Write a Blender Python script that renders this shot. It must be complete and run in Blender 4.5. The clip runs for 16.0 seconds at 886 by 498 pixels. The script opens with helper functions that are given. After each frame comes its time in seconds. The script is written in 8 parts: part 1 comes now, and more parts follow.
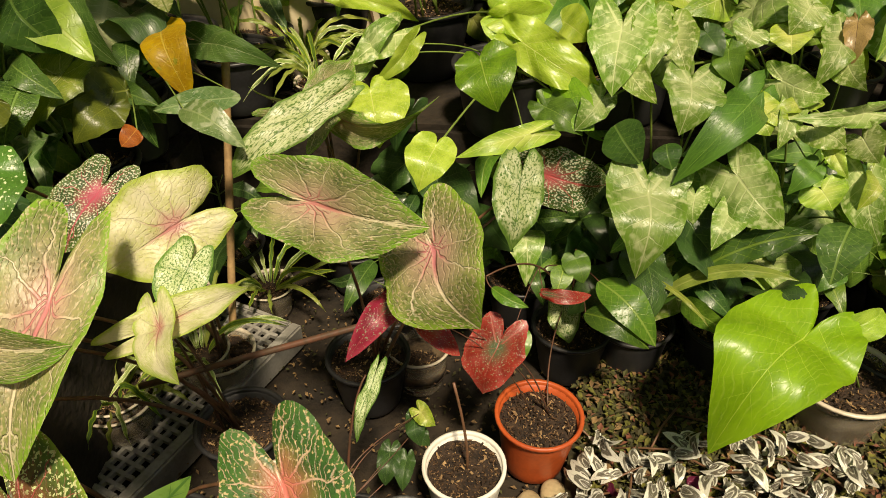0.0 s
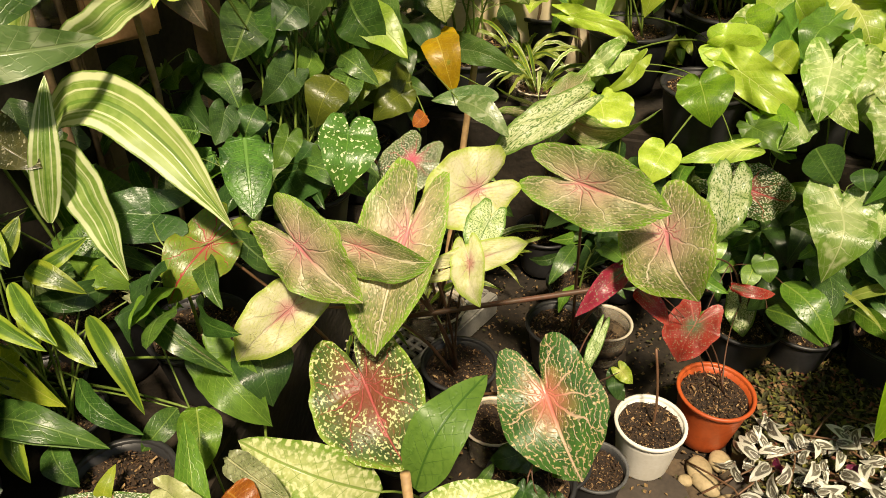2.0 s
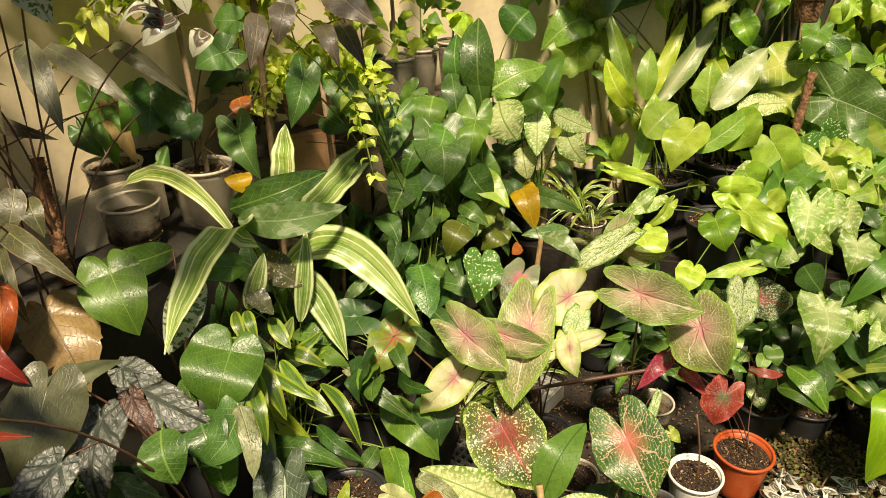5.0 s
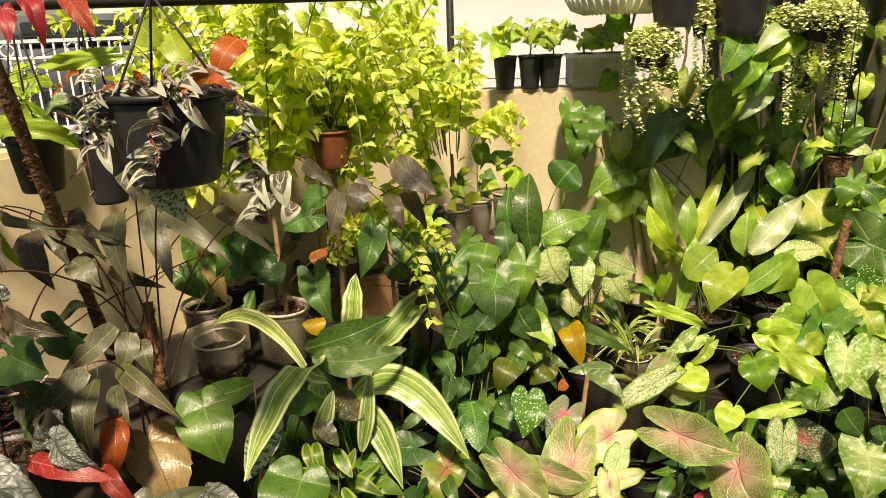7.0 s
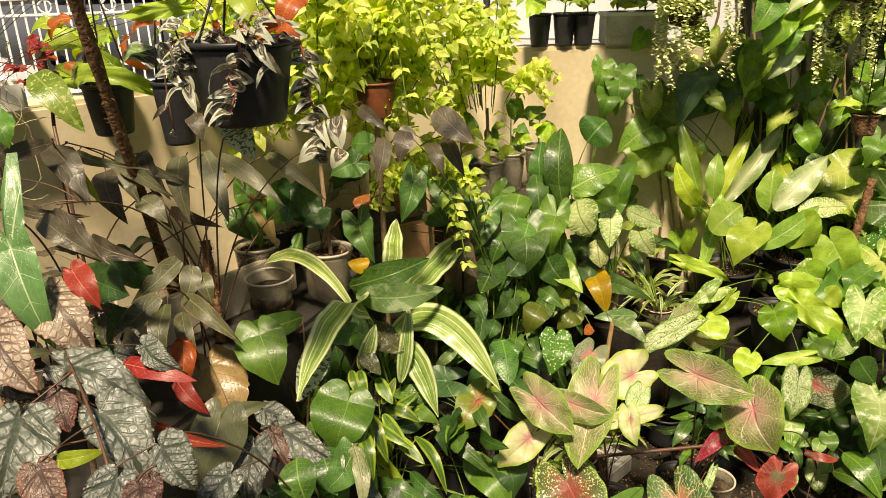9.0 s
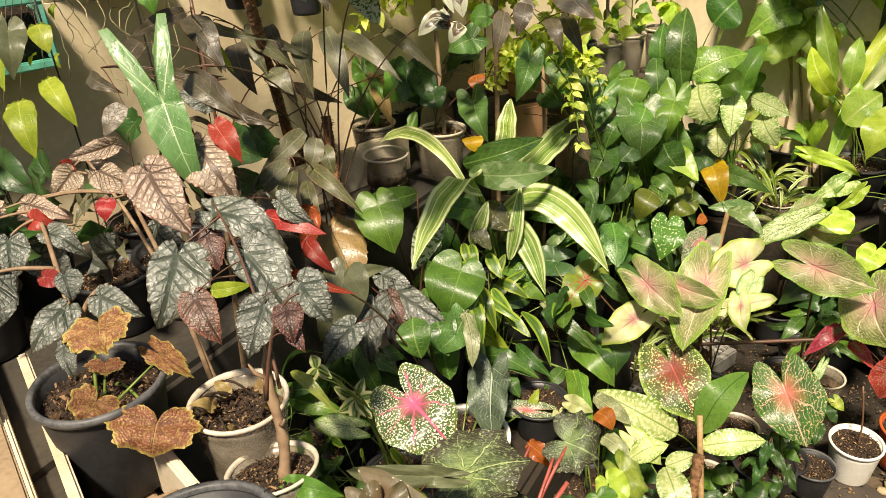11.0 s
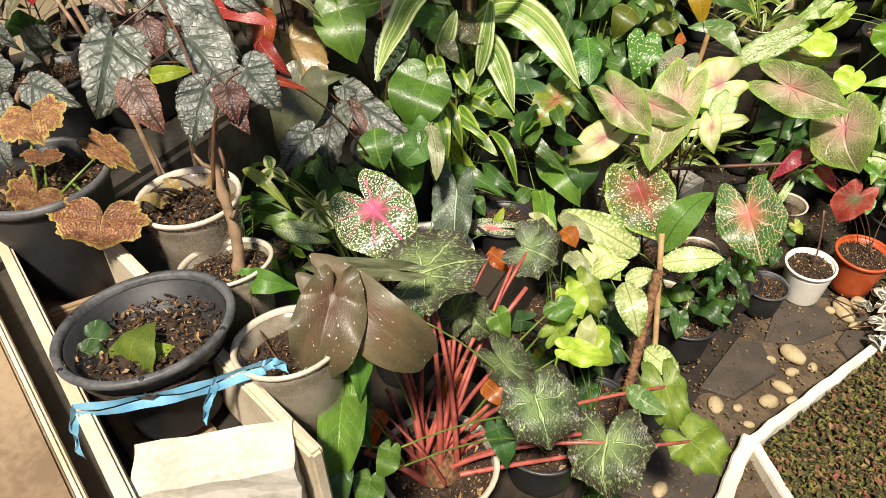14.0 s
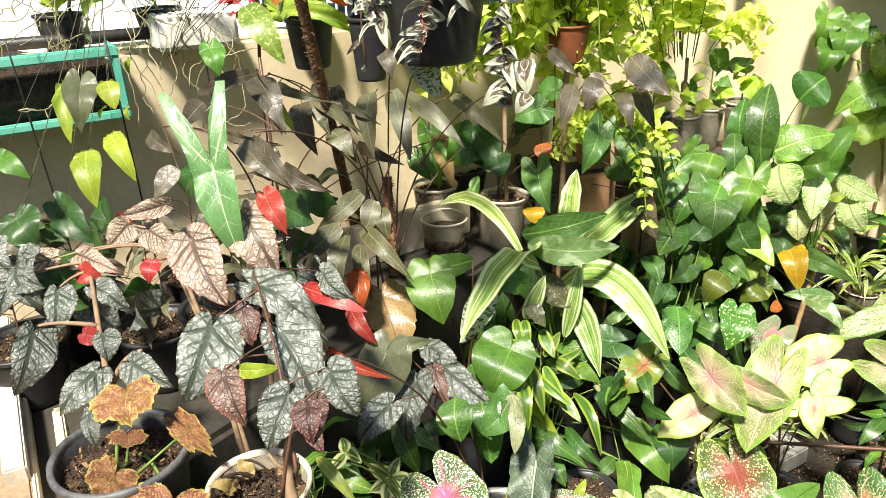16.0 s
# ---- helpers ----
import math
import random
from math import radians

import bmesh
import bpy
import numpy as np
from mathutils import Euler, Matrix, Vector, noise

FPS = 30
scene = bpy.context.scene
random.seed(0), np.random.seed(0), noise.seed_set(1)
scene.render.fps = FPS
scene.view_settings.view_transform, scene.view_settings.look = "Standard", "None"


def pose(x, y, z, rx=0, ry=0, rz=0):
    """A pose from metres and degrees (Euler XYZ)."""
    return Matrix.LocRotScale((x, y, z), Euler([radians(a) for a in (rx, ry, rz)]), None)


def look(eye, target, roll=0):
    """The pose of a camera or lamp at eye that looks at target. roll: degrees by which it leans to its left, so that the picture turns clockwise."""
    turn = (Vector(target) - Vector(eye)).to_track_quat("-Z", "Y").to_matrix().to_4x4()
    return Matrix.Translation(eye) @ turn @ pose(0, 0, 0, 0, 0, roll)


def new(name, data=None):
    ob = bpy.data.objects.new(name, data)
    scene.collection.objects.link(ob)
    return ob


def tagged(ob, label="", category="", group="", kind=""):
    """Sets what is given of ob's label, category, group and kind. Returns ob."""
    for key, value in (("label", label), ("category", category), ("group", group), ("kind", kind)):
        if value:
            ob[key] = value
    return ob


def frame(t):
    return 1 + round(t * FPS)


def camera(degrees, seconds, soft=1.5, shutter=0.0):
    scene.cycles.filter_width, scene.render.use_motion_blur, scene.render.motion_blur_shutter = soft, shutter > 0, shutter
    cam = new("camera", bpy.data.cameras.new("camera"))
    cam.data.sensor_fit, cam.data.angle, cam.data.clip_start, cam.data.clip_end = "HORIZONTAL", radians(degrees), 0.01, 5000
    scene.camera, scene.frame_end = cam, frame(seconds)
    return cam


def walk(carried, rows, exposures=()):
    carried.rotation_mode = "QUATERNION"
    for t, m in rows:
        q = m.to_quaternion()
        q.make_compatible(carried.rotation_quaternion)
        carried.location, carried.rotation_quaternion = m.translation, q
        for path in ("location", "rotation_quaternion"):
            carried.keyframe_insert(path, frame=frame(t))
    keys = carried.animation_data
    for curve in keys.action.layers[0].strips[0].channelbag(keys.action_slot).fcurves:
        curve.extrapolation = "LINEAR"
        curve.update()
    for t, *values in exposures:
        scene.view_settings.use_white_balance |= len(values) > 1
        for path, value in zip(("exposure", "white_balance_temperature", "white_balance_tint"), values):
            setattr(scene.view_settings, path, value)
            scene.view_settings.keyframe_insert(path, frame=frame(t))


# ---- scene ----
cam = camera(62.6, 16.0, 0.9)
PATH = [
    (0, (0.056, 0.106, 0.988), (-0.098, 1.705, -0.202), -1.0),
    (0.5, (0.02, 0.085, 1.002), (-0.228, 1.682, -0.177), -1.5),
    (1, (-0.019, 0.035, 1.024), (-0.321, 1.623, -0.153), -0.8),
    (1.5, (-0.06, -0.034, 1.046), (-0.394, 1.552, -0.126), -0.0),
    (2, (-0.108, -0.132, 1.073), (-0.527, 1.436, -0.095), 0.1),
    (2.5, (-0.116, -0.223, 1.111), (-0.595, 1.333, -0.05), 0.0),
    (3, (-0.118, -0.296, 1.145), (-0.647, 1.252, -0.006), -0.3),
    (3.2, (-0.119, -0.326, 1.151), (-0.645, 1.247, 0.033), -0.0),
    (5.3, (-0.182, -0.59, 1.335), (-0.673, 1.145, 0.47), -1.0),
    (5.5, (-0.173, -0.599, 1.356), (-0.668, 1.148, 0.517), -0.8),
    (6, (-0.142, -0.616, 1.393), (-0.79, 1.125, 0.653), -2.2),
    (6.5, (-0.119, -0.643, 1.415), (-0.768, 1.133, 0.764), -1.7),
    (7, (-0.124, -0.683, 1.428), (-0.8, 1.096, 0.812), -1.8),
    (7.5, (-0.122, -0.719, 1.437), (-0.744, 1.082, 0.829), -0.5),
    (8, (-0.119, -0.741, 1.436), (-0.715, 1.054, 0.788), -0.7),
    (8.5, (-0.113, -0.765, 1.429), (-0.761, 1.0, 0.748), -1.1),
    (9, (-0.109, -0.789, 1.426), (-0.839, 0.932, 0.716), -1.5),
    (9.5, (-0.107, -0.813, 1.415), (-0.93, 0.85, 0.669), -1.2),
    (9.7, (-0.112, -0.819, 1.416), (-0.962, 0.818, 0.644), -1.4),
    (11.8, (-0.098, -0.844, 1.371), (-1.053, 0.593, 0.359), -3.8),
    (12, (-0.095, -0.844, 1.367), (-1.043, 0.586, 0.339), -3.4),
    (12.5, (-0.096, -0.845, 1.354), (-0.996, 0.559, 0.25), -2.6),
    (13, (-0.094, -0.847, 1.339), (-0.961, 0.511, 0.155), -2.7),
    (13.5, (-0.095, -0.848, 1.33), (-0.913, 0.475, 0.073), -1.9),
    (14, (-0.091, -0.837, 1.324), (-0.864, 0.479, 0.031), -1.9),
    (14.5, (-0.094, -0.815, 1.325), (-0.831, 0.562, 0.076), -1.1),
    (15, (-0.113, -0.802, 1.349), (-0.985, 0.619, 0.244), -1.5),
    (15.5, (-0.116, -0.785, 1.386), (-1.122, 0.637, 0.403), -1.2),
    (16, (-0.122, -0.769, 1.419), (-1.237, 0.669, 0.589), -1.8),
]
walk(cam, [(t, look(eye, target, roll)) for t, eye, target, roll in PATH], [
    (0, 0.17, 8400, 12), (3, 0.54, 8200, 12), (7, 0.55, 8400, 12), (9.7, 0.52, 8300, 12), (12, 0.85, 7000, 14), (14.5, 0.68, 6800, 14), (15.2, 0.94, 6600, 12), (16, 1.25, 6500, 10)])

# ---- light ----
SUN_EL, SUN_AZ = 60.0, 160.0
world = bpy.data.worlds.new("world")
scene.world = world
world.use_nodes = True
wt = world.node_tree
sky = wt.nodes.new("ShaderNodeTexSky")
sky.sky_type, sky.sun_disc = "NISHITA", False
sky.sun_elevation, sky.sun_rotation = radians(SUN_EL), radians(SUN_AZ)
wt.links.new(sky.outputs[0], wt.nodes["Background"].inputs[0])
wt.nodes["Background"].inputs[1].default_value = 0.06
sun = new("sun", bpy.data.lights.new("sun", "SUN"))
sun.data.energy, sun.data.angle, sun.data.color = 5.0, radians(6), (1.0, 0.94, 0.82)
sun_dir = Vector((math.sin(radians(SUN_AZ)) * math.cos(radians(SUN_EL)), math.cos(radians(SUN_AZ)) * math.cos(radians(SUN_EL)), math.sin(radians(SUN_EL))))
sun.matrix_world = look(sun_dir * 6, (0, 0, 0))


# ---- materials ----
class Net:
    """Short hand for shader nodes."""

    def __init__(self, name):
        self.mat = bpy.data.materials.new(name)
        self.mat.use_nodes = True
        self.t = self.mat.node_tree
        self.bsdf = self.t.nodes["Principled BSDF"]
        self.out = self.t.nodes["Material Output"]

    def put(self, sock, v):
        if isinstance(v, bpy.types.NodeSocket):
            self.t.links.new(v, sock)
        elif isinstance(v, tuple) and len(v) == 3 and sock.type == "RGBA":
            sock.default_value = (*v, 1)
        else:
            sock.default_value = v

    def node(self, kind, **ins):
        n = self.t.nodes.new("ShaderNode" + kind)
        for k, v in ins.items():
            self.put(n.inputs[k], v)
        return n

    def m(self, op, a, b=0.0):
        n = self.t.nodes.new("ShaderNodeMath")
        n.operation = op
        self.put(n.inputs[0], a)
        self.put(n.inputs[1], b)
        return n.outputs[0]

    def mix(self, f, a, b):
        n = self.t.nodes.new("ShaderNodeMix")
        n.data_type = "RGBA"
        self.put(n.inputs[0], f)
        self.put(n.inputs[6], a)
        self.put(n.inputs[7], b)
        return n.outputs[2]

    def step(self, x, lo, hi):
        n = self.t.nodes.new("ShaderNodeMapRange")
        n.interpolation_type = "SMOOTHSTEP"
        self.put(n.inputs[0], x)
        n.inputs[1].default_value, n.inputs[2].default_value = lo, hi
        return n.outputs[0]

    def noise(self, vec, scale, detail=3.0):
        n = self.node("TexNoise", Scale=scale, Detail=detail)
        if vec is not None:
            self.put(n.inputs["Vector"], vec)
        return n.outputs[0]

    def uv(self, name):
        n = self.t.nodes.new("ShaderNodeUVMap")
        n.uv_map = name
        s = self.node("SeparateXYZ")
        self.t.links.new(n.outputs[0], s.inputs[0])
        return n.outputs[0], s.outputs[0], s.outputs[1]

    def coords(self):
        return self.node("TexCoord").outputs["Object"]

    def rand(self):
        return self.node("ObjectInfo").outputs["Random"]

    def bump(self, h, strength=0.4, dist=0.002):
        n = self.node("Bump", Strength=strength, Distance=dist, Height=h)
        self.put(self.bsdf.inputs["Normal"], n.outputs[0])
        return n.outputs[0]

    def done(self, col, rough=0.5, metal=0.0, spec=0.5):
        self.put(self.bsdf.inputs["Base Color"], col)
        self.put(self.bsdf.inputs["Roughness"], rough)
        self.put(self.bsdf.inputs["Metallic"], metal)
        self.put(self.bsdf.inputs["Specular IOR Level"], spec)
        return self.mat


def plain(name, a, b, scale=30.0, rough=0.6, bump=0.3, metal=0.0, spec=0.4, grain=160.0, dist=0.002):
    """Two tones mixed by a coarse and a fine noise, with relief."""
    g = Net(name)
    c = g.coords()
    n1, n2 = g.noise(c, scale, 4), g.noise(c, grain, 2)
    f = g.m("ADD", g.m("MULTIPLY", n1, 0.7), g.m("MULTIPLY", n2, 0.3))
    col = g.mix(g.step(f, 0.35, 0.65), a, b)
    g.bump(f, bump, dist)
    return g.done(col, rough, metal, spec)


def leaf_mat(name, base, dark, vein=None, vw=0.02, vn=7.0, slant=0.6, radial=0.0, flush=None, fr=(0.2, 0.85), edge=None, er=(0.8, 0.97), spots=None, sthr=(0.55, 0.62),
             sscale=22.0, smask=(-1.0, -0.5), stripes=None, rough=0.35, trans=0.28, vary=0.4, quilt=0.35, net=0.0, basal=0.0, fine=0.35, island=False, sw=1.0, vein2=None, fan=0.0, wet=0.22):
    """A leaf's skin: two greens, a flush round the stalk, a rim, flecks, ribs (along the blade, or fanning from the stalk) and a little light let through."""
    g = Net(name)
    _, rho, ang = g.uv("polar")
    plan, px, py = g.uv("plan")
    rnd = g.node("NewGeometry").outputs["Random Per Island"] if island else g.rand()
    shift = g.node("VectorMath")
    shift.operation = "ADD"
    g.put(shift.inputs[0], plan)
    comb = g.node("CombineXYZ", X=g.m("MULTIPLY", rnd, 37.0), Y=g.m("MULTIPLY", rnd, 91.0), Z=rnd)
    g.put(shift.inputs[1], comb.outputs[0])
    vec = shift.outputs[0]
    n1, n2 = g.noise(vec, 3.5, 4), g.noise(vec, 24.0, 3)
    col = g.mix(g.step(g.m("ADD", g.m("MULTIPLY", n1, 0.65), g.m("MULTIPLY", n2, 0.35)), 0.36, 0.64), base, dark)
    ax = g.m("ABSOLUTE", px)
    # ribs
    taper = g.m("SUBTRACT", 1.0, g.m("MULTIPLY", g.m("MINIMUM", rho, 1.0), 0.72))
    rib = g.m("SUBTRACT", 1.0, g.step(g.m("DIVIDE", ax, taper), vw * 0.30, vw * 0.9))
    wob = g.m("MULTIPLY", g.m("SUBTRACT", n1, 0.5), 0.10)
    if radial > 0:
        ph = g.m("MULTIPLY", g.m("ADD", g.m("ABSOLUTE", g.m("SUBTRACT", ang, 0.5)), wob), 2.0 * radial)
        tri = g.m("ABSOLUTE", g.m("SUBTRACT", g.m("FRACT", g.m("ADD", ph, 0.5)), 0.5))
        side = g.m("SUBTRACT", 1.0, g.step(g.m("DIVIDE", g.m("MULTIPLY", tri, g.m("ADD", rho, 0.12)), taper), vw * radial * 0.10, vw * radial * 0.32))
    else:
        ph = g.m("MULTIPLY", g.m("ADD", g.m("SUBTRACT", py, g.m("MULTIPLY", ax, slant)), wob), vn)
        tri = g.m("ABSOLUTE", g.m("SUBTRACT", g.m("FRACT", g.m("ADD", ph, 0.5)), 0.5))
        side = g.m("SUBTRACT", 1.0, g.step(g.m("DIVIDE", tri, taper), vw * vn * 0.13 * sw, vw * vn * 0.36 * sw))
    if fan > 0:
        # main ribs fanning from the stalk over the finer ones
        ph3 = g.m("MULTIPLY", g.m("ADD", g.m("ABSOLUTE", g.m("SUBTRACT", ang, 0.5)), g.m("MULTIPLY", wob, 0.5)), 2.0 * fan)
        tri3 = g.m("ABSOLUTE", g.m("SUBTRACT", g.m("FRACT", g.m("ADD", ph3, 0.5)), 0.5))
        rib = g.m("MAXIMUM", rib, g.m("SUBTRACT", 1.0, g.step(g.m("DIVIDE", g.m("MULTIPLY", tri3, g.m("ADD", rho, 0.10)), taper), vw * fan * 0.12, vw * fan * 0.36)))
    fade = g.m("SUBTRACT", 1.0, g.step(rho, 0.72 if radial > 0 else 0.55, 1.02))
    side = g.m("MULTIPLY", side, g.m("ADD", g.m("MULTIPLY", fade, 0.75), 0.15))
    veins = g.m("MAXIMUM", rib, side)
    if basal > 0:
        off = g.m("ABSOLUTE", g.m("SUBTRACT", g.m("MULTIPLY", g.m("ABSOLUTE", g.m("SUBTRACT", ang, 0.5)), 2.0), 0.82))
        veins = g.m("MAXIMUM", veins, g.m("MULTIPLY", g.m("SUBTRACT", 1.0, g.step(g.m("DIVIDE", g.m("MULTIPLY", off, g.m("ADD", rho, 0.1)), taper), basal * 0.2, basal * 0.6)), g.m("SUBTRACT", 1.0, g.step(rho, 0.7, 1.0))))
    if fine > 0:
        # small branches between the ribs
        ph2 = g.m("ADD", g.m("MULTIPLY", g.m("ADD", g.m("MULTIPLY", ax, 1.0), g.m("MULTIPLY", py, 0.35)), 15.0), g.m("MULTIPLY", n1, 5.0))
        tri2 = g.m("ABSOLUTE", g.m("SUBTRACT", g.m("FRACT", ph2), 0.5))
        veins = g.m("MAXIMUM", veins, g.m("MULTIPLY", g.m("SUBTRACT", 1.0, g.step(tri2, 0.03, 0.16)), g.m("MULTIPLY", g.step(n2, 0.30, 0.62), fine)))
    if net > 0:
        vo = g.t.nodes.new("ShaderNodeTexVoronoi")
        vo.feature = "DISTANCE_TO_EDGE"
        g.put(vo.inputs["Vector"], vec)
        vo.inputs["Scale"].default_value = net
        veins = g.m("MAXIMUM", veins, g.m("MULTIPLY", g.m("SUBTRACT", 1.0, g.step(vo.outputs["Distance"], 0.02, 0.20)), 0.55))
    if flush:
        r = g.m("ADD", rho, g.m("MULTIPLY", g.m("SUBTRACT", n1, 0.5), 0.5))
        col = g.mix(g.m("SUBTRACT", 1.0, g.step(r, fr[0], fr[1])), col, flush)
    if stripes:
        s1 = g.step(g.m("ADD", rho, g.m("MULTIPLY", g.m("SUBTRACT", n1, 0.5), 0.35)), 0.66, 0.74)
        s2 = g.m("MULTIPLY", g.m("MULTIPLY", g.step(rho, 0.34, 0.37), g.m("SUBTRACT", 1.0, g.step(rho, 0.41, 0.44))), 0.9)
        fine = g.m("MULTIPLY", g.step(g.noise(g.node("CombineXYZ", X=g.m("MULTIPLY", px, 60.0), Y=g.m("MULTIPLY", py, 1.5), Z=rnd).outputs[0], 1.0, 2), 0.56, 0.64), 0.35)
        col = g.mix(g.m("MAXIMUM", g.m("MAXIMUM", s1, s2), fine), col, stripes)
    if edge:
        col = g.mix(g.step(g.m("ADD", rho, g.m("MULTIPLY", g.m("SUBTRACT", n2, 0.5), 0.12)), er[0], er[1]), col, edge)
    if spots:
        v = g.noise(vec, sscale, 1.5)
        f = g.m("MULTIPLY", g.step(v, sthr[0], sthr[1]), g.step(rho, smask[0], smask[1]))
        col = g.mix(f, col, spots)
    if vein:
        vc = g.mix(g.step(rho, 0.12, 0.55), vein, vein2) if vein2 else vein
        col = g.mix(g.m("MULTIPLY", veins, 0.85), col, vc)
    hsv = g.node("HueSaturation", Color=col)
    g.put(hsv.inputs["Value"], g.m("ADD", 1.0 - vary * 0.5, g.m("MULTIPLY", rnd, vary)))
    g.put(hsv.inputs["Hue"], g.m("ADD", 0.488, g.m("MULTIPLY", g.m("FRACT", g.m("MULTIPLY", rnd, 7.3)), 0.024)))
    col = hsv.outputs[0]
    h = g.m("ADD", g.m("MULTIPLY", veins, -0.30), g.m("MULTIPLY", n2, 0.12))
    if wet > 0:
        # beads of water and dried drop marks
        dv = g.t.nodes.new("ShaderNodeTexVoronoi")
        g.put(dv.inputs["Vector"], vec)
        dv.inputs["Scale"].default_value = 26.0
        drop = g.m("MULTIPLY", g.m("SUBTRACT", 1.0, g.step(dv.outputs["Distance"], 0.10, 0.34)), g.step(n1, 0.46, 0.62))
        h = g.m("ADD", h, g.m("MULTIPLY", drop, wet))
    nb = g.bump(h, quilt, 0.006)
    g.done(col, g.m("ADD", rough, g.m("MULTIPLY", g.m("SUBTRACT", n2, 0.5), 0.25)), 0.0, 0.5)
    if trans > 0:
        tr = g.node("BsdfTranslucent")
        warm = g.node("HueSaturation", Color=col, Saturation=1.15, Value=1.3)
        g.put(tr.inputs[0], warm.outputs[0])
        g.put(tr.inputs[1], nb)
        mx = g.node("MixShader")
        mx.inputs[0].default_value = trans
        g.t.links.new(g.bsdf.outputs[0], mx.inputs[1])
        g.t.links.new(tr.outputs[0], mx.inputs[2])
        g.t.links.new(mx.outputs[0], g.out.inputs[0])
    return g.mat


ROSE = (0.62, 0.10, 0.13)
LEAF = {}
# kind: material, outline
LEAF["cp"] = (leaf_mat("caladium_pink", (0.25, 0.30, 0.09), (0.12, 0.17, 0.045), vein=(0.60, 0.19, 0.20), vein2=(0.72, 0.64, 0.44), vw=0.046, radial=4.5, flush=(0.58, 0.38, 0.30), fr=(-0.02, 0.84), edge=(0.20, 0.38, 0.04), er=(0.84, 0.99), spots=(0.54, 0.44, 0.27), sthr=(0.50, 0.78), sscale=34, trans=0.30, quilt=0.9, fine=0.6, rough=0.42), "caladium")
LEAF["cs3"] = (leaf_mat("caladium_pinkstar", (0.06, 0.15, 0.035), (0.03, 0.08, 0.02), vein=(0.70, 0.13, 0.21), vw=0.06, radial=4.5, flush=(0.64, 0.12, 0.20), fr=(0.04, 0.46), edge=(0.08, 0.17, 0.03), spots=(0.76, 0.80, 0.62), sthr=(0.54, 0.58), sscale=34, smask=(0.28, 0.42), quilt=0.5), "caladium")
LEAF["cs"] = (leaf_mat("caladium_speckled", (0.06, 0.14, 0.03), (0.03, 0.08, 0.02), vein=ROSE, vw=0.032, radial=4.5, flush=(0.58, 0.14, 0.17), fr=(0.05, 0.55), edge=(0.08, 0.18, 0.03), spots=(0.70, 0.74, 0.56), sthr=(0.53, 0.59), sscale=32, smask=(0.1, 0.3)), "caladium")
LEAF["cs2"] = (leaf_mat("caladium_flecked", (0.09, 0.17, 0.03), (0.045, 0.085, 0.02), vein=(0.52, 0.10, 0.10), vw=0.030, radial=4.5, flush=(0.24, 0.07, 0.04), fr=(0.15, 0.85), edge=(0.24, 0.38, 0.05), er=(0.88, 0.99), spots=(0.62, 0.68, 0.34), sthr=(0.57, 0.61), sscale=32, smask=(0.22, 0.42), quilt=0.6, rough=0.44), "caladium")
LEAF["cd"] = (leaf_mat("caladium_star", (0.06, 0.15, 0.03), (0.035, 0.09, 0.022), vein=(0.66, 0.16, 0.16), vein2=(0.68, 0.46, 0.34), vw=0.046, radial=4.5, flush=(0.50, 0.15, 0.11), fr=(0.0, 0.62), edge=(0.05, 0.13, 0.025), spots=(0.50, 0.38, 0.20), sthr=(0.58, 0.68), sscale=26, smask=(0.2, 0.4), fine=0.7, quilt=0.6), "caladium")
LEAF["cv"] = (leaf_mat("caladium_redvein", (0.22, 0.34, 0.04), (0.13, 0.24, 0.03), vein=(0.55, 0.04, 0.06), vw=0.036, radial=4.5, flush=(0.40, 0.24, 0.10), fr=(0.0, 0.5)), "caladium")
LEAF["cy"] = (leaf_mat("caladium_cream", (0.76, 0.74, 0.48), (0.60, 0.63, 0.27), vein=(0.56, 0.22, 0.19), vein2=(0.74, 0.70, 0.46), vw=0.028, radial=4.5, flush=(0.66, 0.36, 0.30), fr=(0.0, 0.42), edge=(0.42, 0.56, 0.10), er=(0.80, 0.99), trans=0.34, quilt=0.7, fine=0.4, rough=0.42, vary=0.25), "caladium")
LEAF["cw"] = (leaf_mat("caladium_white", (0.56, 0.62, 0.38), (0.38, 0.48, 0.20), vein=(0.06, 0.15, 0.03), vw=0.026, radial=4.5, edge=(0.12, 0.24, 0.04), spots=(0.10, 0.21, 0.04), sthr=(0.53, 0.64), sscale=24, fine=0.8), "caladium")
LEAF["cr"] = (leaf_mat("caladium_crimson", (0.36, 0.022, 0.035), (0.22, 0.016, 0.022), vein=(0.46, 0.08, 0.08), vw=0.02, vn=5, flush=(0.09, 0.13, 0.06), fr=(0.10, 0.55), edge=(0.45, 0.05, 0.065), spots=(0.30, 0.34, 0.22), sthr=(0.60, 0.68), sscale=40, basal=0.03), "caladium")
LEAF["cg"] = (leaf_mat("caladium_green", (0.07, 0.20, 0.03), (0.045, 0.13, 0.02), vein=(0.12, 0.28, 0.05), vw=0.016, vn=5, spots=(0.62, 0.70, 0.42), sthr=(0.60, 0.63), sscale=15, smask=(0.05, 0.2)), "heart")
LEAF["sy"] = (leaf_mat("syngonium", (0.21, 0.34, 0.065), (0.11, 0.21, 0.03), vein=(0.56, 0.62, 0.31), vw=0.030, vn=5, sw=1.8, flush=(0.43, 0.52, 0.22), fr=(0.0, 0.95), edge=(0.16, 0.29, 0.04), er=(0.74, 0.97), spots=(0.48, 0.56, 0.26), sthr=(0.50, 0.70), sscale=9, basal=0.05, fine=0.3, quilt=0.4), "arrow")
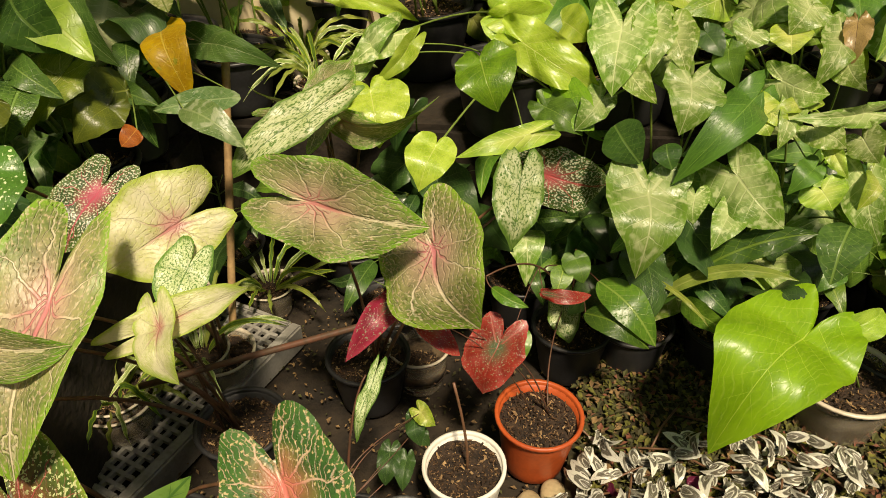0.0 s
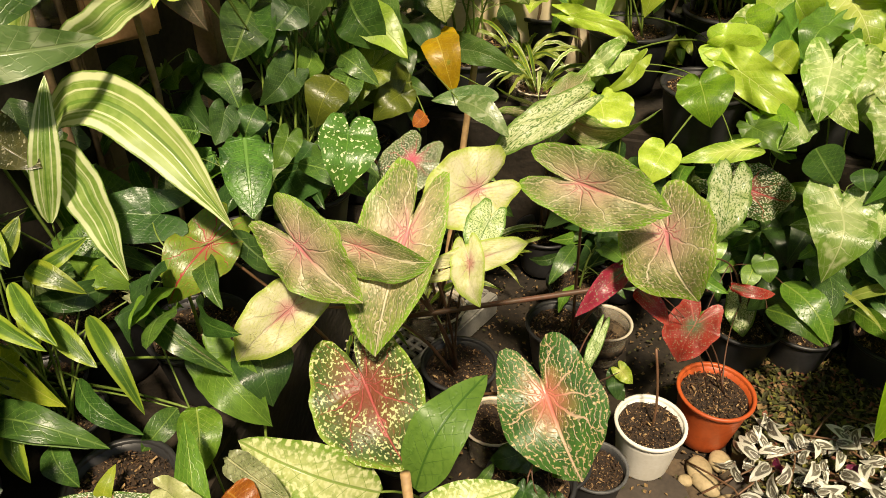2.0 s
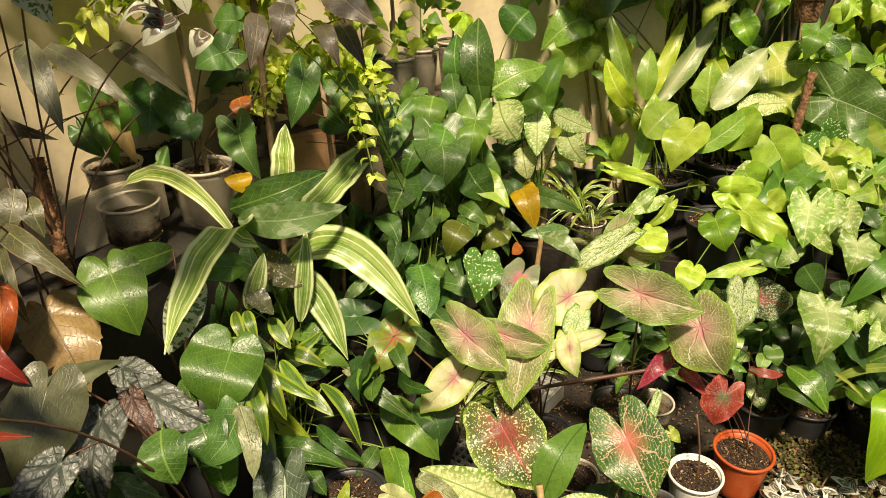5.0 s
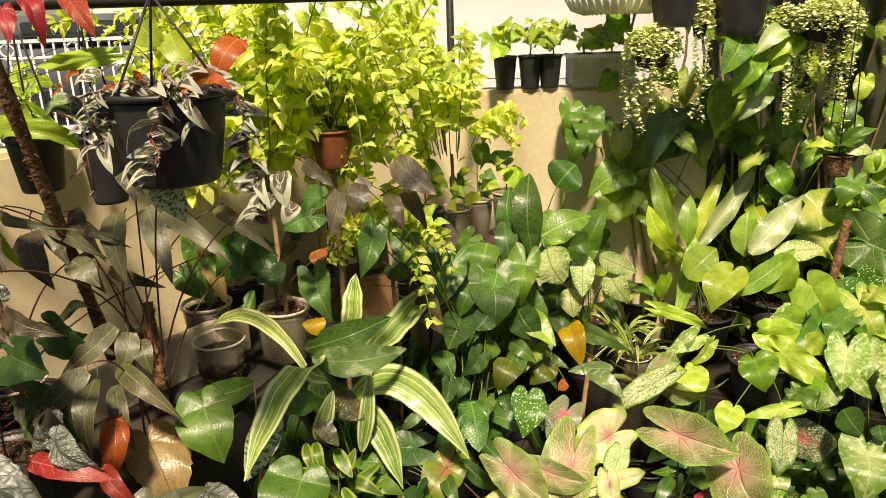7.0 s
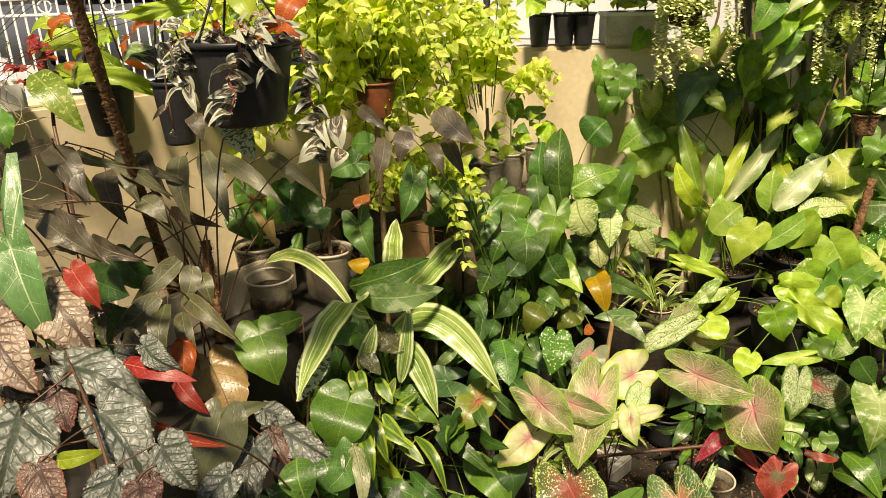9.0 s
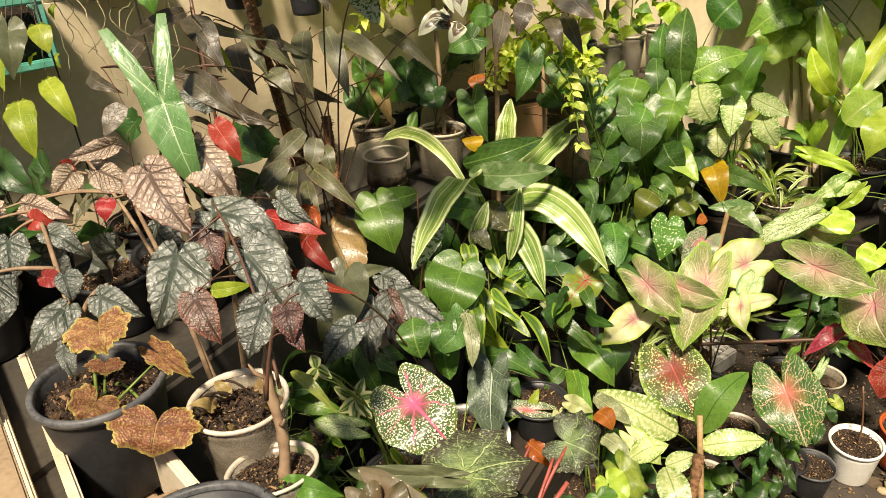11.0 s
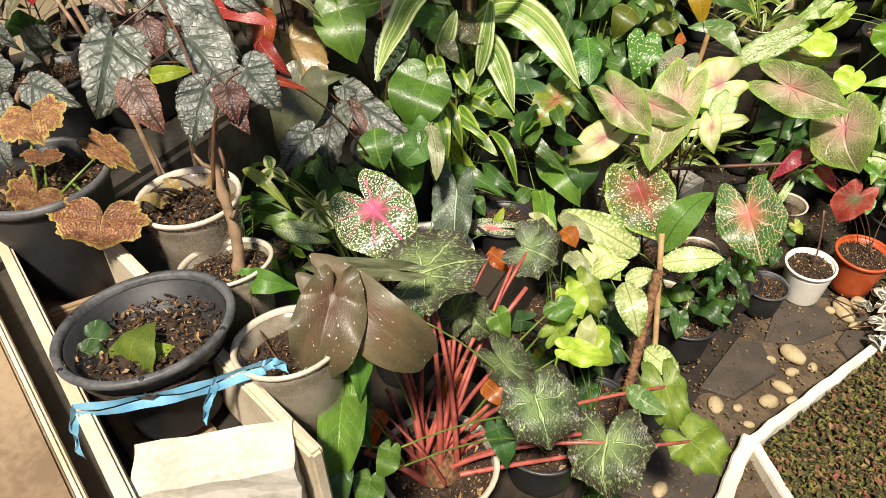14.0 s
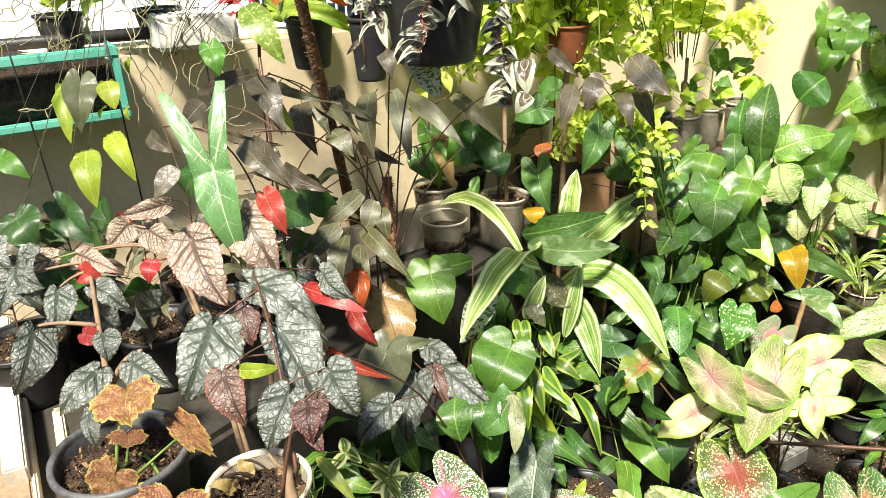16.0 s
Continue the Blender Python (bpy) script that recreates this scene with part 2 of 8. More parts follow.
LEAF["sl"] = (leaf_mat("syngonium_lime", (0.34, 0.49, 0.06), (0.17, 0.29, 0.03), vein=(0.58, 0.64, 0.24), vw=0.026, vn=6, sw=2.0, flush=(0.48, 0.55, 0.14), fr=(0.1, 0.95), basal=0.04, fine=0.2, quilt=0.4), "arrow")
LEAF["hl"] = (leaf_mat("lime_leaf", (0.42, 0.57, 0.085), (0.24, 0.39, 0.03), vein=(0.54, 0.63, 0.18), vw=0.018, vn=7, rough=0.30, trans=0.32), "heart")
LEAF["hl2"] = (leaf_mat("yellow_green_leaf", (0.36, 0.44, 0.05), (0.22, 0.32, 0.03), vein=(0.48, 0.54, 0.12), vw=0.018, vn=7, trans=0.42), "ovate")
LEAF["hh"] = (leaf_mat("bright_heart", (0.18, 0.34, 0.025), (0.09, 0.20, 0.015), vein=(0.34, 0.46, 0.08), vw=0.02, vn=6, rough=0.34), "heart")
LEAF["hg"] = (leaf_mat("green_heart", (0.10, 0.215, 0.03), (0.06, 0.14, 0.02), vein=(0.21, 0.34, 0.07), vw=0.018, vn=7, rough=0.38), "heart")
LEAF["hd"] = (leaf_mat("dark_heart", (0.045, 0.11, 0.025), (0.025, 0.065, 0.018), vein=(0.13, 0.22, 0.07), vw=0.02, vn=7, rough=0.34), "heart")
LEAF["hv"] = (leaf_mat("veined_arrow", (0.10, 0.20, 0.045), (0.06, 0.14, 0.03), vein=(0.34, 0.44, 0.20), vw=0.018, vn=7, rough=0.38, basal=0.03), "arrow")
LEAF["bgl"] = (leaf_mat("broad_lime", (0.24, 0.40, 0.02), (0.18, 0.32, 0.015), vein=(0.42, 0.55, 0.08), vw=0.012, vn=6, rough=0.34, trans=0.35, quilt=0.2), "broad")
LEAF["ol"] = (leaf_mat("olive_leaf", (0.12, 0.15, 0.02), (0.07, 0.10, 0.015), vein=(0.20, 0.23, 0.04), vw=0.015, vn=8), "heart")
LEAF["ol2"] = (leaf_mat("olive_spotted", (0.20, 0.26, 0.04), (0.10, 0.16, 0.02), vein=(0.26, 0.32, 0.08), vw=0.018, vn=8, spots=(0.42, 0.46, 0.16), sthr=(0.58, 0.64), sscale=26), "lance")
LEAF["dk"] = (leaf_mat("dark_blade", (0.06, 0.145, 0.026), (0.03, 0.08, 0.016), vein=(0.15, 0.26, 0.06), vw=0.014, vn=10, slant=1.0, rough=0.34), "blade")
LEAF["ld"] = (leaf_mat("deep_blade", (0.06, 0.14, 0.02), (0.035, 0.09, 0.015), vein=(0.16, 0.27, 0.04), vw=0.014, vn=10, slant=1.2), "blade")
LEAF["lg"] = (leaf_mat("fresh_blade", (0.13, 0.27, 0.03), (0.07, 0.17, 0.02), vein=(0.27, 0.39, 0.08), vw=0.016, vn=10, slant=1.2), "blade")
LEAF["lp"] = (leaf_mat("pale_strap", (0.26, 0.32, 0.06), (0.16, 0.22, 0.04), vein=(0.34, 0.38, 0.10), vw=0.02, vn=3), "blade")
LEAF["gl"] = (leaf_mat("pale_blade", (0.16, 0.28, 0.05), (0.11, 0.21, 0.035), vein=(0.05, 0.13, 0.02), vw=0.012, vn=9, slant=1.0), "blade")
LEAF["ag"] = (leaf_mat("aglaonema", (0.30, 0.40, 0.11), (0.13, 0.25, 0.04), vein=(0.16, 0.28, 0.05), vw=0.012, vn=9, slant=0.9, spots=(0.58, 0.62, 0.33), sthr=(0.44, 0.62), sscale=30, flush=(0.46, 0.52, 0.22), fr=(0.1, 0.95), edge=(0.14, 0.27, 0.04), er=(0.72, 0.95), fine=0.5), "blade")
LEAF["ag2"] = (leaf_mat("silvery_blade", (0.16, 0.26, 0.09), (0.08, 0.17, 0.04), vein=(0.28, 0.38, 0.16), vw=0.016, vn=9, slant=0.9, spots=(0.32, 0.40, 0.22), sthr=(0.54, 0.66), sscale=8), "blade")
LEAF["df"] = (leaf_mat("dieffenbachia", (0.26, 0.42, 0.06), (0.16, 0.30, 0.04), vein=(0.34, 0.46, 0.12), vw=0.02, vn=9, slant=0.9), "blade")
LEAF["dl"] = (leaf_mat("dieffenbachia_lime", (0.46, 0.60, 0.06), (0.30, 0.46, 0.03), vein=(0.58, 0.66, 0.18), vw=0.02, vn=9, trans=0.40), "blade")
LEAF["df2"] = (leaf_mat("dieffenbachia_pale", (0.34, 0.43, 0.18), (0.20, 0.31, 0.09), vein=(0.56, 0.60, 0.34), vw=0.022, vn=9, flush=(0.50, 0.56, 0.30), fr=(0.0, 0.7)), "blade")
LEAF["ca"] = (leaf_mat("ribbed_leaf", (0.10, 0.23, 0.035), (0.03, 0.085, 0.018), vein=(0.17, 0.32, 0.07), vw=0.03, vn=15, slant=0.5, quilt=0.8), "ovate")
LEAF["al"] = (leaf_mat("alocasia_pale", (0.12, 0.24, 0.08), (0.085, 0.18, 0.055), vein=(0.40, 0.50, 0.27), vw=0.020, vn=4, radial=0.0, basal=0.02, fine=0.15), "spear")
LEAF["ad"] = (leaf_mat("alocasia_dark", (0.075, 0.105, 0.062), (0.035, 0.052, 0.032), vein=(0.30, 0.36, 0.26), vw=0.034, vn=5.5, slant=0.55, rough=0.46, trans=0.08, quilt=1.2, wet=0.0), "shield")
LEAF["st"] = (leaf_mat("striped_strap", (0.36, 0.47, 0.13), (0.17, 0.29, 0.045), stripes=(0.72, 0.76, 0.44), vein=(0.13, 0.25, 0.04), vw=0.012, vn=1, trans=0.3, fine=0.0, edge=(0.20, 0.31, 0.06), er=(0.90, 0.97)), "blade")
LEAF["st2"] = LEAF["st"]
LEAF["so"] = (leaf_mat("lime_edged_blade", (0.09, 0.17, 0.025), (0.05, 0.11, 0.015), edge=(0.26, 0.34, 0.04), er=(0.45, 0.7), vein=(0.15, 0.24, 0.04), vw=0.012, vn=1), "blade")
LEAF["ye"] = (leaf_mat("yellow_leaf", (0.62, 0.39, 0.02), (0.46, 0.26, 0.015), vein=(0.66, 0.48, 0.08), vw=0.016, vn=8, spots=(0.34, 0.32, 0.03), sthr=(0.64, 0.74), sscale=10, trans=0.4), "ovate")
LEAF["or"] = (leaf_mat("orange_leaf", (0.50, 0.13, 0.03), (0.30, 0.07, 0.02), vein=(0.6, 0.25, 0.06), vw=0.018, vn=7, trans=0.4), "ovate")
LEAF["bb"] = (leaf_mat("begonia_bronze", (0.135, 0.135, 0.072), (0.075, 0.078, 0.042), vein=(0.21, 0.20, 0.11), vw=0.012, vn=8, slant=0.9, edge=(0.22, 0.11, 0.07), er=(0.93, 1.0), rough=0.44, trans=0.20, quilt=0.4, wet=0.1), "wing")
LEAF["bd"] = (leaf_mat("begonia_black", (0.088, 0.074, 0.043), (0.046, 0.042, 0.026), vein=(0.16, 0.12, 0.08), vw=0.012, vn=8, slant=0.9, edge=(0.15, 0.06, 0.04), er=(0.93, 1.0), rough=0.42, trans=0.16, quilt=0.4, wet=0.1), "wing")
LEAF["bd2"] = (leaf_mat("begonia_plum", (0.24, 0.15, 0.125), (0.13, 0.075, 0.06), vein=(0.030, 0.014, 0.010), vw=0.10, vn=5.5, slant=0.8, fan=3.0, edge=(0.22, 0.08, 0.06), rough=0.44, trans=0.15, fine=0.0, sw=1.4, net=9.0, quilt=0.7, wet=0.0, spots=(0.33, 0.26, 0.23), sthr=(0.55, 0.7), sscale=20), "begonia")
LEAF["bs"] = (leaf_mat("begonia_silver", (0.25, 0.265, 0.24), (0.15, 0.168, 0.14), vein=(0.014, 0.026, 0.012), vw=0.110, vn=5.5, slant=0.75, fan=3.0, spots=(0.36, 0.37, 0.345), sthr=(0.52, 0.70), sscale=18, edge=(0.07, 0.06, 0.035), er=(0.90, 1.0), rough=0.42, trans=0.12, quilt=0.8, fine=0.0, sw=1.5, net=9.0, vary=0.6, wet=0.0), "begonia")
LEAF["bp"] = (leaf_mat("begonia_rosy", (0.60, 0.49, 0.38), (0.48, 0.36, 0.26), vein=(0.050, 0.022, 0.012), vw=0.080, vn=7.0, slant=0.8, fan=3.0, edge=(0.36, 0.15, 0.10), er=(0.95, 1.0), spots=(0.60, 0.51, 0.43), sthr=(0.52, 0.70), sscale=20, rough=0.44, trans=0.2, quilt=0.8, fine=0.0, sw=1.5, net=11.0, wet=0.0), "begonia")
LEAF["br"] = (leaf_mat("begonia_red", (0.340, 0.037, 0.027), (0.245, 0.024, 0.017), vein=(0.60, 0.20, 0.14), vw=0.016, vn=6, rough=0.4, trans=0.35), "begonia")
LEAF["bn"] = (leaf_mat("begonia_tan", (0.36, 0.25, 0.10), (0.26, 0.18, 0.07), vein=(0.12, 0.07, 0.03), vw=0.018, vn=7, slant=0.8, trans=0.3, edge=(0.32, 0.22, 0.09)), "begonia")
LEAF["bm"] = (leaf_mat("begonia_spotted", (0.167, 0.119, 0.065), (0.094, 0.080, 0.043), vein=(0.20, 0.16, 0.10), vw=0.010, vn=6, radial=3.0, flush=(0.10, 0.045, 0.025), fr=(0.1, 0.9), spots=(0.55, 0.50, 0.40), sthr=(0.69, 0.72), sscale=15, rough=0.42, trans=0.25, quilt=0.2), "round")
LEAF["bm2"] = (leaf_mat("begonia_dotted", (0.11, 0.11, 0.04), (0.06, 0.07, 0.025), vein=(0.18, 0.18, 0.08), vw=0.012, vn=8, spots=(0.46, 0.44, 0.30), sthr=(0.64, 0.68), sscale=26, rough=0.3, trans=0.2), "blade")
LEAF["rx"] = (leaf_mat("star_begonia", (0.12, 0.17, 0.07), (0.05, 0.075, 0.033), vein=(0.40, 0.50, 0.22), vw=0.044, vn=5, radial=4.0, flush=(0.22, 0.33, 0.11), fr=(0.0, 0.55), edge=(0.042, 0.036, 0.024), er=(0.50, 0.92), spots=(0.20, 0.27, 0.12), sthr=(0.56, 0.66), sscale=16, rough=0.38, trans=0.18, quilt=1.3, fine=0.6), "star")
LEAF["rl"] = (leaf_mat("lobed_lime", (0.28, 0.38, 0.06), (0.16, 0.26, 0.03), vein=(0.50, 0.56, 0.18), vw=0.026, vn=5, radial=4.0, trans=0.42, quilt=0.6, edge=(0.12, 0.20, 0.03), er=(0.8, 1.0)), "star")
LEAF["co"] = (leaf_mat("rusty_leaf", (0.30, 0.105, 0.052), (0.17, 0.042, 0.032), vein=(0.46, 0.29, 0.11), vw=0.030, vn=6, radial=4.5, edge=(0.52, 0.40, 0.10), er=(0.86, 0.99), spots=(0.42, 0.24, 0.085), sthr=(0.50, 0.60), sscale=14, trans=0.2, quilt=1.3, fine=0.8, rough=0.55, wet=0.0), "frill")
LEAF["gy"] = (leaf_mat("grey_leaf", (0.17, 0.18, 0.095), (0.11, 0.12, 0.065), vein=(0.22, 0.23, 0.13), vw=0.014, vn=5, trans=0.3), "heart")
LEAF["ws"] = (leaf_mat("white_mottled", (0.10, 0.20, 0.04), (0.06, 0.13, 0.03), spots=(0.62, 0.66, 0.54), sthr=(0.42, 0.50), sscale=20, vein=(0.3, 0.36, 0.2), vw=0.012, vn=5), "blade")
LEAF["wr"] = (leaf_mat("withered_leaf", (0.34, 0.36, 0.20), (0.17, 0.20, 0.09), vein=(0.44, 0.44, 0.24), vw=0.03, vn=8, quilt=1.0), "ovate")
LEAF["bw"] = (leaf_mat("cream_leaf", (0.56, 0.58, 0.30), (0.42, 0.47, 0.18), vein=(0.22, 0.30, 0.08), vw=0.02, vn=6), "heart")
LEAF["sc"] = (leaf_mat("cream_edged_leaflet", (0.10, 0.20, 0.03), (0.06, 0.13, 0.02), edge=(0.60, 0.62, 0.28), er=(0.35, 0.6), vein=(0.3, 0.36, 0.1), vw=0.02, vn=1), "blade")
LEAF["tz"] = (leaf_mat("zebra_leaf", (0.13, 0.12, 0.085), (0.07, 0.068, 0.05), stripes=(0.58, 0.58, 0.49), vein=(0.12, 0.08, 0.07), vw=0.012, vn=1, rough=0.3, trans=0.12), "ovate")
LEAF["tg"] = (leaf_mat("bronze_stripe_leaf", (0.10, 0.078, 0.05), (0.05, 0.04, 0.03), stripes=(0.40, 0.42, 0.32), vein=(0.14, 0.08, 0.06), vw=0.014, vn=1, rough=0.30, trans=0.15, quilt=0.2), "ovate")
LEAF["tp"] = (leaf_mat("purple_leaf", (0.20, 0.02, 0.08), (0.12, 0.015, 0.05), vein=(0.3, 0.05, 0.12), vw=0.012, vn=1), "ovate")

LEAF["bz"] = (leaf_mat("begonia_olive", (0.089, 0.093, 0.041), (0.055, 0.058, 0.026), vein=(0.21, 0.21, 0.10), vw=0.014, vn=8, slant=0.9, edge=(0.26, 0.17, 0.08), er=(0.9, 1.0), rough=0.42, trans=0.22, quilt=0.4), "wing")
LEAF["cu"] = (LEAF["lg"][0], "ovate")
LEAF["vl"] = (leaf_mat("vine_leaf_yellow", (0.78, 0.83, 0.22), (0.60, 0.69, 0.12), vein=(0.84, 0.86, 0.44), vw=0.03, vn=4, trans=0.5, vary=0.4, fine=0.0, island=True, rough=0.40, wet=0.0), "sprig")
LEAF["vg"] = (leaf_mat("vine_leaf_green", (0.50, 0.60, 0.11), (0.32, 0.45, 0.05), vein=(0.60, 0.66, 0.25), vw=0.03, vn=4, trans=0.48, vary=0.4, fine=0.0, island=True, rough=0.45), "sprig")
LEAF["be"] = (leaf_mat("bluish_ear", (0.15, 0.27, 0.13), (0.09, 0.18, 0.08), vein=(0.30, 0.42, 0.24), vw=0.022, vn=6, rough=0.42), "heart")
# the ca leaf in brighter greens, with sunlight put into its colours
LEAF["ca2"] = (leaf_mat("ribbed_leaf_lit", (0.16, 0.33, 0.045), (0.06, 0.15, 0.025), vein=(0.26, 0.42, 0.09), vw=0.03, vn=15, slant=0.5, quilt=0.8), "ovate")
LEAF["olo"] = (LEAF["ol"][0], "ovate")
LEAF["olb"] = (LEAF["ol"][0], "blade")
LEAF["hda"] = (LEAF["hd"][0], "arrow")
LEAF["hdo"] = (LEAF["hd"][0], "blade")
LEAF["hgo"] = (LEAF["hg"][0], "ovate")
LEAF["hga"] = (LEAF["hg"][0], "arrow")
LEAF["hhb"] = (LEAF["hh"][0], "blade")
LEAF["cr2"] = (LEAF["cr"][0], "ovate")
LEAF["br2"] = (LEAF["br"][0], "ovate")

# near-black greens: the shade deep between plants is put into the leaf colour
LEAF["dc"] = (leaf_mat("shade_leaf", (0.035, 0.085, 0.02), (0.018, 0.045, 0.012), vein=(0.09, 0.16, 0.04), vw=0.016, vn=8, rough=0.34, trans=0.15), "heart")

STALK = {
    "brown": plain("stalk_brown", (0.17, 0.085, 0.05), (0.11, 0.06, 0.03), 40, 0.45, 0.2),
    "red": plain("stalk_red", (0.13, 0.055, 0.035), (0.075, 0.045, 0.028), 40, 0.45, 0.2),
    "crimson": plain("stalk_crimson", (0.42, 0.11, 0.085), (0.26, 0.055, 0.042), 50, 0.42, 0.3),
    "green": plain("stalk_green", (0.17, 0.24, 0.05), (0.10, 0.16, 0.03), 40, 0.45, 0.2),
    "thin": plain("stalk_thin", (0.10, 0.08, 0.035), (0.05, 0.04, 0.02), 40, 0.6, 0.2),
    "woody": plain("stalk_woody", (0.30, 0.20, 0.12), (0.19, 0.12, 0.07), 60, 0.7, 0.5),
}
SOIL = plain("potting_soil", (0.050, 0.030, 0.018), (0.016, 0.011, 0.008), 70, 0.95, 1.0, grain=300, dist=0.01)
def bark_mat():
    """Bark chips, each of its own tone from black to straw."""
    g = Net("bark_chip")
    r = g.node("NewGeometry").outputs["Random Per Island"]
    n = g.noise(g.coords(), 220.0, 3)
    col = g.mix(g.step(r, 0.30, 0.62), (0.030, 0.018, 0.011), (0.13, 0.070, 0.034))
    col = g.mix(g.step(r, 0.74, 1.0), col, (0.46, 0.30, 0.15))
    col = g.mix(g.m("MULTIPLY", g.step(n, 0.45, 0.7), 0.5), col, (0.05, 0.03, 0.018))
    g.bump(n, 0.6, 0.002)
    return g.done(col, 0.85, 0.0, 0.3)


CHIP = bark_mat()
BLACK = plain("black_plastic", (0.018, 0.018, 0.019), (0.03, 0.03, 0.032), 20, 0.42, 0.15)
GREYP = plain("worn_black_plastic", (0.030, 0.030, 0.031), (0.013, 0.013, 0.014), 14, 0.55, 0.3)
GREYRIM = plain("scuffed_black_rim", (0.12, 0.12, 0.12), (0.035, 0.036, 0.038), 26, 0.5, 0.4, grain=220)
TERRA = plain("orange_plastic", (0.48, 0.09, 0.025), (0.36, 0.065, 0.02), 18, 0.4, 0.1)
RUST = plain("rusty_plastic", (0.24, 0.075, 0.03), (0.15, 0.05, 0.02), 18, 0.55, 0.1)
WHITEP = plain("white_plastic", (0.74, 0.72, 0.66), (0.64, 0.61, 0.53), 14, 0.45, 0.2)
def see_through(mat, share):
    """Lets a share of the light straight through a thin plastic skin."""
    t = mat.node_tree
    out = [n for n in t.nodes if n.type == "OUTPUT_MATERIAL"][0]
    skin = out.inputs[0].links[0].from_socket
    mx, tr = t.nodes.new("ShaderNodeMixShader"), t.nodes.new("ShaderNodeBsdfTransparent")
    mx.inputs[0].default_value = share
    t.links.new(skin, mx.inputs[1])
    t.links.new(tr.outputs[0], mx.inputs[2])
    t.links.new(mx.outputs[0], out.inputs[0])


CLEARP = plain("cloudy_plastic", (0.56, 0.50, 0.39), (0.34, 0.28, 0.20), 26, 0.22, 0.15)
see_through(CLEARP, 0.66)
ROOTS = plain("root_ball", (0.11, 0.075, 0.042), (0.018, 0.013, 0.009), 45, 0.95, 1.0, dist=0.006)
RIMP = plain("cup_rim", (0.60, 0.54, 0.44), (0.46, 0.39, 0.30), 20, 0.35, 0.1)
TAN = plain("coir", (0.24, 0.12, 0.055), (0.10, 0.05, 0.025), 80, 0.95, 1.0, dist=0.008)
CANE = plain("cane", (0.46, 0.30, 0.14), (0.30, 0.19, 0.09), 50, 0.6, 0.4)
WOOD = plain("white_washed_wood", (0.62, 0.54, 0.40), (0.46, 0.37, 0.25), 9, 0.7, 0.4)
RAWWOOD = plain("weathered_board", (0.28, 0.19, 0.11), (0.17, 0.11, 0.065), 11, 0.8, 0.5)
WALLM = plain("cream_wall", (0.70, 0.60, 0.41), (0.58, 0.47, 0.30), 3.5, 0.85, 0.4, grain=60)
# concrete taken near black: the shade behind the plants is in its colour
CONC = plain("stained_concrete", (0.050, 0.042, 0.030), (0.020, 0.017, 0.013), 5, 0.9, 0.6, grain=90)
PAVE = plain("pale_slab", (0.30, 0.22, 0.135), (0.16, 0.11, 0.065), 7, 0.9, 0.5, grain=120)
# soil brown, darkened further by the shade of the gaps between pots
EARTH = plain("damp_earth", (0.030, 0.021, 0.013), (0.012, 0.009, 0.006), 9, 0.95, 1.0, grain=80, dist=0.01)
SLATE = plain("slate", (0.065, 0.05, 0.038), (0.04, 0.032, 0.025), 14, 0.75, 0.5, grain=120)
PEBBLE = plain("river_pebble", (0.40, 0.31, 0.18), (0.24, 0.19, 0.10), 18, 0.7, 0.2)
KERB = plain("whitewashed_kerb", (0.70, 0.66, 0.56), (0.52, 0.47, 0.37), 12, 0.9, 0.5)
MOSS = plain("moss", (0.05, 0.042, 0.014), (0.022, 0.018, 0.008), 40, 0.95, 1.0)
FOAM = plain("white_foam", (0.58, 0.55, 0.47), (0.42, 0.38, 0.29), 20, 0.8, 0.3)
# whiter copy of FOAM for the cover; light lost to shade is put in
FOAMW = plain("clean_white_foam", (0.84, 0.82, 0.76), (0.74, 0.71, 0.63), 20, 0.8, 0.3)
ROPE = plain("blue_ribbon", (0.13, 0.38, 0.58), (0.22, 0.50, 0.68), 60, 0.4, 0.6)
WIRE = plain("dark_wire", (0.03, 0.028, 0.025), (0.015, 0.014, 0.013), 60, 0.5, 0.1)
MESHP = plain("grey_tray_plastic", (0.30, 0.29, 0.26), (0.20, 0.19, 0.17), 20, 0.5, 0.2)
CLAY = plain("hollow_clay", (0.42, 0.23, 0.12), (0.30, 0.16, 0.08), 14, 0.85, 0.5)


# ---- building blocks ----
def mesh_object(name, bm, material, smooth=True):
    me = bpy.data.meshes.new(name)
    bm.to_mesh(me)
    bm.free()
    for p in me.polygons:
        p.use_smooth = smooth
    for m in material if isinstance(material, (list, tuple)) else (material,):
        me.materials.append(m)
    return new(name, me)


def part(name, bm, material, parent, label="", smooth=True):
    """Links a bmesh as one mesh under a thing or a part."""
    ob = mesh_object(name, bm, material, smooth)
    ob.parent = parent
    if label:
        tagged(ob, label)
    return ob


def thing(name, label, category, at=(0, 0, 0), group="", turn=0.0, kind=""):
    ob = new(name)
    ob.matrix_basis = pose(*at, 0, 0, turn)
    return tagged(ob, label, category, group, kind)


def ring_solid(profile, sides=28, bm=None, squash=1.0, wobble=0.0):
    """A turned body from (radius, height) pairs."""
    bm = bm or bmesh.new()
    rows = []
    for r, z in profile:
        rows.append([bm.verts.new((r * math.cos(2 * math.pi * i / sides), r * squash * math.sin(2 * math.pi * i / sides), z + wobble * math.sin(4 * math.pi * i / sides))) for i in range(sides)])
    for a, b in zip(rows, rows[1:]):
        for i in range(sides):
            j = (i + 1) % sides
            bm.faces.new((a[i], a[j], b[j], b[i]))
    return bm


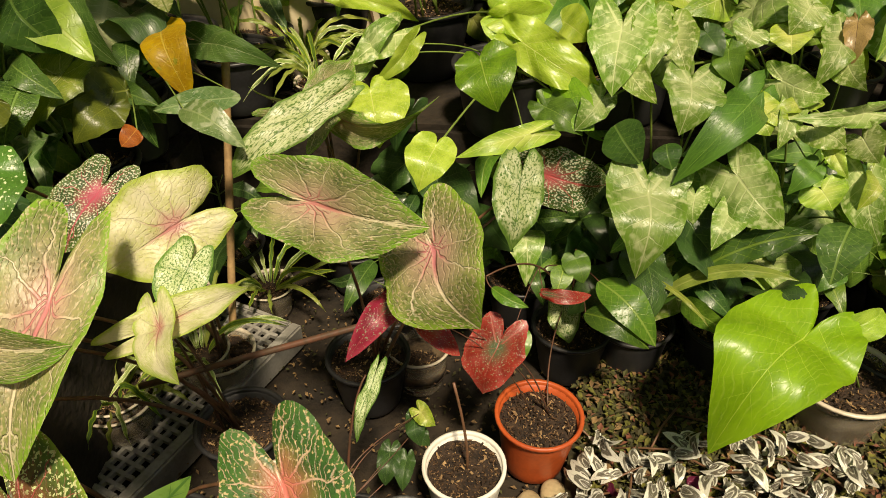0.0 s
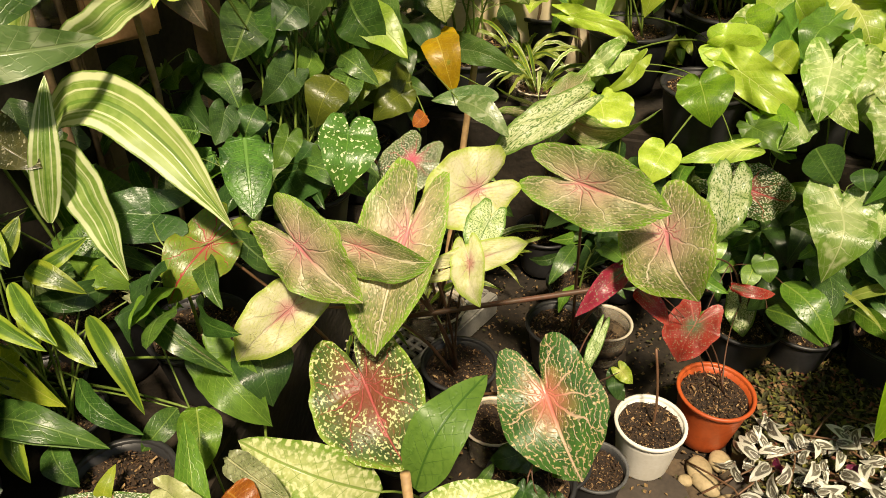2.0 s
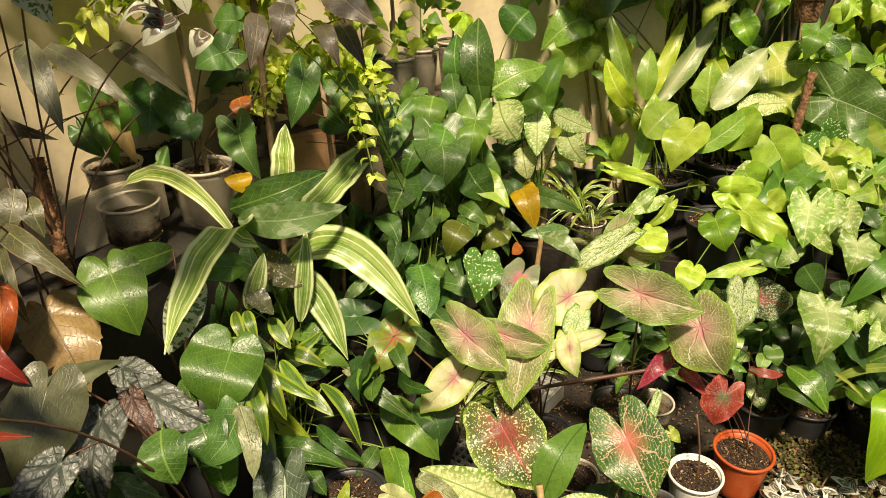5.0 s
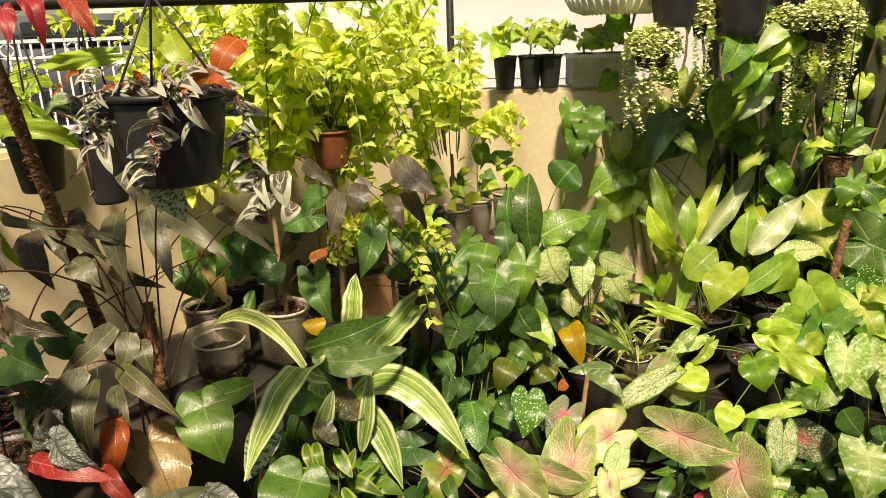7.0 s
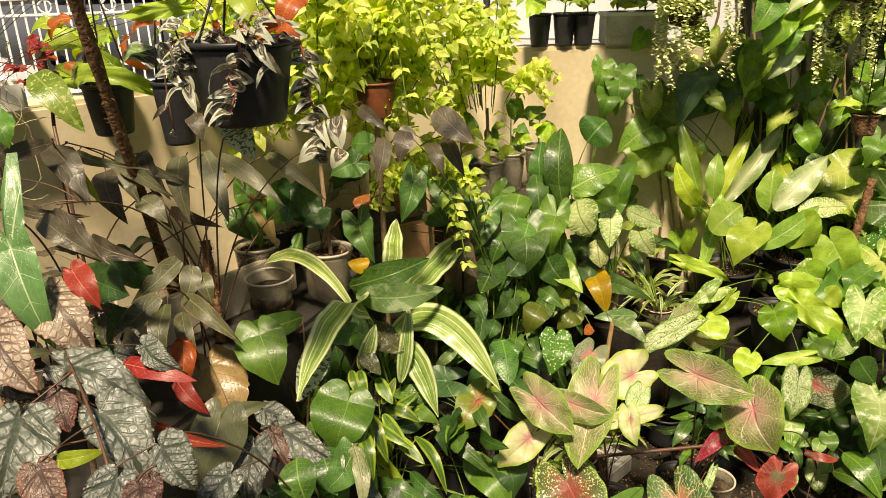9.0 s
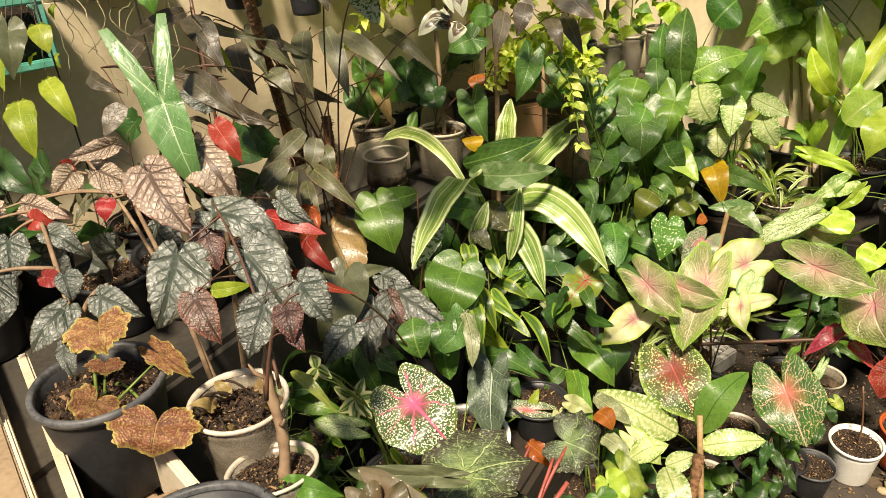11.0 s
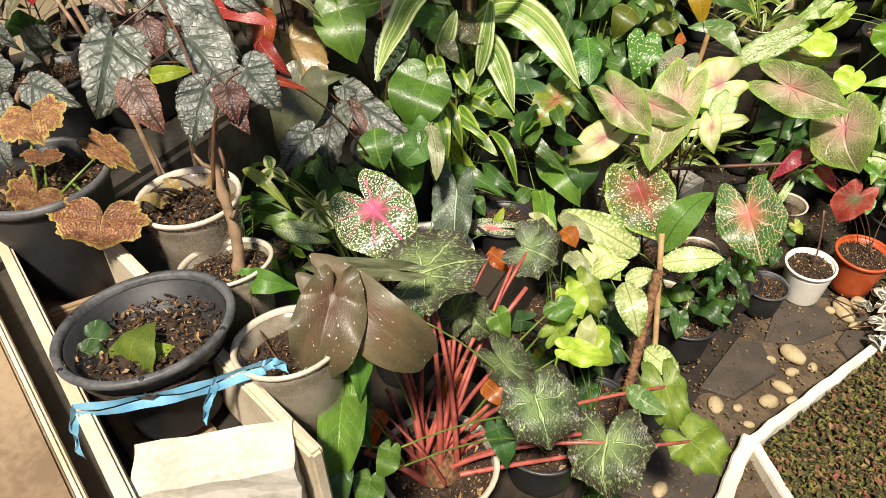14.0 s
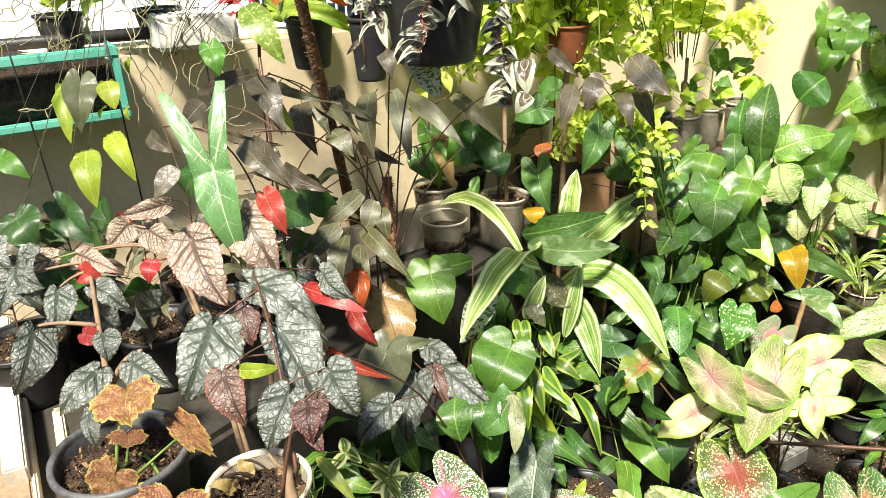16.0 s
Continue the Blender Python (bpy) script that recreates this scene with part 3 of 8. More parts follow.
def tube(points, radii, sides=6, bm=None):
    """A round stalk along points."""
    bm = bm or bmesh.new()
    pts = [Vector(p) for p in points]
    rows = []
    for i, p in enumerate(pts):
        d = (pts[min(i + 1, len(pts) - 1)] - pts[max(i - 1, 0)])
        d = d.normalized() if d.length > 1e-6 else Vector((0, 0, 1))
        a = d.orthogonal().normalized() if abs(d.z) > 0.95 else d.cross(Vector((0, 0, 1))).normalized()
        b = d.cross(a)
        r = radii[i] if isinstance(radii, (list, tuple)) else radii
        rows.append([bm.verts.new(p + (a * math.cos(2 * math.pi * k / sides) + b * math.sin(2 * math.pi * k / sides)) * r) for k in range(sides)])
    for a, b in zip(rows, rows[1:]):
        for k in range(sides):
            bm.faces.new((a[k], a[(k + 1) % sides], b[(k + 1) % sides], b[k]))
    for row in (rows[0][::-1], rows[-1]):
        bm.faces.new(row)
    return bm


def block(a, b, bevel=0.004, bm=None):
    """A box between two corners with softened edges."""
    out = bm or bmesh.new()
    made = bmesh.ops.create_cube(out, size=1)["verts"]
    for v in made:
        v.co = Vector([a[i] + (v.co[i] + 0.5) * (b[i] - a[i]) for i in range(3)])
    if bevel and bm is None:
        bmesh.ops.bevel(out, geom=out.edges[:], offset=bevel, segments=2, affect="EDGES")
    return out


def plank(p, q, width, height, bevel=0.003):
    """A board from p to q (bottom centre line), of that width and height."""
    p, q = Vector(p), Vector(q)
    bm = block((0, -width / 2, 0), ((q - p).length, width / 2, height), bevel)
    d = (q - p).normalized()
    m = Matrix.Translation(p) @ d.to_track_quat("X", "Z").to_matrix().to_4x4()
    bmesh.ops.transform(bm, matrix=m, verts=bm.verts)
    return bm


def bezier(a, b, c, n):
    a, b, c = Vector(a), Vector(b), Vector(c)
    return [(1 - t) ** 2 * a + 2 * t * (1 - t) * b + t * t * c for t in (i / n for i in range(n + 1))]


# ---- leaf meshes ----
OUTLINE = {  # reach from the stalk, by angle from the tip
    "caladium": ((0, 1.0), (7, 0.93), (18, 0.86), (38, 0.78), (62, 0.69), (92, 0.62), (118, 0.62), (136, 0.69), (149, 0.78), (158, 0.79), (166, 0.70), (173, 0.48), (180, 0.14)),
    "round": ((0, 0.98), (15, 1.0), (32, 0.97), (50, 0.86), (70, 0.72), (95, 0.58), (120, 0.50), (145, 0.44), (162, 0.30), (173, 0.16), (180, 0.08)),
    "arrow": ((0, 1.0), (8, 0.88), (20, 0.75), (40, 0.62), (65, 0.54), (95, 0.49), (120, 0.54), (140, 0.63), (152, 0.66), (163, 0.56), (173, 0.32), (180, 0.10)),
    "heart": ((0, 1.0), (8, 0.90), (20, 0.81), (40, 0.71), (65, 0.61), (95, 0.52), (120, 0.48), (145, 0.45), (160, 0.38), (172, 0.22), (180, 0.09)),
    "broad": ((0, 1.0), (10, 0.88), (22, 0.80), (40, 0.74), (65, 0.67), (95, 0.59), (120, 0.54), (142, 0.50), (158, 0.40), (170, 0.22), (180, 0.10)),
    "spear": ((0, 1.0), (6, 0.84), (15, 0.62), (30, 0.42), (60, 0.28), (95, 0.23), (125, 0.27), (142, 0.46), (152, 0.85), (157, 1.12), (162, 0.86), (168, 0.42), (174, 0.18), (180, 0.09)),
    "begonia": ((0, 1.0), (4, 0.94), (9, 0.87), (19, 0.76), (32, 0.64), (47, 0.55), (73, 0.43), (100, 0.36), (125, 0.31), (150, 0.26), (166, 0.17), (180, 0.05)),
    "ovate": ((0, 1.0), (6, 0.88), (14, 0.68), (25, 0.48), (45, 0.30), (70, 0.20), (100, 0.12), (140, 0.07), (180, 0.05)),
    "star": ((0, 1.0), (8, 0.94), (20, 0.85), (30, 0.87), (42, 0.97), (47, 0.97), (58, 0.87), (70, 0.84), (82, 0.92), (90, 0.93), (104, 0.82), (116, 0.78), (130, 0.84), (140, 0.82), (154, 0.66), (168, 0.40), (176, 0.2), (180, 0.08)),
    "shield": ((0, 1.0), (6, 0.90), (14, 0.76), (26, 0.60), (40, 0.47), (60, 0.38), (90, 0.34), (118, 0.38), (138, 0.46), (152, 0.50), (162, 0.42), (172, 0.22), (180, 0.08)),
    "sprig": ((0, 1.0), (10, 0.84), (20, 0.66), (27, 0.64), (38, 0.46), (46, 0.46), (62, 0.33), (90, 0.23), (130, 0.14), (180, 0.05)),
    "frill": ((0, 1.0), (14, 0.90), (28, 0.84), (42, 0.97), (54, 0.94), (68, 0.80), (84, 0.93), (98, 0.90), (112, 0.76), (128, 0.86), (144, 0.80), (158, 0.62), (170, 0.34), (180, 0.1)),
}
TEETH = {"begonia": (40, 0.02), "star": (64, 0.06), "frill": (52, 0.07)}
MESHES = {}


def polar_leaf(shape, seed, material, key):
    """A leaf of unit length from the stalk's joint to the tip; the blade is bowed, folded along the rib and waved at the rim."""
    rng = random.Random(seed * 31 + len(shape) * 7 + sum(map(ord, key)))
    tab = OUTLINE[shape]
    rad = np.interp(np.abs(np.arange(-190, 191)), [a for a, _ in tab], [b for _, b in tab])
    rad = np.convolve(rad, np.ones(9) / 9 if shape not in ("star", "frill", "sprig") else np.ones(5) / 5, "same")
    nt, nr = (80, 8) if shape in TEETH else (22, 3) if shape == "sprig" else (56, 9)
    teeth = TEETH.get(shape, (0, 0))
    bow, fold, wave, waves, ph = rng.uniform(0.08, 0.30), rng.uniform(-0.10, 0.34), rng.uniform(0.022, 0.07), rng.choice((4, 5, 6, 7)), rng.uniform(0, 6)
    curl, twist = rng.uniform(0.0, 0.30), rng.uniform(-0.16, 0.16)
    skew = rng.uniform(-0.14, 0.14) * (2.0 if shape == "begonia" else 1.0)
    if shape == "frill":
        wave, waves = 0.09, 9
    verts, uv1, uv2, faces = [(0, 0, 0)], [(0, 0.5)], [(0, 0)], []
    for j in range(1, nr + 1):
        rho = (j / nr) ** 0.85
        for i in range(nt + 1):
            th = -math.pi + 2 * math.pi * i / nt
            deg = abs(math.degrees(th))
            r = float(np.interp(min(deg, 179.0), np.arange(-190, 191), rad)) if deg > 5 or shape == "sprig" else 1.0 + (float(rad[195]) - 1.0) * deg / 5
            r *= 1 + skew * math.sin(th) * (1 if deg < 150 else 0.3)
            if teeth[0]:
                r *= 1 + teeth[1] * (abs((i * teeth[0] / nt) % 1.0 - 0.5) * 2 - 0.5) + 0.02 * math.sin(i * 2.3 + ph)
            else:
                r *= 1 + 0.02 * math.sin(5 * th + ph) + 0.012 * math.sin(11 * th + ph * 2)
            x, y = rho * r * math.sin(th), rho * r * math.cos(th)
            z = bow * math.sin(math.pi * max(0.0, min(1, y))) * 1.0 - (0.25 * y * y if y < 0 else 0) - bow * 0.6 * max(0, y) ** 3
            z += fold * abs(x) * (1 - 0.4 * abs(x)) - 0.35 * fold * x * x
            z += (0.022 if shape in ("caladium", "arrow", "begonia", "star") else 0.012) * math.sin(math.pi * (y - 0.65 * abs(x)) * 4.5) ** 2 * rho * (1 - rho * 0.6)
            z += wave * math.sin(waves * th + ph) * rho ** 3 + 0.3 * wave * math.sin(2.7 * waves * th + ph) * rho ** 4
            z += twist * x * y - curl * max(0.0, y - 0.45) ** 2 * 1.6 - 0.5 * curl * max(0.0, abs(x) - 0.3) ** 2
            verts.append((x, y, z))
            uv1.append((rho, i / nt))
            uv2.append((x, y))
    row = nt + 1
    for i in range(nt):
        faces.append((0, 1 + i + 1, 1 + i))
    for j in range(nr - 1):
        for i in range(nt):
            a = 1 + j * row + i
            faces.append((a, a + 1, a + row + 1, a + row))
    return leaf_data(key, verts, faces, uv1, uv2, material)


def leaf_data(key, verts, faces, uv1, uv2, material):
    me = bpy.data.meshes.new(key)
    me.from_pydata(verts, [], faces)
    for name, uv in (("polar", uv1), ("plan", uv2)):
        layer = me.uv_layers.new(name=name)
        for lp in me.loops:
            layer.data[lp.index].uv = uv[lp.vertex_index]
    for p in me.polygons:
        p.use_smooth = True
    me.materials.append(material)
    return me


def blade_width(v):
    return max(0.02, math.sin(math.pi * min(1, v ** 0.8 * 0.97 + 0.03)) ** 0.75) if v < 0.999 else 0.01


def wing_width(v):
    return max(0.03, (math.sin(math.pi * min(1.0, (v * 0.93 + 0.07) ** 0.7))) ** 0.9) if v < 0.999 else 0.01


def blade_leaf(shape, seed, material, key):
    """A lance leaf of unit length and unit width (set by its object's scale)."""
    rng = random.Random(seed * 17 + sum(map(ord, key)))
    n, cols = 18, (-1, -0.75, -0.4, 0, 0.4, 0.75, 1)
    bow, fold, side, ph = rng.uniform(0.05, 0.28), rng.uniform(0.05, 0.5), rng.uniform(-0.07, 0.07), rng.uniform(0, 6)
    wave = rng.uniform(0.006, 0.026)
    verts, uv1, uv2, faces = [], [], [], []
    for i in range(n + 1):
        v = i / n
        w = 0.5 * (wing_width(v) if shape == "wing" else blade_width(v))
        for u in cols:
            x = u * w * (1 + (0.14 * (1 if u > 0 else -1) * (1 - v) if shape == "wing" else 0)) + side * math.sin(math.pi * v)
            z = bow * math.sin(math.pi * v) - 0.3 * bow * v ** 3 + 0.25 * fold * abs(u) * w * 2 * 0.3 + wave * math.sin(9 * v * 2 + ph + (2 if u > 0 else 0)) * abs(u) ** 2
            verts.append((x, v, z))
            uv1.append((abs(u), v))
            uv2.append((u * w * 0.35, v))
    k = len(cols)
    for i in range(n):
        for j in range(k - 1):
            a = i * k + j
            faces.append((a, a + 1, a + k + 1, a + k))
    return leaf_data(key, verts, faces, uv1, uv2, material)


def leaf_mesh(kind, variant):
    key = "leaf_%s_%s_%d" % (LEAF[kind][0].name, LEAF[kind][1], variant)
    if key not in MESHES:
        material, shape = LEAF[kind]
        me = polar_leaf(shape, variant, material, key) if shape in OUTLINE else blade_leaf(shape, variant, material, key)
        xs = [v.co.x for v in me.vertices]
        MESHES[key] = (me, max(xs) - min(xs))
    return MESHES[key]


FACE = Vector((-0.10, -0.74, 0.66))  # the way most blades turn, to the open side and the light
leaf_count = [0]


def add_leaf(parent, kind, base, tip, width, turn=0.0, name="leaf", loose=14.0):
    leaf_count[0] += 1
    rng = random.Random(leaf_count[0])
    me, unit = leaf_mesh(kind, rng.randrange(6))
    b, t = Vector(base), Vector(tip)
    if LEAF[kind][1] == "begonia":
        b = b.lerp(t, 0.12)
    if LEAF[kind][1] == "wing":
        width *= 0.88
    y = t - b
    length = y.length
    y.normalize()
    z = (FACE - FACE.dot(y) * y).normalized()
    x = y.cross(z)
    m = Matrix((x, y, z)).transposed().to_4x4() @ Matrix.Rotation(radians(turn + rng.uniform(-loose, loose)), 4, "Y")
    ob = new(name, me)
    ob.parent = parent
    ob.matrix_basis = parent.matrix_basis.inverted() @ Matrix.Translation(b) @ m @ Matrix.Diagonal((width / unit, length, length, 1))
    return ob


def join_leaves(parent, name, rows):
    """Many small leaves in one mesh: each row a kind, the joint, the tip, the width and a turn."""
    rng = random.Random(len(rows))
    groups = {}
    inv = parent.matrix_basis.inverted()
    for kind, b, t, width, turn in rows:
        y = t - b
        length = y.length
        y.normalize()
        z = (FACE - FACE.dot(y) * y).normalized()
        me, unit = leaf_mesh(kind, rng.randrange(6))
        m = inv @ Matrix.Translation(b) @ Matrix((y.cross(z), y, z)).transposed().to_4x4() @ Matrix.Rotation(radians(turn), 4, "Y") @ Matrix.Diagonal((width / unit, length, length, 1))
        groups.setdefault(kind, []).append((me, np.array(m)))
    for kind, items in groups.items():
        cos, faces, uvs, base = [], [], [[], []], 0
        for me, m in items:
            n = len(me.vertices)
            co = np.empty(n * 3)
            me.vertices.foreach_get("co", co)
            cos.append(co.reshape(-1, 3) @ m[:3, :3].T + m[:3, 3])
            faces.extend([tuple(base + i for i in p.vertices) for p in me.polygons])
            for k in (0, 1):
                uv = np.empty(len(me.loops) * 2)
                me.uv_layers[k].data.foreach_get("uv", uv)
                uvs[k].append(uv)
            base += n
        big = bpy.data.meshes.new(name)
        big.from_pydata(np.concatenate(cos).tolist(), [], faces)
        for k, key in enumerate(("polar", "plan")):
            big.uv_layers.new(name=key).data.foreach_set("uv", np.concatenate(uvs[k]))
        big.polygons.foreach_set("use_smooth", [True] * len(big.polygons))
        big.materials.append(LEAF[kind][0])
        ob = new(name, big)
        ob.parent = parent
        tagged(ob, kind="stuff")


def strap_leaf(parent, kind, a, b, c, width, name="leaf"):
    """A long arching blade along a bent line."""
    leaf_count[0] += 1
    pts = bezier(a, b, c, 22)
    verts, uv1, uv2, faces = [], [], [], []
    inv = parent.matrix_basis.inverted()
    cols = (-1, -0.8, -0.45, 0, 0.45, 0.8, 1)
    for i, p in enumerate(pts):
        v = i / 22
        d = (pts[min(i + 1, 22)] - pts[max(i - 1, 0)]).normalized()
        z = (FACE - FACE.dot(d) * d).normalized()
        x = d.cross(z)
        w = 0.5 * width * (0.45 + 0.55 * min(1, v * 3)) * (1 if v < 0.6 else max(0.03, 1 - ((v - 0.6) / 0.4) ** 2.2))
        for u in cols:
            q = p + x * u * w + z * (0.25 * w * abs(u) + 0.002 * math.sin(v * 30 + u))
            verts.append(tuple(inv @ q))
            uv1.append((abs(u), v))
            uv2.append((u * 0.1, v))
    k = len(cols)
    for i in range(22):
        for j in range(k - 1):
            q = i * k + j
            faces.append((q, q + 1, q + k + 1, q + k))
    me = leaf_data("strap_leaf", verts, faces, uv1, uv2, LEAF[kind][0])
    ob = new(name, me)
    ob.parent = parent
    return ob


def stalk(parent, base, top, radius, material, seed, sag=0.0):
    rng = random.Random(seed)
    a, c = Vector(base), Vector(top)
    out = (c - a) * 0.5
    out.z *= 0.0
    mid = (a + c) / 2 + Vector((rng.uniform(-0.02, 0.02), rng.uniform(-0.02, 0.02), 0)) - out * 0.35 + Vector((0, 0, 0.22 * (c - a).length * 0.6 - sag))
    inv = parent.matrix_basis.inverted()
    pts = [inv @ p for p in bezier(a, mid, c, 9)]
    return part("stem", tube(pts, [radius * (1.25 - 0.55 * i / 9) for i in range(10)]), material, parent)


# ---- pots ----
POTS = {"black": (BLACK, BLACK), "clear": (CLEARP, RIMP), "white": (WHITEP, WHITEP), "terra": (TERRA, TERRA), "grey": (GREYP, GREYRIM), "rust": (RUST, RUST), "coir": (TAN, TAN), "whiterim": (BLACK, WHITEP)}


def pot_parts(parent, style, r, h, seed=0, fill=0.84, body=0.0):
    """A tapered nursery pot with a rolled rim, soil and bark chips, standing on its thing's origin."""
    wall, lip = POTS[style]
    rng = random.Random(seed)
    rb = r * 0.74
    prof = [(rb * 0.2, 0.003), (rb * 0.95, 0.002), (rb, 0.006)]
    ribs = 9 if style == "white" else 3
    for i in range(1, ribs * 2):
        f = i / (ribs * 2)
        prof.append((rb + (r * 0.95 - rb) * f + (0.0016 if style == "white" and i % 2 else 0), 0.006 + (h * 0.86 - 0.006) * f))
    prof += [(r * 0.95, h * 0.86), (r * 0.955, h * 0.95)]
    prof += [(r * 0.935, h * 0.95), (r * 0.90, h * 0.7), (rb * 0.94, 0.012), (rb * 0.2, 0.01)]
    if body:
        # a narrow body under a stepped, overhanging bowl
        prof = [(0.01, 0.002), (body * 0.84, 0.002), (body * 0.86, 0.006), (body, h * 0.76), (r * 0.90, h * 0.80), (r * 0.93, h * 0.95), (r * 0.90, h * 0.95), (r * 0.86, h * 0.80), (body * 0.95, h * 0.74), (body * 0.82, 0.012), (0.01, 0.011)]
    pot = part("pot", ring_solid(prof, 40 if body else 32), wall, parent)
    if style == "clear":
        part("root_ball", ring_solid([(0.001, 0.013), (rb * 0.88, 0.014), (r * 0.86, h * 0.70), (r * 0.885, h * fill - 0.004), (0.001, h * fill - 0.004)], 28), ROOTS, parent)
    rim = [(r * 0.945, h * 0.93), (r * 1.02, h * 0.935), (r * 1.045, h * 0.965), (r * 1.04, h), (r * 0.97, h * 1.005), (r * 0.94, h * 0.985), (r * 0.935, h * 0.93)]
    if style == "clear":
        rim = [(r * 0.95, h * 0.945), (r * 1.0, h * 0.95), (r * 1.03, h * 0.975), (r * 1.025, h), (r * 0.975, h * 1.005), (r * 0.93, h * 0.985), (r * 0.925, h * 0.95)]
    part("rim", ring_solid(rim, 36), lip, pot)
    bm = bmesh.new()
    rows = []
    zs = h * fill
    for j in range(7):
        rr = r * 0.91 * j / 6
        rows.append([bm.verts.new((rr * math.cos(a), rr * math.sin(a), zs + 0.007 * noise.noise(Vector((rr * 45 * math.cos(a) + seed, rr * 45 * math.sin(a), 1))))) for a in (2 * math.pi * i / 24 for i in range(24 if j else 1))])
    for i in range(24):
        bm.faces.new((rows[0][0], rows[1][i], rows[1][(i + 1) % 24]))
    for a, b in zip(rows[1:], rows[2:]):
        for i in range(24):
            bm.faces.new((a[i], b[i], b[(i + 1) % 24], a[(i + 1) % 24]))
    soil = part("soil", bm, SOIL, parent)
    key = "mulch_%d" % (seed % 6)
    if key not in MESHES:
        # bark chips on a disc of unit radius
        verts, faces = [], []
        for _ in range(950):
            a, rr = rng.uniform(0, 6.28), 0.87 * math.sqrt(rng.random())
            s = rng.uniform(0.022, 0.045) * (0.8 if rng.random() < 0.8 else 1.7)
            m = Matrix.Translation((rr * math.cos(a), rr * math.sin(a), rng.uniform(0.0, 0.11))) @ Euler((rng.uniform(-0.9, 0.9), rng.uniform(-0.9, 0.9), rng.uniform(0, 6))).to_matrix().to_4x4() @ Matrix.Diagonal((s * rng.uniform(1.0, 2.2), s * rng.uniform(0.5, 1.0), s * rng.uniform(0.3, 0.7), 1))
            k = len(verts)
            verts += [tuple(m @ (Vector(c) + Vector((rng.uniform(-0.25, 0.25), rng.uniform(-0.3, 0.3), 0)))) for c in ((-0.5, -0.5, 0), (0.5, -0.4, 0), (0.6, 0.4, 0), (-0.4, 0.5, 0), (0, 0, 0.6), (0, 0, -0.5))]
            faces += [(k + p, k + q, k + 4) for p, q in ((0, 1), (1, 2), (2, 3), (3, 0))] + [(k + q, k + p, k + 5) for p, q in ((0, 1), (1, 2), (2, 3), (3, 0))]
        me = bpy.data.meshes.new("mulch")
        me.from_pydata(verts, [], faces)
        me.materials.append(CHIP)
        MESHES[key] = (me, 1)
    mulch = new("mulch", MESHES[key][0])
    mulch.parent = soil
    mulch.matrix_basis = Matrix.Translation((0, 0, zs)) @ Matrix.Rotation(seed, 4, "Z") @ Matrix.Diagonal((r, r, min(r, 0.08), 1))
    return pot


plant_count = [0]


def plant(name, label, category, group, stem, base, pot, leaves, straps=(), slim=1.0):
    """A potted plant: its pot and soil, and for each leaf the joint, the tip, the width and a turn about the rib."""
    plant_count[0] += 1
    n = plant_count[0]
    style, r, h = pot
    ob = thing(name, label, category, base, group)
    if style != "none":
        pot_parts(ob, style, r, h, n)
    rng = random.Random(n)
    root = Vector(base) + Vector((0, 0, h * 0.83 if style != "none" else 0.0))
    rad = {"thin": 0.0008, "crimson": 0.0036, "woody": 0.0030, "brown": 0.0026, "red": 0.0013, "green": 0.0021}[stem]
    joints = [Vector(row[1:4]) for row in leaves]
    cane = None
    inv = ob.matrix_basis.inverted()
    if slim < 1:
        # one main cane, from which short stalks part
        mid = sum(joints, Vector()) / len(joints)
        top = max(j.z for j in joints)
        head = Vector((root.x + 0.8 * (mid.x - root.x), root.y + 0.8 * (mid.y - root.y), max(root.z + 0.03, top - 0.01)))
        cane = bezier(root, root.lerp(head, 0.5) + Vector((0.3 * (root.x - head.x), 0.3 * (root.y - head.y), 0.03)), head, 14)
        part("cane", tube([inv @ p for p in cane], [rad * (1.3 - 0.6 * i / 14) for i in range(15)], 7), STALK[stem], ob)
    elif stem in ("red", "woody") and len(leaves) > 4:
        # several upright canes, each bearing the leaves nearest to it
        cane, axes = [], []
        for j in sorted(joints, key=lambda q: -q.z):
            if any((Vector((j.x - q.x, j.y - q.y))).length < 0.17 for q in axes):
                continue
            axes.append(j)
            foot = root + Vector((0.012 * math.cos(len(axes) * 2.1), 0.012 * math.sin(len(axes) * 2.1), 0))
            head = j + Vector((0.012 * math.cos(len(axes) * 2.4), 0.02, 0.004))
            if head.z < foot.z + 0.02:
                continue
            line = bezier(foot, Vector((foot.x * 0.75 + head.x * 0.25, foot.y * 0.75 + head.y * 0.25 + 0.01, foot.z * 0.25 + head.z * 0.75 + 0.03)), head, 14)
            cane += line
            part("cane", tube([inv @ p for p in line], [rad * (1.7 - 0.8 * i / 14) for i in range(15)], 7), STALK[stem], ob)
        cane = cane or [root]
    for i, (kind, bx, by, bz, tx, ty, tz, w, turn) in enumerate(leaves):
        add_leaf(ob, kind, (bx, by, bz), (tx, ty, tz), w, turn, loose=17.0)
        top = Vector((bx, by, bz)) + (Vector((tx, ty, tz)) - Vector((bx, by, bz))) * 0.01 - FACE * 0.003
        if cane:
            a = min(cane, key=lambda p: (p - top).length + 0.6 * abs(p.z - (top.z - 0.03)))
        else:
            a = root + Vector((rng.uniform(-1, 1), rng.uniform(-1, 1), 0)) * r * 0.35
        if (top - a).length > 0.02:
            stalk(ob, a, top, slim * rad * (0.7 if w < 0.05 else 1.0), STALK[stem], n * 100 + i)
    for kind, ax, ay, az, bx, by, bz, cx, cy, cz, w in straps:
        strap_leaf(ob, kind, (ax, ay, az), (bx, by, bz), (cx, cy, cz), w)
    return ob


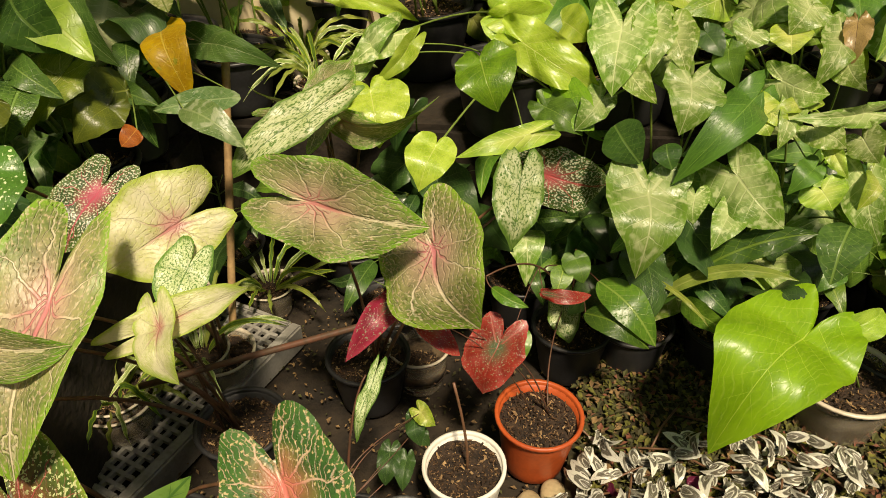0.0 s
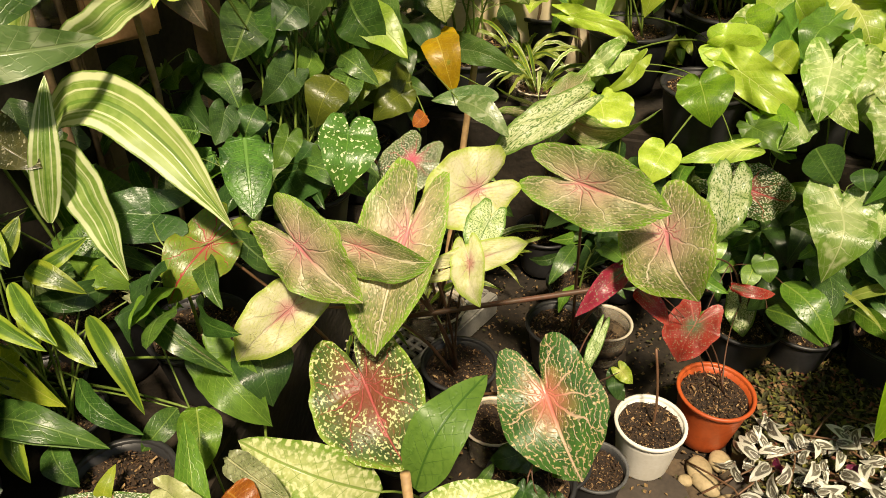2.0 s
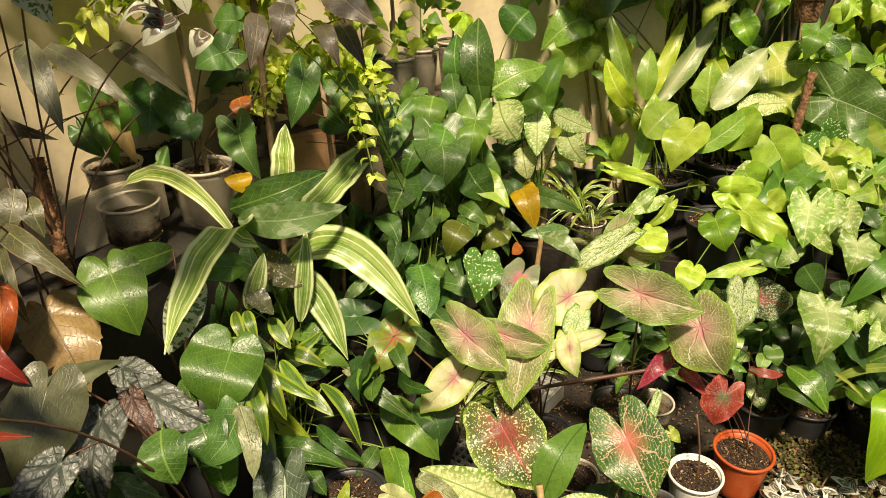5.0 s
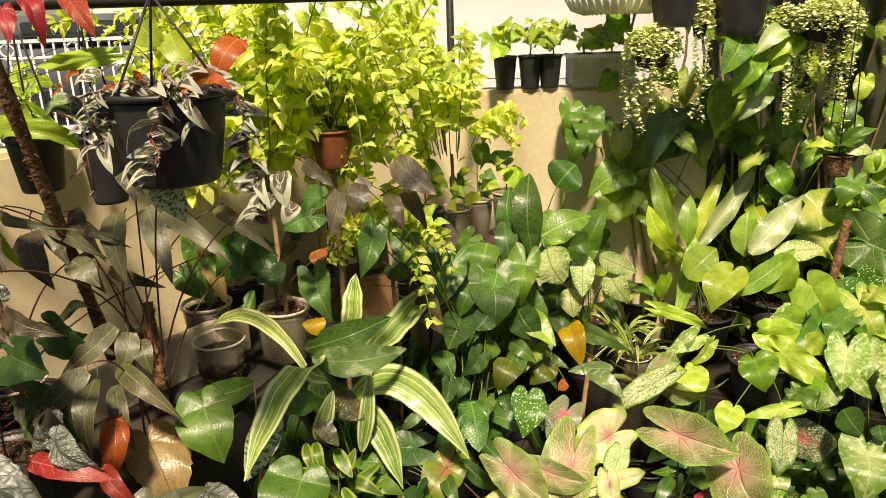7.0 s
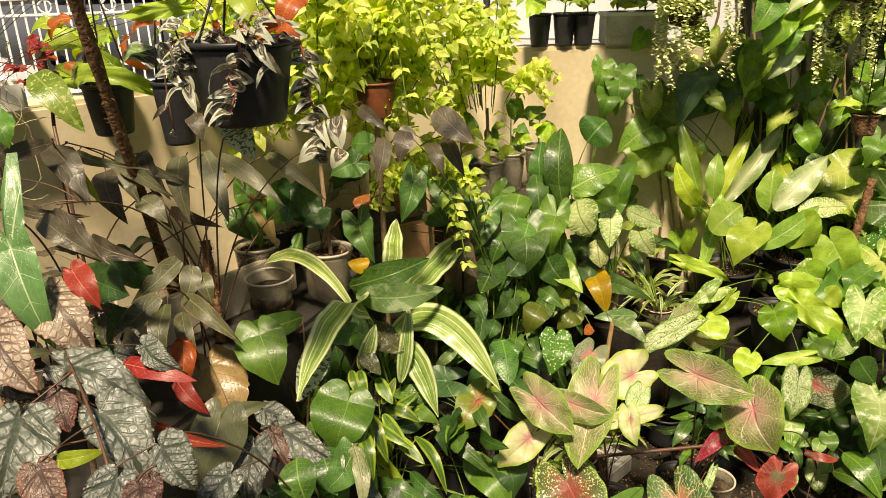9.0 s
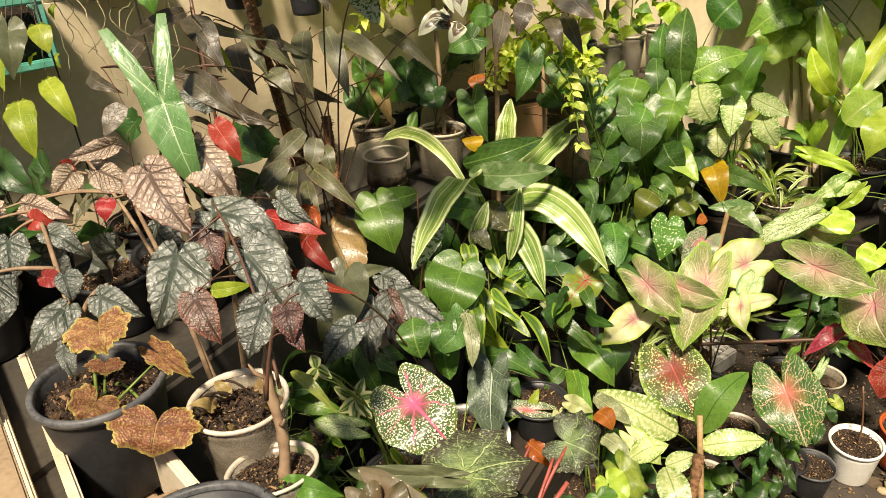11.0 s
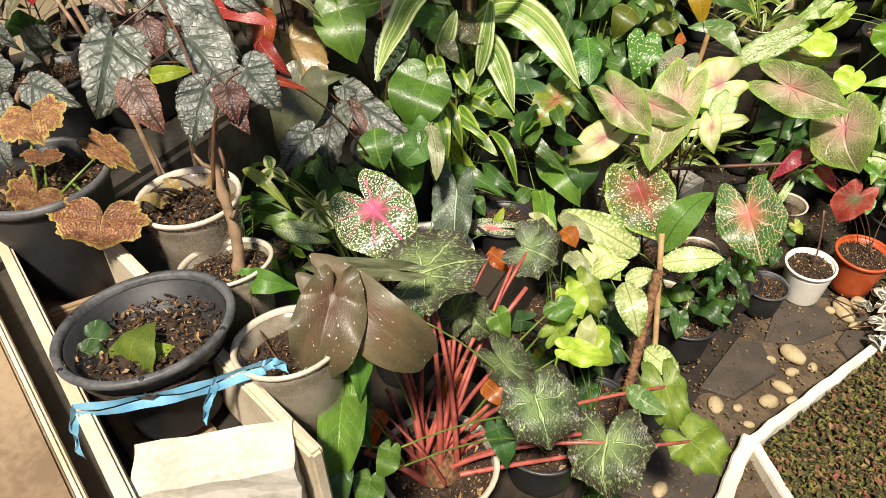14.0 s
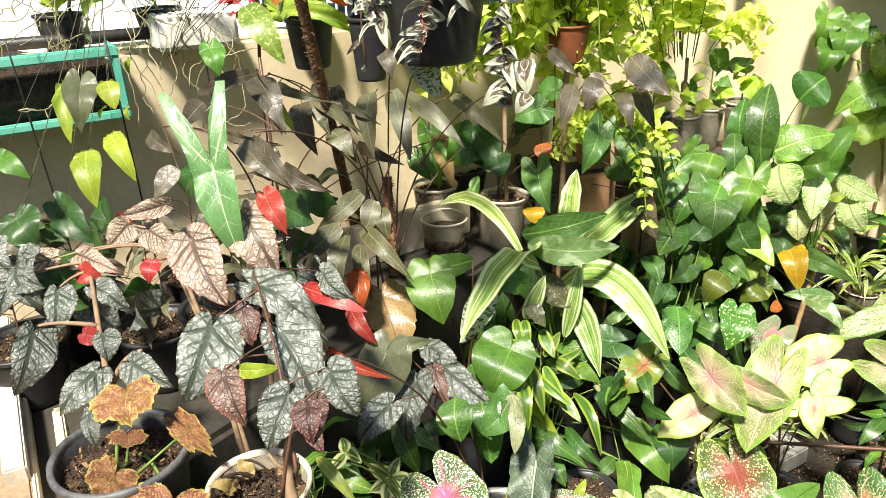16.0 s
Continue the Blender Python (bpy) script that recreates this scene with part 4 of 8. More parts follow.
def filler(name, label, category, group, at, count, kinds, size, spread, height, seed, stem="green", potr=0.07, poth=0.11, style="black"):
    """A leafy plant of no special form: blades on a loose dome over its pot."""
    rng = random.Random(seed)
    rows = []
    for i in range(count):
        a, q = rng.uniform(0, 6.283), math.sqrt(rng.random())
        px, py = at[0] + spread * q * math.cos(a), at[1] + spread * q * math.sin(a)
        pz = at[2] + poth + height * (1 - 0.55 * q) * rng.uniform(0.45, 1.0)
        s = size * rng.uniform(0.65, 1.2)
        d = Vector((math.cos(a) * 0.7 + rng.uniform(-0.4, 0.4), math.sin(a) * 0.5 - 0.35 + rng.uniform(-0.3, 0.3), rng.uniform(-0.75, 0.25))).normalized() * s
        kind = rng.choice(kinds)
        asp = {"blade": 0.36, "wing": 0.34, "ovate": 0.5, "begonia": 0.72, "star": 1.5}.get(LEAF[kind][1], 0.85)
        rows.append((kind, px, py, pz, px + d.x, py + d.y, max(at[2] + 0.02, pz + d.z), s * asp, rng.uniform(-25, 25)))
    return plant(name, label, category, group, stem, at, (style, potr, poth), rows, (), 0.5)


# ---- the place: ground, ledges, walls ----
bm = bmesh.new()
N = 60
grid = []
for i in range(N + 1):
    u = (i / N * 2 - 1)
    col = []
    for j in range(N + 1):
        v = (j / N * 2 - 1)
        x, y = 60 * u * abs(u) ** 2, 60 * v * abs(v) ** 2 + 0.6
        z = 0.008 * noise.noise(Vector((x * 5, y * 5, 0))) if abs(x) < 3 and abs(y) < 4 else 0
        col.append(bm.verts.new((x, y, z - 0.008)))
    grid.append(col)
for i in range(N):
    for j in range(N):
        bm.faces.new((grid[i][j], grid[i + 1][j], grid[i + 1][j + 1], grid[i][j + 1]))
tagged(mesh_object("ground", bm, EARTH), "dark earth under the pots", "ground", kind="structure")


def slab(name, a, b, material, label, bevel=0.012):
    return tagged(mesh_object(name, block(a, b, bevel), material, smooth=False), label, "ledge", kind="structure")


slab("ledge_west", (-2.3, -1.4, -0.02), (-0.96, 1.62, 0.70), CONC, "concrete ledge along the cream wall, shade put into its colour")
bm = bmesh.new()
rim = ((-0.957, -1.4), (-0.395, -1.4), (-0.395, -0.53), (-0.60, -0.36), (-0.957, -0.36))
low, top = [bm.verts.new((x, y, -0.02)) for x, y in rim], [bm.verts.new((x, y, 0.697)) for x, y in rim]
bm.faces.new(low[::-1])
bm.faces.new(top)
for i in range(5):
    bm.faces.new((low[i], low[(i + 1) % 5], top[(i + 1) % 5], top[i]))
tagged(mesh_object("ledge_south", bm, CONC, smooth=False), "concrete ledge under the wooden box, shade put into its colour", "ledge", kind="structure")
# the steps take the near-black earth, so the gaps above them look shaded
slab("step_middle", (-0.955, -0.355, -0.02), (-0.54, 1.20, 0.30), EARTH, "low step under crowded pots, shade put into its earth colour")
slab("step_south", (-0.536, -0.355, -0.02), (-0.24, -0.08, 0.297), EARTH, "low step beside the stones, shade put into its earth colour")
slab("step_north", (-0.955, 1.355, -0.02), (1.6, 3.0, 0.347), EARTH, "low step at the back, shade put into its earth colour")
slab("step_corner", (-0.955, 1.204, -0.02), (-0.54, 1.351, 0.344), EARTH, "low step in the corner, shade put into its earth colour")


def wall(name, p, q, top, label, thick=0.12, material=WALLM):
    p, q = Vector((*p, -0.02)), Vector((*q, -0.02))
    bm = plank(p, q, thick, top, 0.01)
    return tagged(mesh_object(name, bm, material, smooth=False), label, "wall", kind="structure")


wall("wall_west", (-2.05, -1.3), (-0.99, 1.50), 1.22, "low cream painted wall with stains")
wall("wall_north", (-0.99, 1.44), (-0.16, 1.797), 1.22, "low cream painted wall below a planter box")
# wall_back: dark greens paint the deep shade behind the foliage
wall("wall_back", (-0.15, 1.86), (2.8, 3.12), 2.5, "wall behind dense foliage, its deep shade put into the colour", material=plain("mossy_wall", (0.055, 0.06, 0.03), (0.025, 0.03, 0.016), 9, 0.95, 0.6))
# the yard behind the camera: added, unseen walls that bounce some light
wall("wall_south", (-4.5, -4.2), (5.0, -4.2), 2.6, "added cream wall behind the camera, unseen")
wall("wall_east", (3.4, -4.0), (3.4, 4.0), 2.2, "added cream wall beside the yard, unseen")

# boards along the wall
def board(name, p, q, w, h, material, label, category="board"):
    return tagged(mesh_object(name, plank(p, q, w, h), material, smooth=False), label, category)


board("planter_board", (-1.21, 0.18, 0.70), (-1.10, 0.60, 0.70), 0.018, 0.105, WOOD, "pale painted planter board on the ledge")
board("planter_board", (-1.49, 0.10, 0.70), (-1.33, 0.66, 0.70), 0.018, 0.11, RAWWOOD, "dark weathered planter board against the wall")
board("planter_board", (-1.325, 0.615, 0.70), (-1.115, 0.575, 0.70), 0.018, 0.10, WOOD, "short end board of a planter")


# trodden dirt round the stones
bm = bmesh.new()
rows = []
for i in range(25):
    y = -0.12 + i * 0.038
    rows.append([bm.verts.new((-0.19 + 0.30 * y * 0.6 + k * 0.02 + 0.012 * noise.noise(Vector((i, k * 0.3, 0))), y, 0.0005 + 0.004 * noise.noise(Vector((i * 0.9, k * 0.9, 5))) - (0.012 if k in (0, 15) else 0))) for k in range(16)])
for a, b in zip(rows, rows[1:]):
    for k in range(15):
        bm.faces.new((a[k], a[k + 1], b[k + 1], b[k]))
tagged(mesh_object("path", bm, plain("tan_dirt", (0.105, 0.074, 0.045), (0.040, 0.028, 0.017), 16, 0.95, 0.8, grain=140, dist=0.006)), "trodden tan dirt between pots and kerb", "path", kind="structure")


# ---- wooden planter box on the south ledge ----
box = thing("planter_box", "narrow whitewashed timber planter box on the ledge", "planter")
part("side_board", plank((-0.95, -0.405, 0.70), (-0.372, -0.581, 0.70), 0.014, 0.094), WOOD, box, smooth=False)
part("side_board", plank((-1.08, -0.435, 0.70), (-0.405, -0.723, 0.70), 0.014, 0.105), WOOD, box, smooth=False)
part("cross_piece", plank((-0.715, -0.482, 0.70), (-0.765, -0.56, 0.70), 0.012, 0.06), RAWWOOD, box, smooth=False)
part("bottom_board", plank((-0.99, -0.44, 0.70), (-0.45, -0.635, 0.70), 0.08, 0.008), RAWWOOD, box, smooth=False)
bm = block((-0.067, -0.026, 0), (0.067, 0.026, 0.088), 0)
bmesh.ops.subdivide_edges(bm, edges=bm.edges[:], cuts=5, use_grid_fill=True)
for v in bm.verts:
    v.co += Vector((noise.noise(v.co * 60), noise.noise(v.co * 60 + Vector((5, 0, 0))), noise.noise(v.co * 60 + Vector((0, 9, 0))))) * 0.0022
foam = thing("foam_block", "chipped white foam block wedged across the planter box", "foam block", (-0.446, -0.627, 0.709), turn=40)
part("foam_body", bm, FOAM, foam, smooth=False)
slab_ob = thing("paving_slab", "pale stained slab lying on the ledge", "slab")
part("slab_body", plank((-1.35, -0.47, 0.70), (-0.52, -0.80, 0.70), 0.16, 0.035), PAVE, slab_ob, smooth=False)
part("edge_strip", plank((-1.318, -0.392, 0.701), (-0.488, -0.722, 0.701), 0.007, 0.037), WOOD, slab_ob, "chipped cream edge strip", smooth=False)
tall = thing("white_board", "white painted board standing beside the pots", "board")
part("board_body", plank((-1.52, -0.33, 0.70), (-1.06, -0.515, 0.70), 0.03, 0.06), FOAM, tall, smooth=False)


def lone_pot(name, label, style, x, y, z, r, h, fill=0.84, lean=(0, 0), group="nursery pots"):
    ob = thing(name, label, "plant pot", (x, y, z), group)
    ob.matrix_basis = pose(x, y, z, lean[0], lean[1], 0)
    pot_parts(ob, style, r, h, int(abs(x * 977 + y * 331) * 10), fill)
    return ob


big = thing("plant_pot", "wide-rimmed worn black pot resting on the box sides", "plant pot", (-0.573, -0.567, 0.716), "nursery pots")
big.matrix_basis = pose(-0.573, -0.567, 0.716, -3.5, -6.0, 0)
pot_parts(big, "grey", 0.0815, 0.116, 7, 0.76, body=0.054)
for k in range(6):
    # wire holes in the rim
    hole = ring_solid([(0.0028, 0.0), (0.0028, 0.0012), (0.0005, 0.0012)], 10)
    bmesh.ops.translate(hole, verts=hole.verts, vec=(0.082 * math.cos(k * 1.047 + 0.3), 0.082 * math.sin(k * 1.047 + 0.3), 0.1155))
    part("rim_hole", hole, BLACK, big)
add_leaf(big, "ol", (-0.581, -0.593, 0.800), (-0.586, -0.553, 0.826), 0.060, 0)
add_leaf(big, "hl2", (-0.577, -0.583, 0.806), (-0.546, -0.551, 0.798), 0.026, 0)
add_leaf(big, "hd", (-0.643, -0.584, 0.803), (-0.624, -0.571, 0.795), 0.035, -10)
add_leaf(big, "hd", (-0.633, -0.601, 0.803), (-0.615, -0.590, 0.795), 0.027, -10)
lone_pot("plant_pot", "cloudy plastic tub with dried stems, standing on the ledge", "clear", -0.704, -0.382, 0.697, 0.060, 0.128, 0.80)
lone_pot("plant_pot", "cloudy plastic tub holding a woody cane", "clear", -0.606, -0.432, 0.703, 0.053, 0.086, 0.84, (-6, -9.5))
lone_pot("plant_pot", "cloudy plastic cup under a bronze spotted leaf", "clear", -0.455, -0.504, 0.703, 0.054, 0.104, 0.72, (-4, -7.5))
ribbon = thing("blue_ribbon", "pale blue plastic ribbon tied round the black pot", "ribbon")
for pts, w in ((((-0.582, -0.666, 0.755), (-0.580, -0.668, 0.790), (-0.576, -0.655, 0.811)), 0.017), (((-0.576, -0.655, 0.811), (-0.515, -0.603, 0.800), (-0.459, -0.540, 0.815)), 0.015),
               (((-0.459, -0.540, 0.815), (-0.450, -0.535, 0.826), (-0.440, -0.530, 0.812)), 0.012), (((-0.488, -0.572, 0.812), (-0.496, -0.583, 0.792), (-0.500, -0.590, 0.768)), 0.013)):
    bm = bmesh.new()
    line = bezier(*pts, 14)
    for k in (-1, 1):
        prev = None
        for i, p in enumerate(line):
            tw = 0.62 * w * k + 0.0008 * math.sin(i * 1.7)
            a, b = bm.verts.new(p + Vector((0, 0, tw))), bm.verts.new(p + Vector((-0.002, -0.004 * math.sin(i * 0.9), tw * 0.1)))
            if prev:
                bm.faces.new((prev[0], a, b, prev[1]))
            prev = (a, b)
    part("ribbon_band", bm, ROPE, ribbon)
# dried stems in the tub
dry = thing("dried_plant", "brittle dead plant in a cloudy tub", "dead plant", (-0.704, -0.382, 0.80))
for i in range(7):
    rng = random.Random(i + 40)
    a = rng.uniform(0, 6.28)
    p = Vector((0.03 * math.cos(a), 0.03 * math.sin(a), 0))
    q = Vector((0.05 * math.cos(a + 1.2), 0.05 * math.sin(a + 1.2), rng.uniform(0.01, 0.035)))
    part("dry_stem", tube(bezier(p, (p + q) / 2 + Vector((0, 0, 0.03)), q, 6), 0.0016), CHIP, dry)
    add_leaf(dry, "bn", Vector((-0.704, -0.382, 0.80)) + q * 0.6, Vector((-0.704, -0.382, 0.802)) + q * 1.1, 0.018, 50)

# ---- ground things ----
lone_pot("plant_pot", "white ribbed cup with dark soil and one thin stem", "white", 0.018, 0.764, 0.006, 0.0585, 0.112, 0.88, (2, 0))
lone_pot("plant_pot", "orange plastic pot with bark mulch", "terra", 0.123, 0.866, 0.0, 0.066, 0.12, 0.84, (2, 2))
thin = thing("cutting", "single bare brown stem in the white cup", "cutting", (0.022, 0.764, 0.10))
part("stem", tube(bezier((0, 0, 0), (0.004, 0.0, 0.06), (-0.02, 0.02, 0.16), 8), 0.0022), STALK["brown"], thin)
lone_pot("plant_pot", "shallow dark pot of mulch beside the stones", "grey", -0.062, 0.672, 0.0, 0.052, 0.085, 0.82, (0, 0))
lone_pot("plant_pot", "cloudy cup of soil under the caladiums", "clear", -0.243, 0.718, 0.0, 0.055, 0.09, 0.85, (0, 0))
lone_pot("plant_pot", "empty cloudy cup standing in the shade", "clear", -0.078, 1.024, 0.0, 0.055, 0.095, 0.4)
lone_pot("plant_pot", "cloudy cup of soil on the mesh tray", "clear", -0.50, 1.065, 0.062, 0.058, 0.075, 0.85)
lone_pot("plant_pot", "cloudy bowl with grassy leaves on the mesh tray", "clear", -0.53, 0.835, 0.062, 0.058, 0.07, 0.85)
lone_pot("plant_pot", "black pot of soil with a single thin sprout", "black", -0.588, 0.266, 0.30, 0.062, 0.085, 0.80, (0, 0))
lone_pot("plant_pot", "black pot with a white rim on the step", "whiterim", -0.677, 0.099, 0.30, 0.091, 0.085, 0.78)
lone_pot("plant_pot", "cloudy cup against the planter board", "clear", -1.065, 0.455, 0.70, 0.054, 0.095, 0.3)
lone_pot("plant_pot", "cloudy cup with cane begonia stems", "clear", -0.985, 0.585, 0.70, 0.056, 0.125, 0.85)
lone_pot("plant_pot", "terracotta-coloured tub in the planter", "clear", -1.16, 0.545, 0.70, 0.055, 0.13, 0.85)

tray = thing("mesh_tray", "grey plastic mesh tray on the ground", "tray", (-0.49, 0.70, 0.0), turn=67.5)
part("front_rail", block((0, -0.012, 0.0), (0.44, 0.012, 0.055), 0.004), MESHP, tray, smooth=False)
part("back_rail", block((0, 0.268, 0.0), (0.44, 0.284, 0.055), 0.004), MESHP, tray, smooth=False)
for x in (0.0, 0.427):
    part("end_rail", block((x, 0.012, 0.0), (x + 0.013, 0.268, 0.055), 0.003), MESHP, tray, smooth=False)
for i in range(21):
    part("mesh_slat", block((0.02 + i * 0.0195, 0.012, 0.048), (0.027 + i * 0.0195, 0.268, 0.056), 0.0), MESHP, tray, smooth=False)
for j in range(12):
    part("mesh_slat", block((0.013, 0.026 + j * 0.0195, 0.0475), (0.427, 0.033 + j * 0.0195, 0.0555), 0.0), MESHP, tray, smooth=False)


def stone_slab(name, outline, z, label):
    cx, cy = sum(p[0] for p in outline) / len(outline), sum(p[1] for p in outline) / len(outline)
    ob = thing(name, label, "paving stone", (cx, cy, 0), "slate paving stones")
    bm = bmesh.new()
    pts = []
    for (ax, ay), (bx, by) in zip(outline, outline[1:] + outline[:1]):
        for k in range(5):
            x, y = ax + (bx - ax) * k / 5 - cx, ay + (by - ay) * k / 5 - cy
            n = noise.noise(Vector((x * 40, y * 40, 3))) * 0.004
            pts.append((x * (1 + n * 3), y * (1 + n * 3)))
    rows = [[bm.verts.new((x * s, y * s, zz)) for x, y in pts] for s, zz in ((1.0, -0.01), (1.0, z - 0.004), (0.97, z), (0.6, z + 0.001))]
    for a, b in zip(rows, rows[1:]):
        for i in range(len(pts)):
            bm.faces.new((a[i], a[(i + 1) % len(pts)], b[(i + 1) % len(pts)], b[i]))
    bm.faces.new(rows[-1])
    part("stone", bm, SLATE, ob, smooth=False)


stone_slab("paving_stone", [(-0.128, 0.348), (-0.05, 0.353), (0.015, 0.471), (-0.034, 0.553), (-0.089, 0.53)], 0.012, "dark brown slate slab set in earth")
stone_slab("paving_stone", [(-0.03, 0.565), (0.055, 0.596), (0.117, 0.675), (0.093, 0.737), (-0.022, 0.80)], 0.007, "dark slate slab under the white cup")
stone_slab("paving_stone", [(0.122, 0.635), (0.154, 0.593), (0.223, 0.751), (0.217, 0.825), (0.151, 0.735)], 0.009, "tan stone slab beside the kerb")
stone_slab("paving_stone", [(-0.20, 0.02), (-0.04, 0.03), (-0.02, 0.20), (-0.15, 0.26)], 0.008, "dark stone slab at the path's edge")
PEB = ((0.037, 0.546, 0.026), (-0.007, 0.507, 0.013), (0.035, 0.435, 0.018), (0.046, 0.493, 0.014), (0.015, 0.379, 0.021), (-0.085, 0.317, 0.018), (0.128, 0.745, 0.022), (-0.04, 0.333, 0.011), (0.16, 0.715, 0.017),
       (-0.132, 0.055, 0.018), (0.117, 0.771, 0.024), (0.153, 0.80, 0.02), (0.085, 0.53, 0.012), (0.06, 0.41, 0.012), (-0.01, 0.30, 0.010), (0.095, 0.745, 0.013))
for i, (x, y, r) in enumerate(PEB):
    rng = random.Random(i)
    bm = bmesh.new()
    bmesh.ops.create_icosphere(bm, subdivisions=3, radius=1)
    a, sx, sy = rng.uniform(0, 3), rng.uniform(1.0, 1.4), rng.uniform(0.75, 1.0)
    for v in bm.verts:
        v.co *= 1 + 0.12 * noise.noise(v.co * 1.3 + Vector((i * 3, 0, 0)))
        v.co = Vector((v.co.x * r * sx, v.co.y * r * sy, v.co.z * r * 0.6))
    ob = tagged(mesh_object("pebble", bm, PEBBLE), "smooth tan river pebble on the earth", "pebble", "pebbles")
    ob.matrix_basis = pose(x, y, r * 0.42, 0, 0, math.degrees(a))


def kerb_run(name, pts, w, h):
    bm = bmesh.new()
    rows = []
    for i, p in enumerate(pts):
        p = Vector((*p, 0))
        q0, q1 = Vector((*pts[max(i - 1, 0)], 0)), Vector((*pts[min(i + 1, len(pts) - 1)], 0))
        d = (q1 - q0).normalized()
        s = Vector((-d.y, d.x, 0))
        rows.append([bm.verts.new(p + s * w * a + Vector((0, 0, z + 0.003 * noise.noise(p * 30 + Vector((a, z, 0)))))) for a, z in ((-0.5, -0.01), (-0.5, h * 0.85), (-0.38, h), (0.38, h), (0.5, h * 0.85), (0.5, -0.01))])
    for a, b in zip(rows, rows[1:]):
        for k in range(5):
            bm.faces.new((a[k], a[k + 1], b[k + 1], b[k]))
    return tagged(mesh_object(name, bm, KERB, smooth=False), "thin whitewashed kerb round a moss bed", "kerb", kind="structure")


def along(p, q, n=14):
    return [(p[0] + (q[0] - p[0]) * i / n + 0.004 * noise.noise(Vector((i * 0.7, p[0], 0))), p[1] + (q[1] - p[1]) * i / n + 0.004 * noise.noise(Vector((i * 0.7, p[1], 4)))) for i in range(n + 1)]


kerb_run("kerb_1", along((0.0, 0.235), (0.225, 0.69)), 0.022, 0.035)
kerb_run("kerb_2", along((-0.004, 0.245), (-0.02, 0.06), 6) , 0.03, 0.034)
kerb_run("kerb_3", along((0.012, 0.23), (0.13, 0.09), 8), 0.022, 0.036)
# moss bed
bm = bmesh.new()
edge_l = [(0.13, 0.085), (0.02, 0.235), (0.235, 0.69), (0.17, 0.80), (0.20, 1.0), (0.30, 1.20)]
rows = []
for ax, ay in along(edge_l[0], edge_l[1], 8) + along(edge_l[1], edge_l[2], 24)[1:] + along(edge_l[2], edge_l[3], 6)[1:] + along(edge_l[3], edge_l[4], 10)[1:] + along(edge_l[4], edge_l[5], 10)[1:]:
    rows.append([bm.verts.new((ax + (1.05 - ax) * k / 40, ay + 0.02 * k / 40, 0.016 + 0.012 * noise.noise(Vector((ax * 14 + k * 0.6, ay * 14, 0))) + 0.006 * noise.noise(Vector((ax * 60 + k * 2.1, ay * 60, 2))))) for k in range(41)])
for a, b in zip(rows, rows[1:]):
    for k in range(40):
        bm.faces.new((a[k], a[k + 1], b[k + 1], b[k]))
tagged(mesh_object("moss_bed", bm, MOSS), "low brownish moss and leaf litter in a bed", "moss bed", kind="structure")


def tuft_stuff(name, label, category, spots, count, size, mats, seed, lift=0.02):
    """Countless tiny leaves and stems as one sheet of growth."""
    rng = random.Random(seed)
    verts, faces, idx = [], [], []
    for _ in range(count):
        x, y = spots(rng)
        z = lift + 0.012 * rng.random()
        s = size * rng.uniform(0.5, 1.5)
        a = rng.uniform(0, 6.28)
        d = Vector((math.cos(a), math.sin(a), rng.uniform(-0.2, 0.9))).normalized() * s
        w = Vector((-math.sin(a), math.cos(a), rng.uniform(-0.4, 0.4))) * s * rng.uniform(0.15, 0.38)
        p = Vector((x, y, z))
        k = len(verts)
        verts += [p, p + d * 0.5 + w + Vector((0, 0, s * 0.15)), p + d, p + d * 0.5 - w + Vector((0, 0, s * 0.15))]
        faces.append((k, k + 1, k + 2, k + 3))
        idx.append(rng.randrange(len(mats)))
    me = bpy.data.meshes.new(name)
    me.from_pydata([tuple(v) for v in verts], [], faces)
    for m in mats:
        me.materials.append(m)
    for p, i in zip(me.polygons, idx):
        p.material_index = i
    return tagged(new(name, me), label, category, kind="stuff")


LITTER = plain("dry_litter", (0.24, 0.15, 0.065), (0.10, 0.06, 0.03), 60, 0.9, 0.3)
MOSSLEAF = plain("moss_leaf", (0.15, 0.14, 0.025), (0.07, 0.075, 0.015), 60, 0.8, 0.2)
MOSSDARK = plain("moss_dark", (0.06, 0.065, 0.015), (0.035, 0.03, 0.012), 60, 0.8, 0.2)
MOSSRED = plain("moss_red", (0.20, 0.07, 0.04), (0.11, 0.045, 0.025), 60, 0.8, 0.2)


def in_bed(rng):
    while True:
        x, y = rng.uniform(0.03, 0.85), rng.uniform(0.08, 1.2)
        if y > 0.24 and x > 0.03 + (y - 0.24) * 0.47 and y < 0.70 or y >= 0.70 and x > 0.2 or y <= 0.24 and x > 0.15 - (y - 0.08) * 0.8:
            return x, y


tuft_stuff("moss_growth", "tiny mossy leaves and brown litter", "moss", in_bed, 24000, 0.0125, (MOSSLEAF, MOSSDARK, LITTER, MOSSRED, MOSSDARK, MOSSDARK, MOSSLEAF), 5)
tuft_stuff("leaf_litter", "brown litter scattered over dark earth", "litter", lambda r: (r.uniform(-0.5, 0.2), r.uniform(-0.1, 1.3)), 3500, 0.008, (LITTER, MOSSDARK, LITTER), 6, 0.001)

zebra = thing("zebra_plant", "trailing zebrina with silver-striped leaves on the moss", "trailing plant", (0.34, 0.80, 0.02))
rng = random.Random(77)
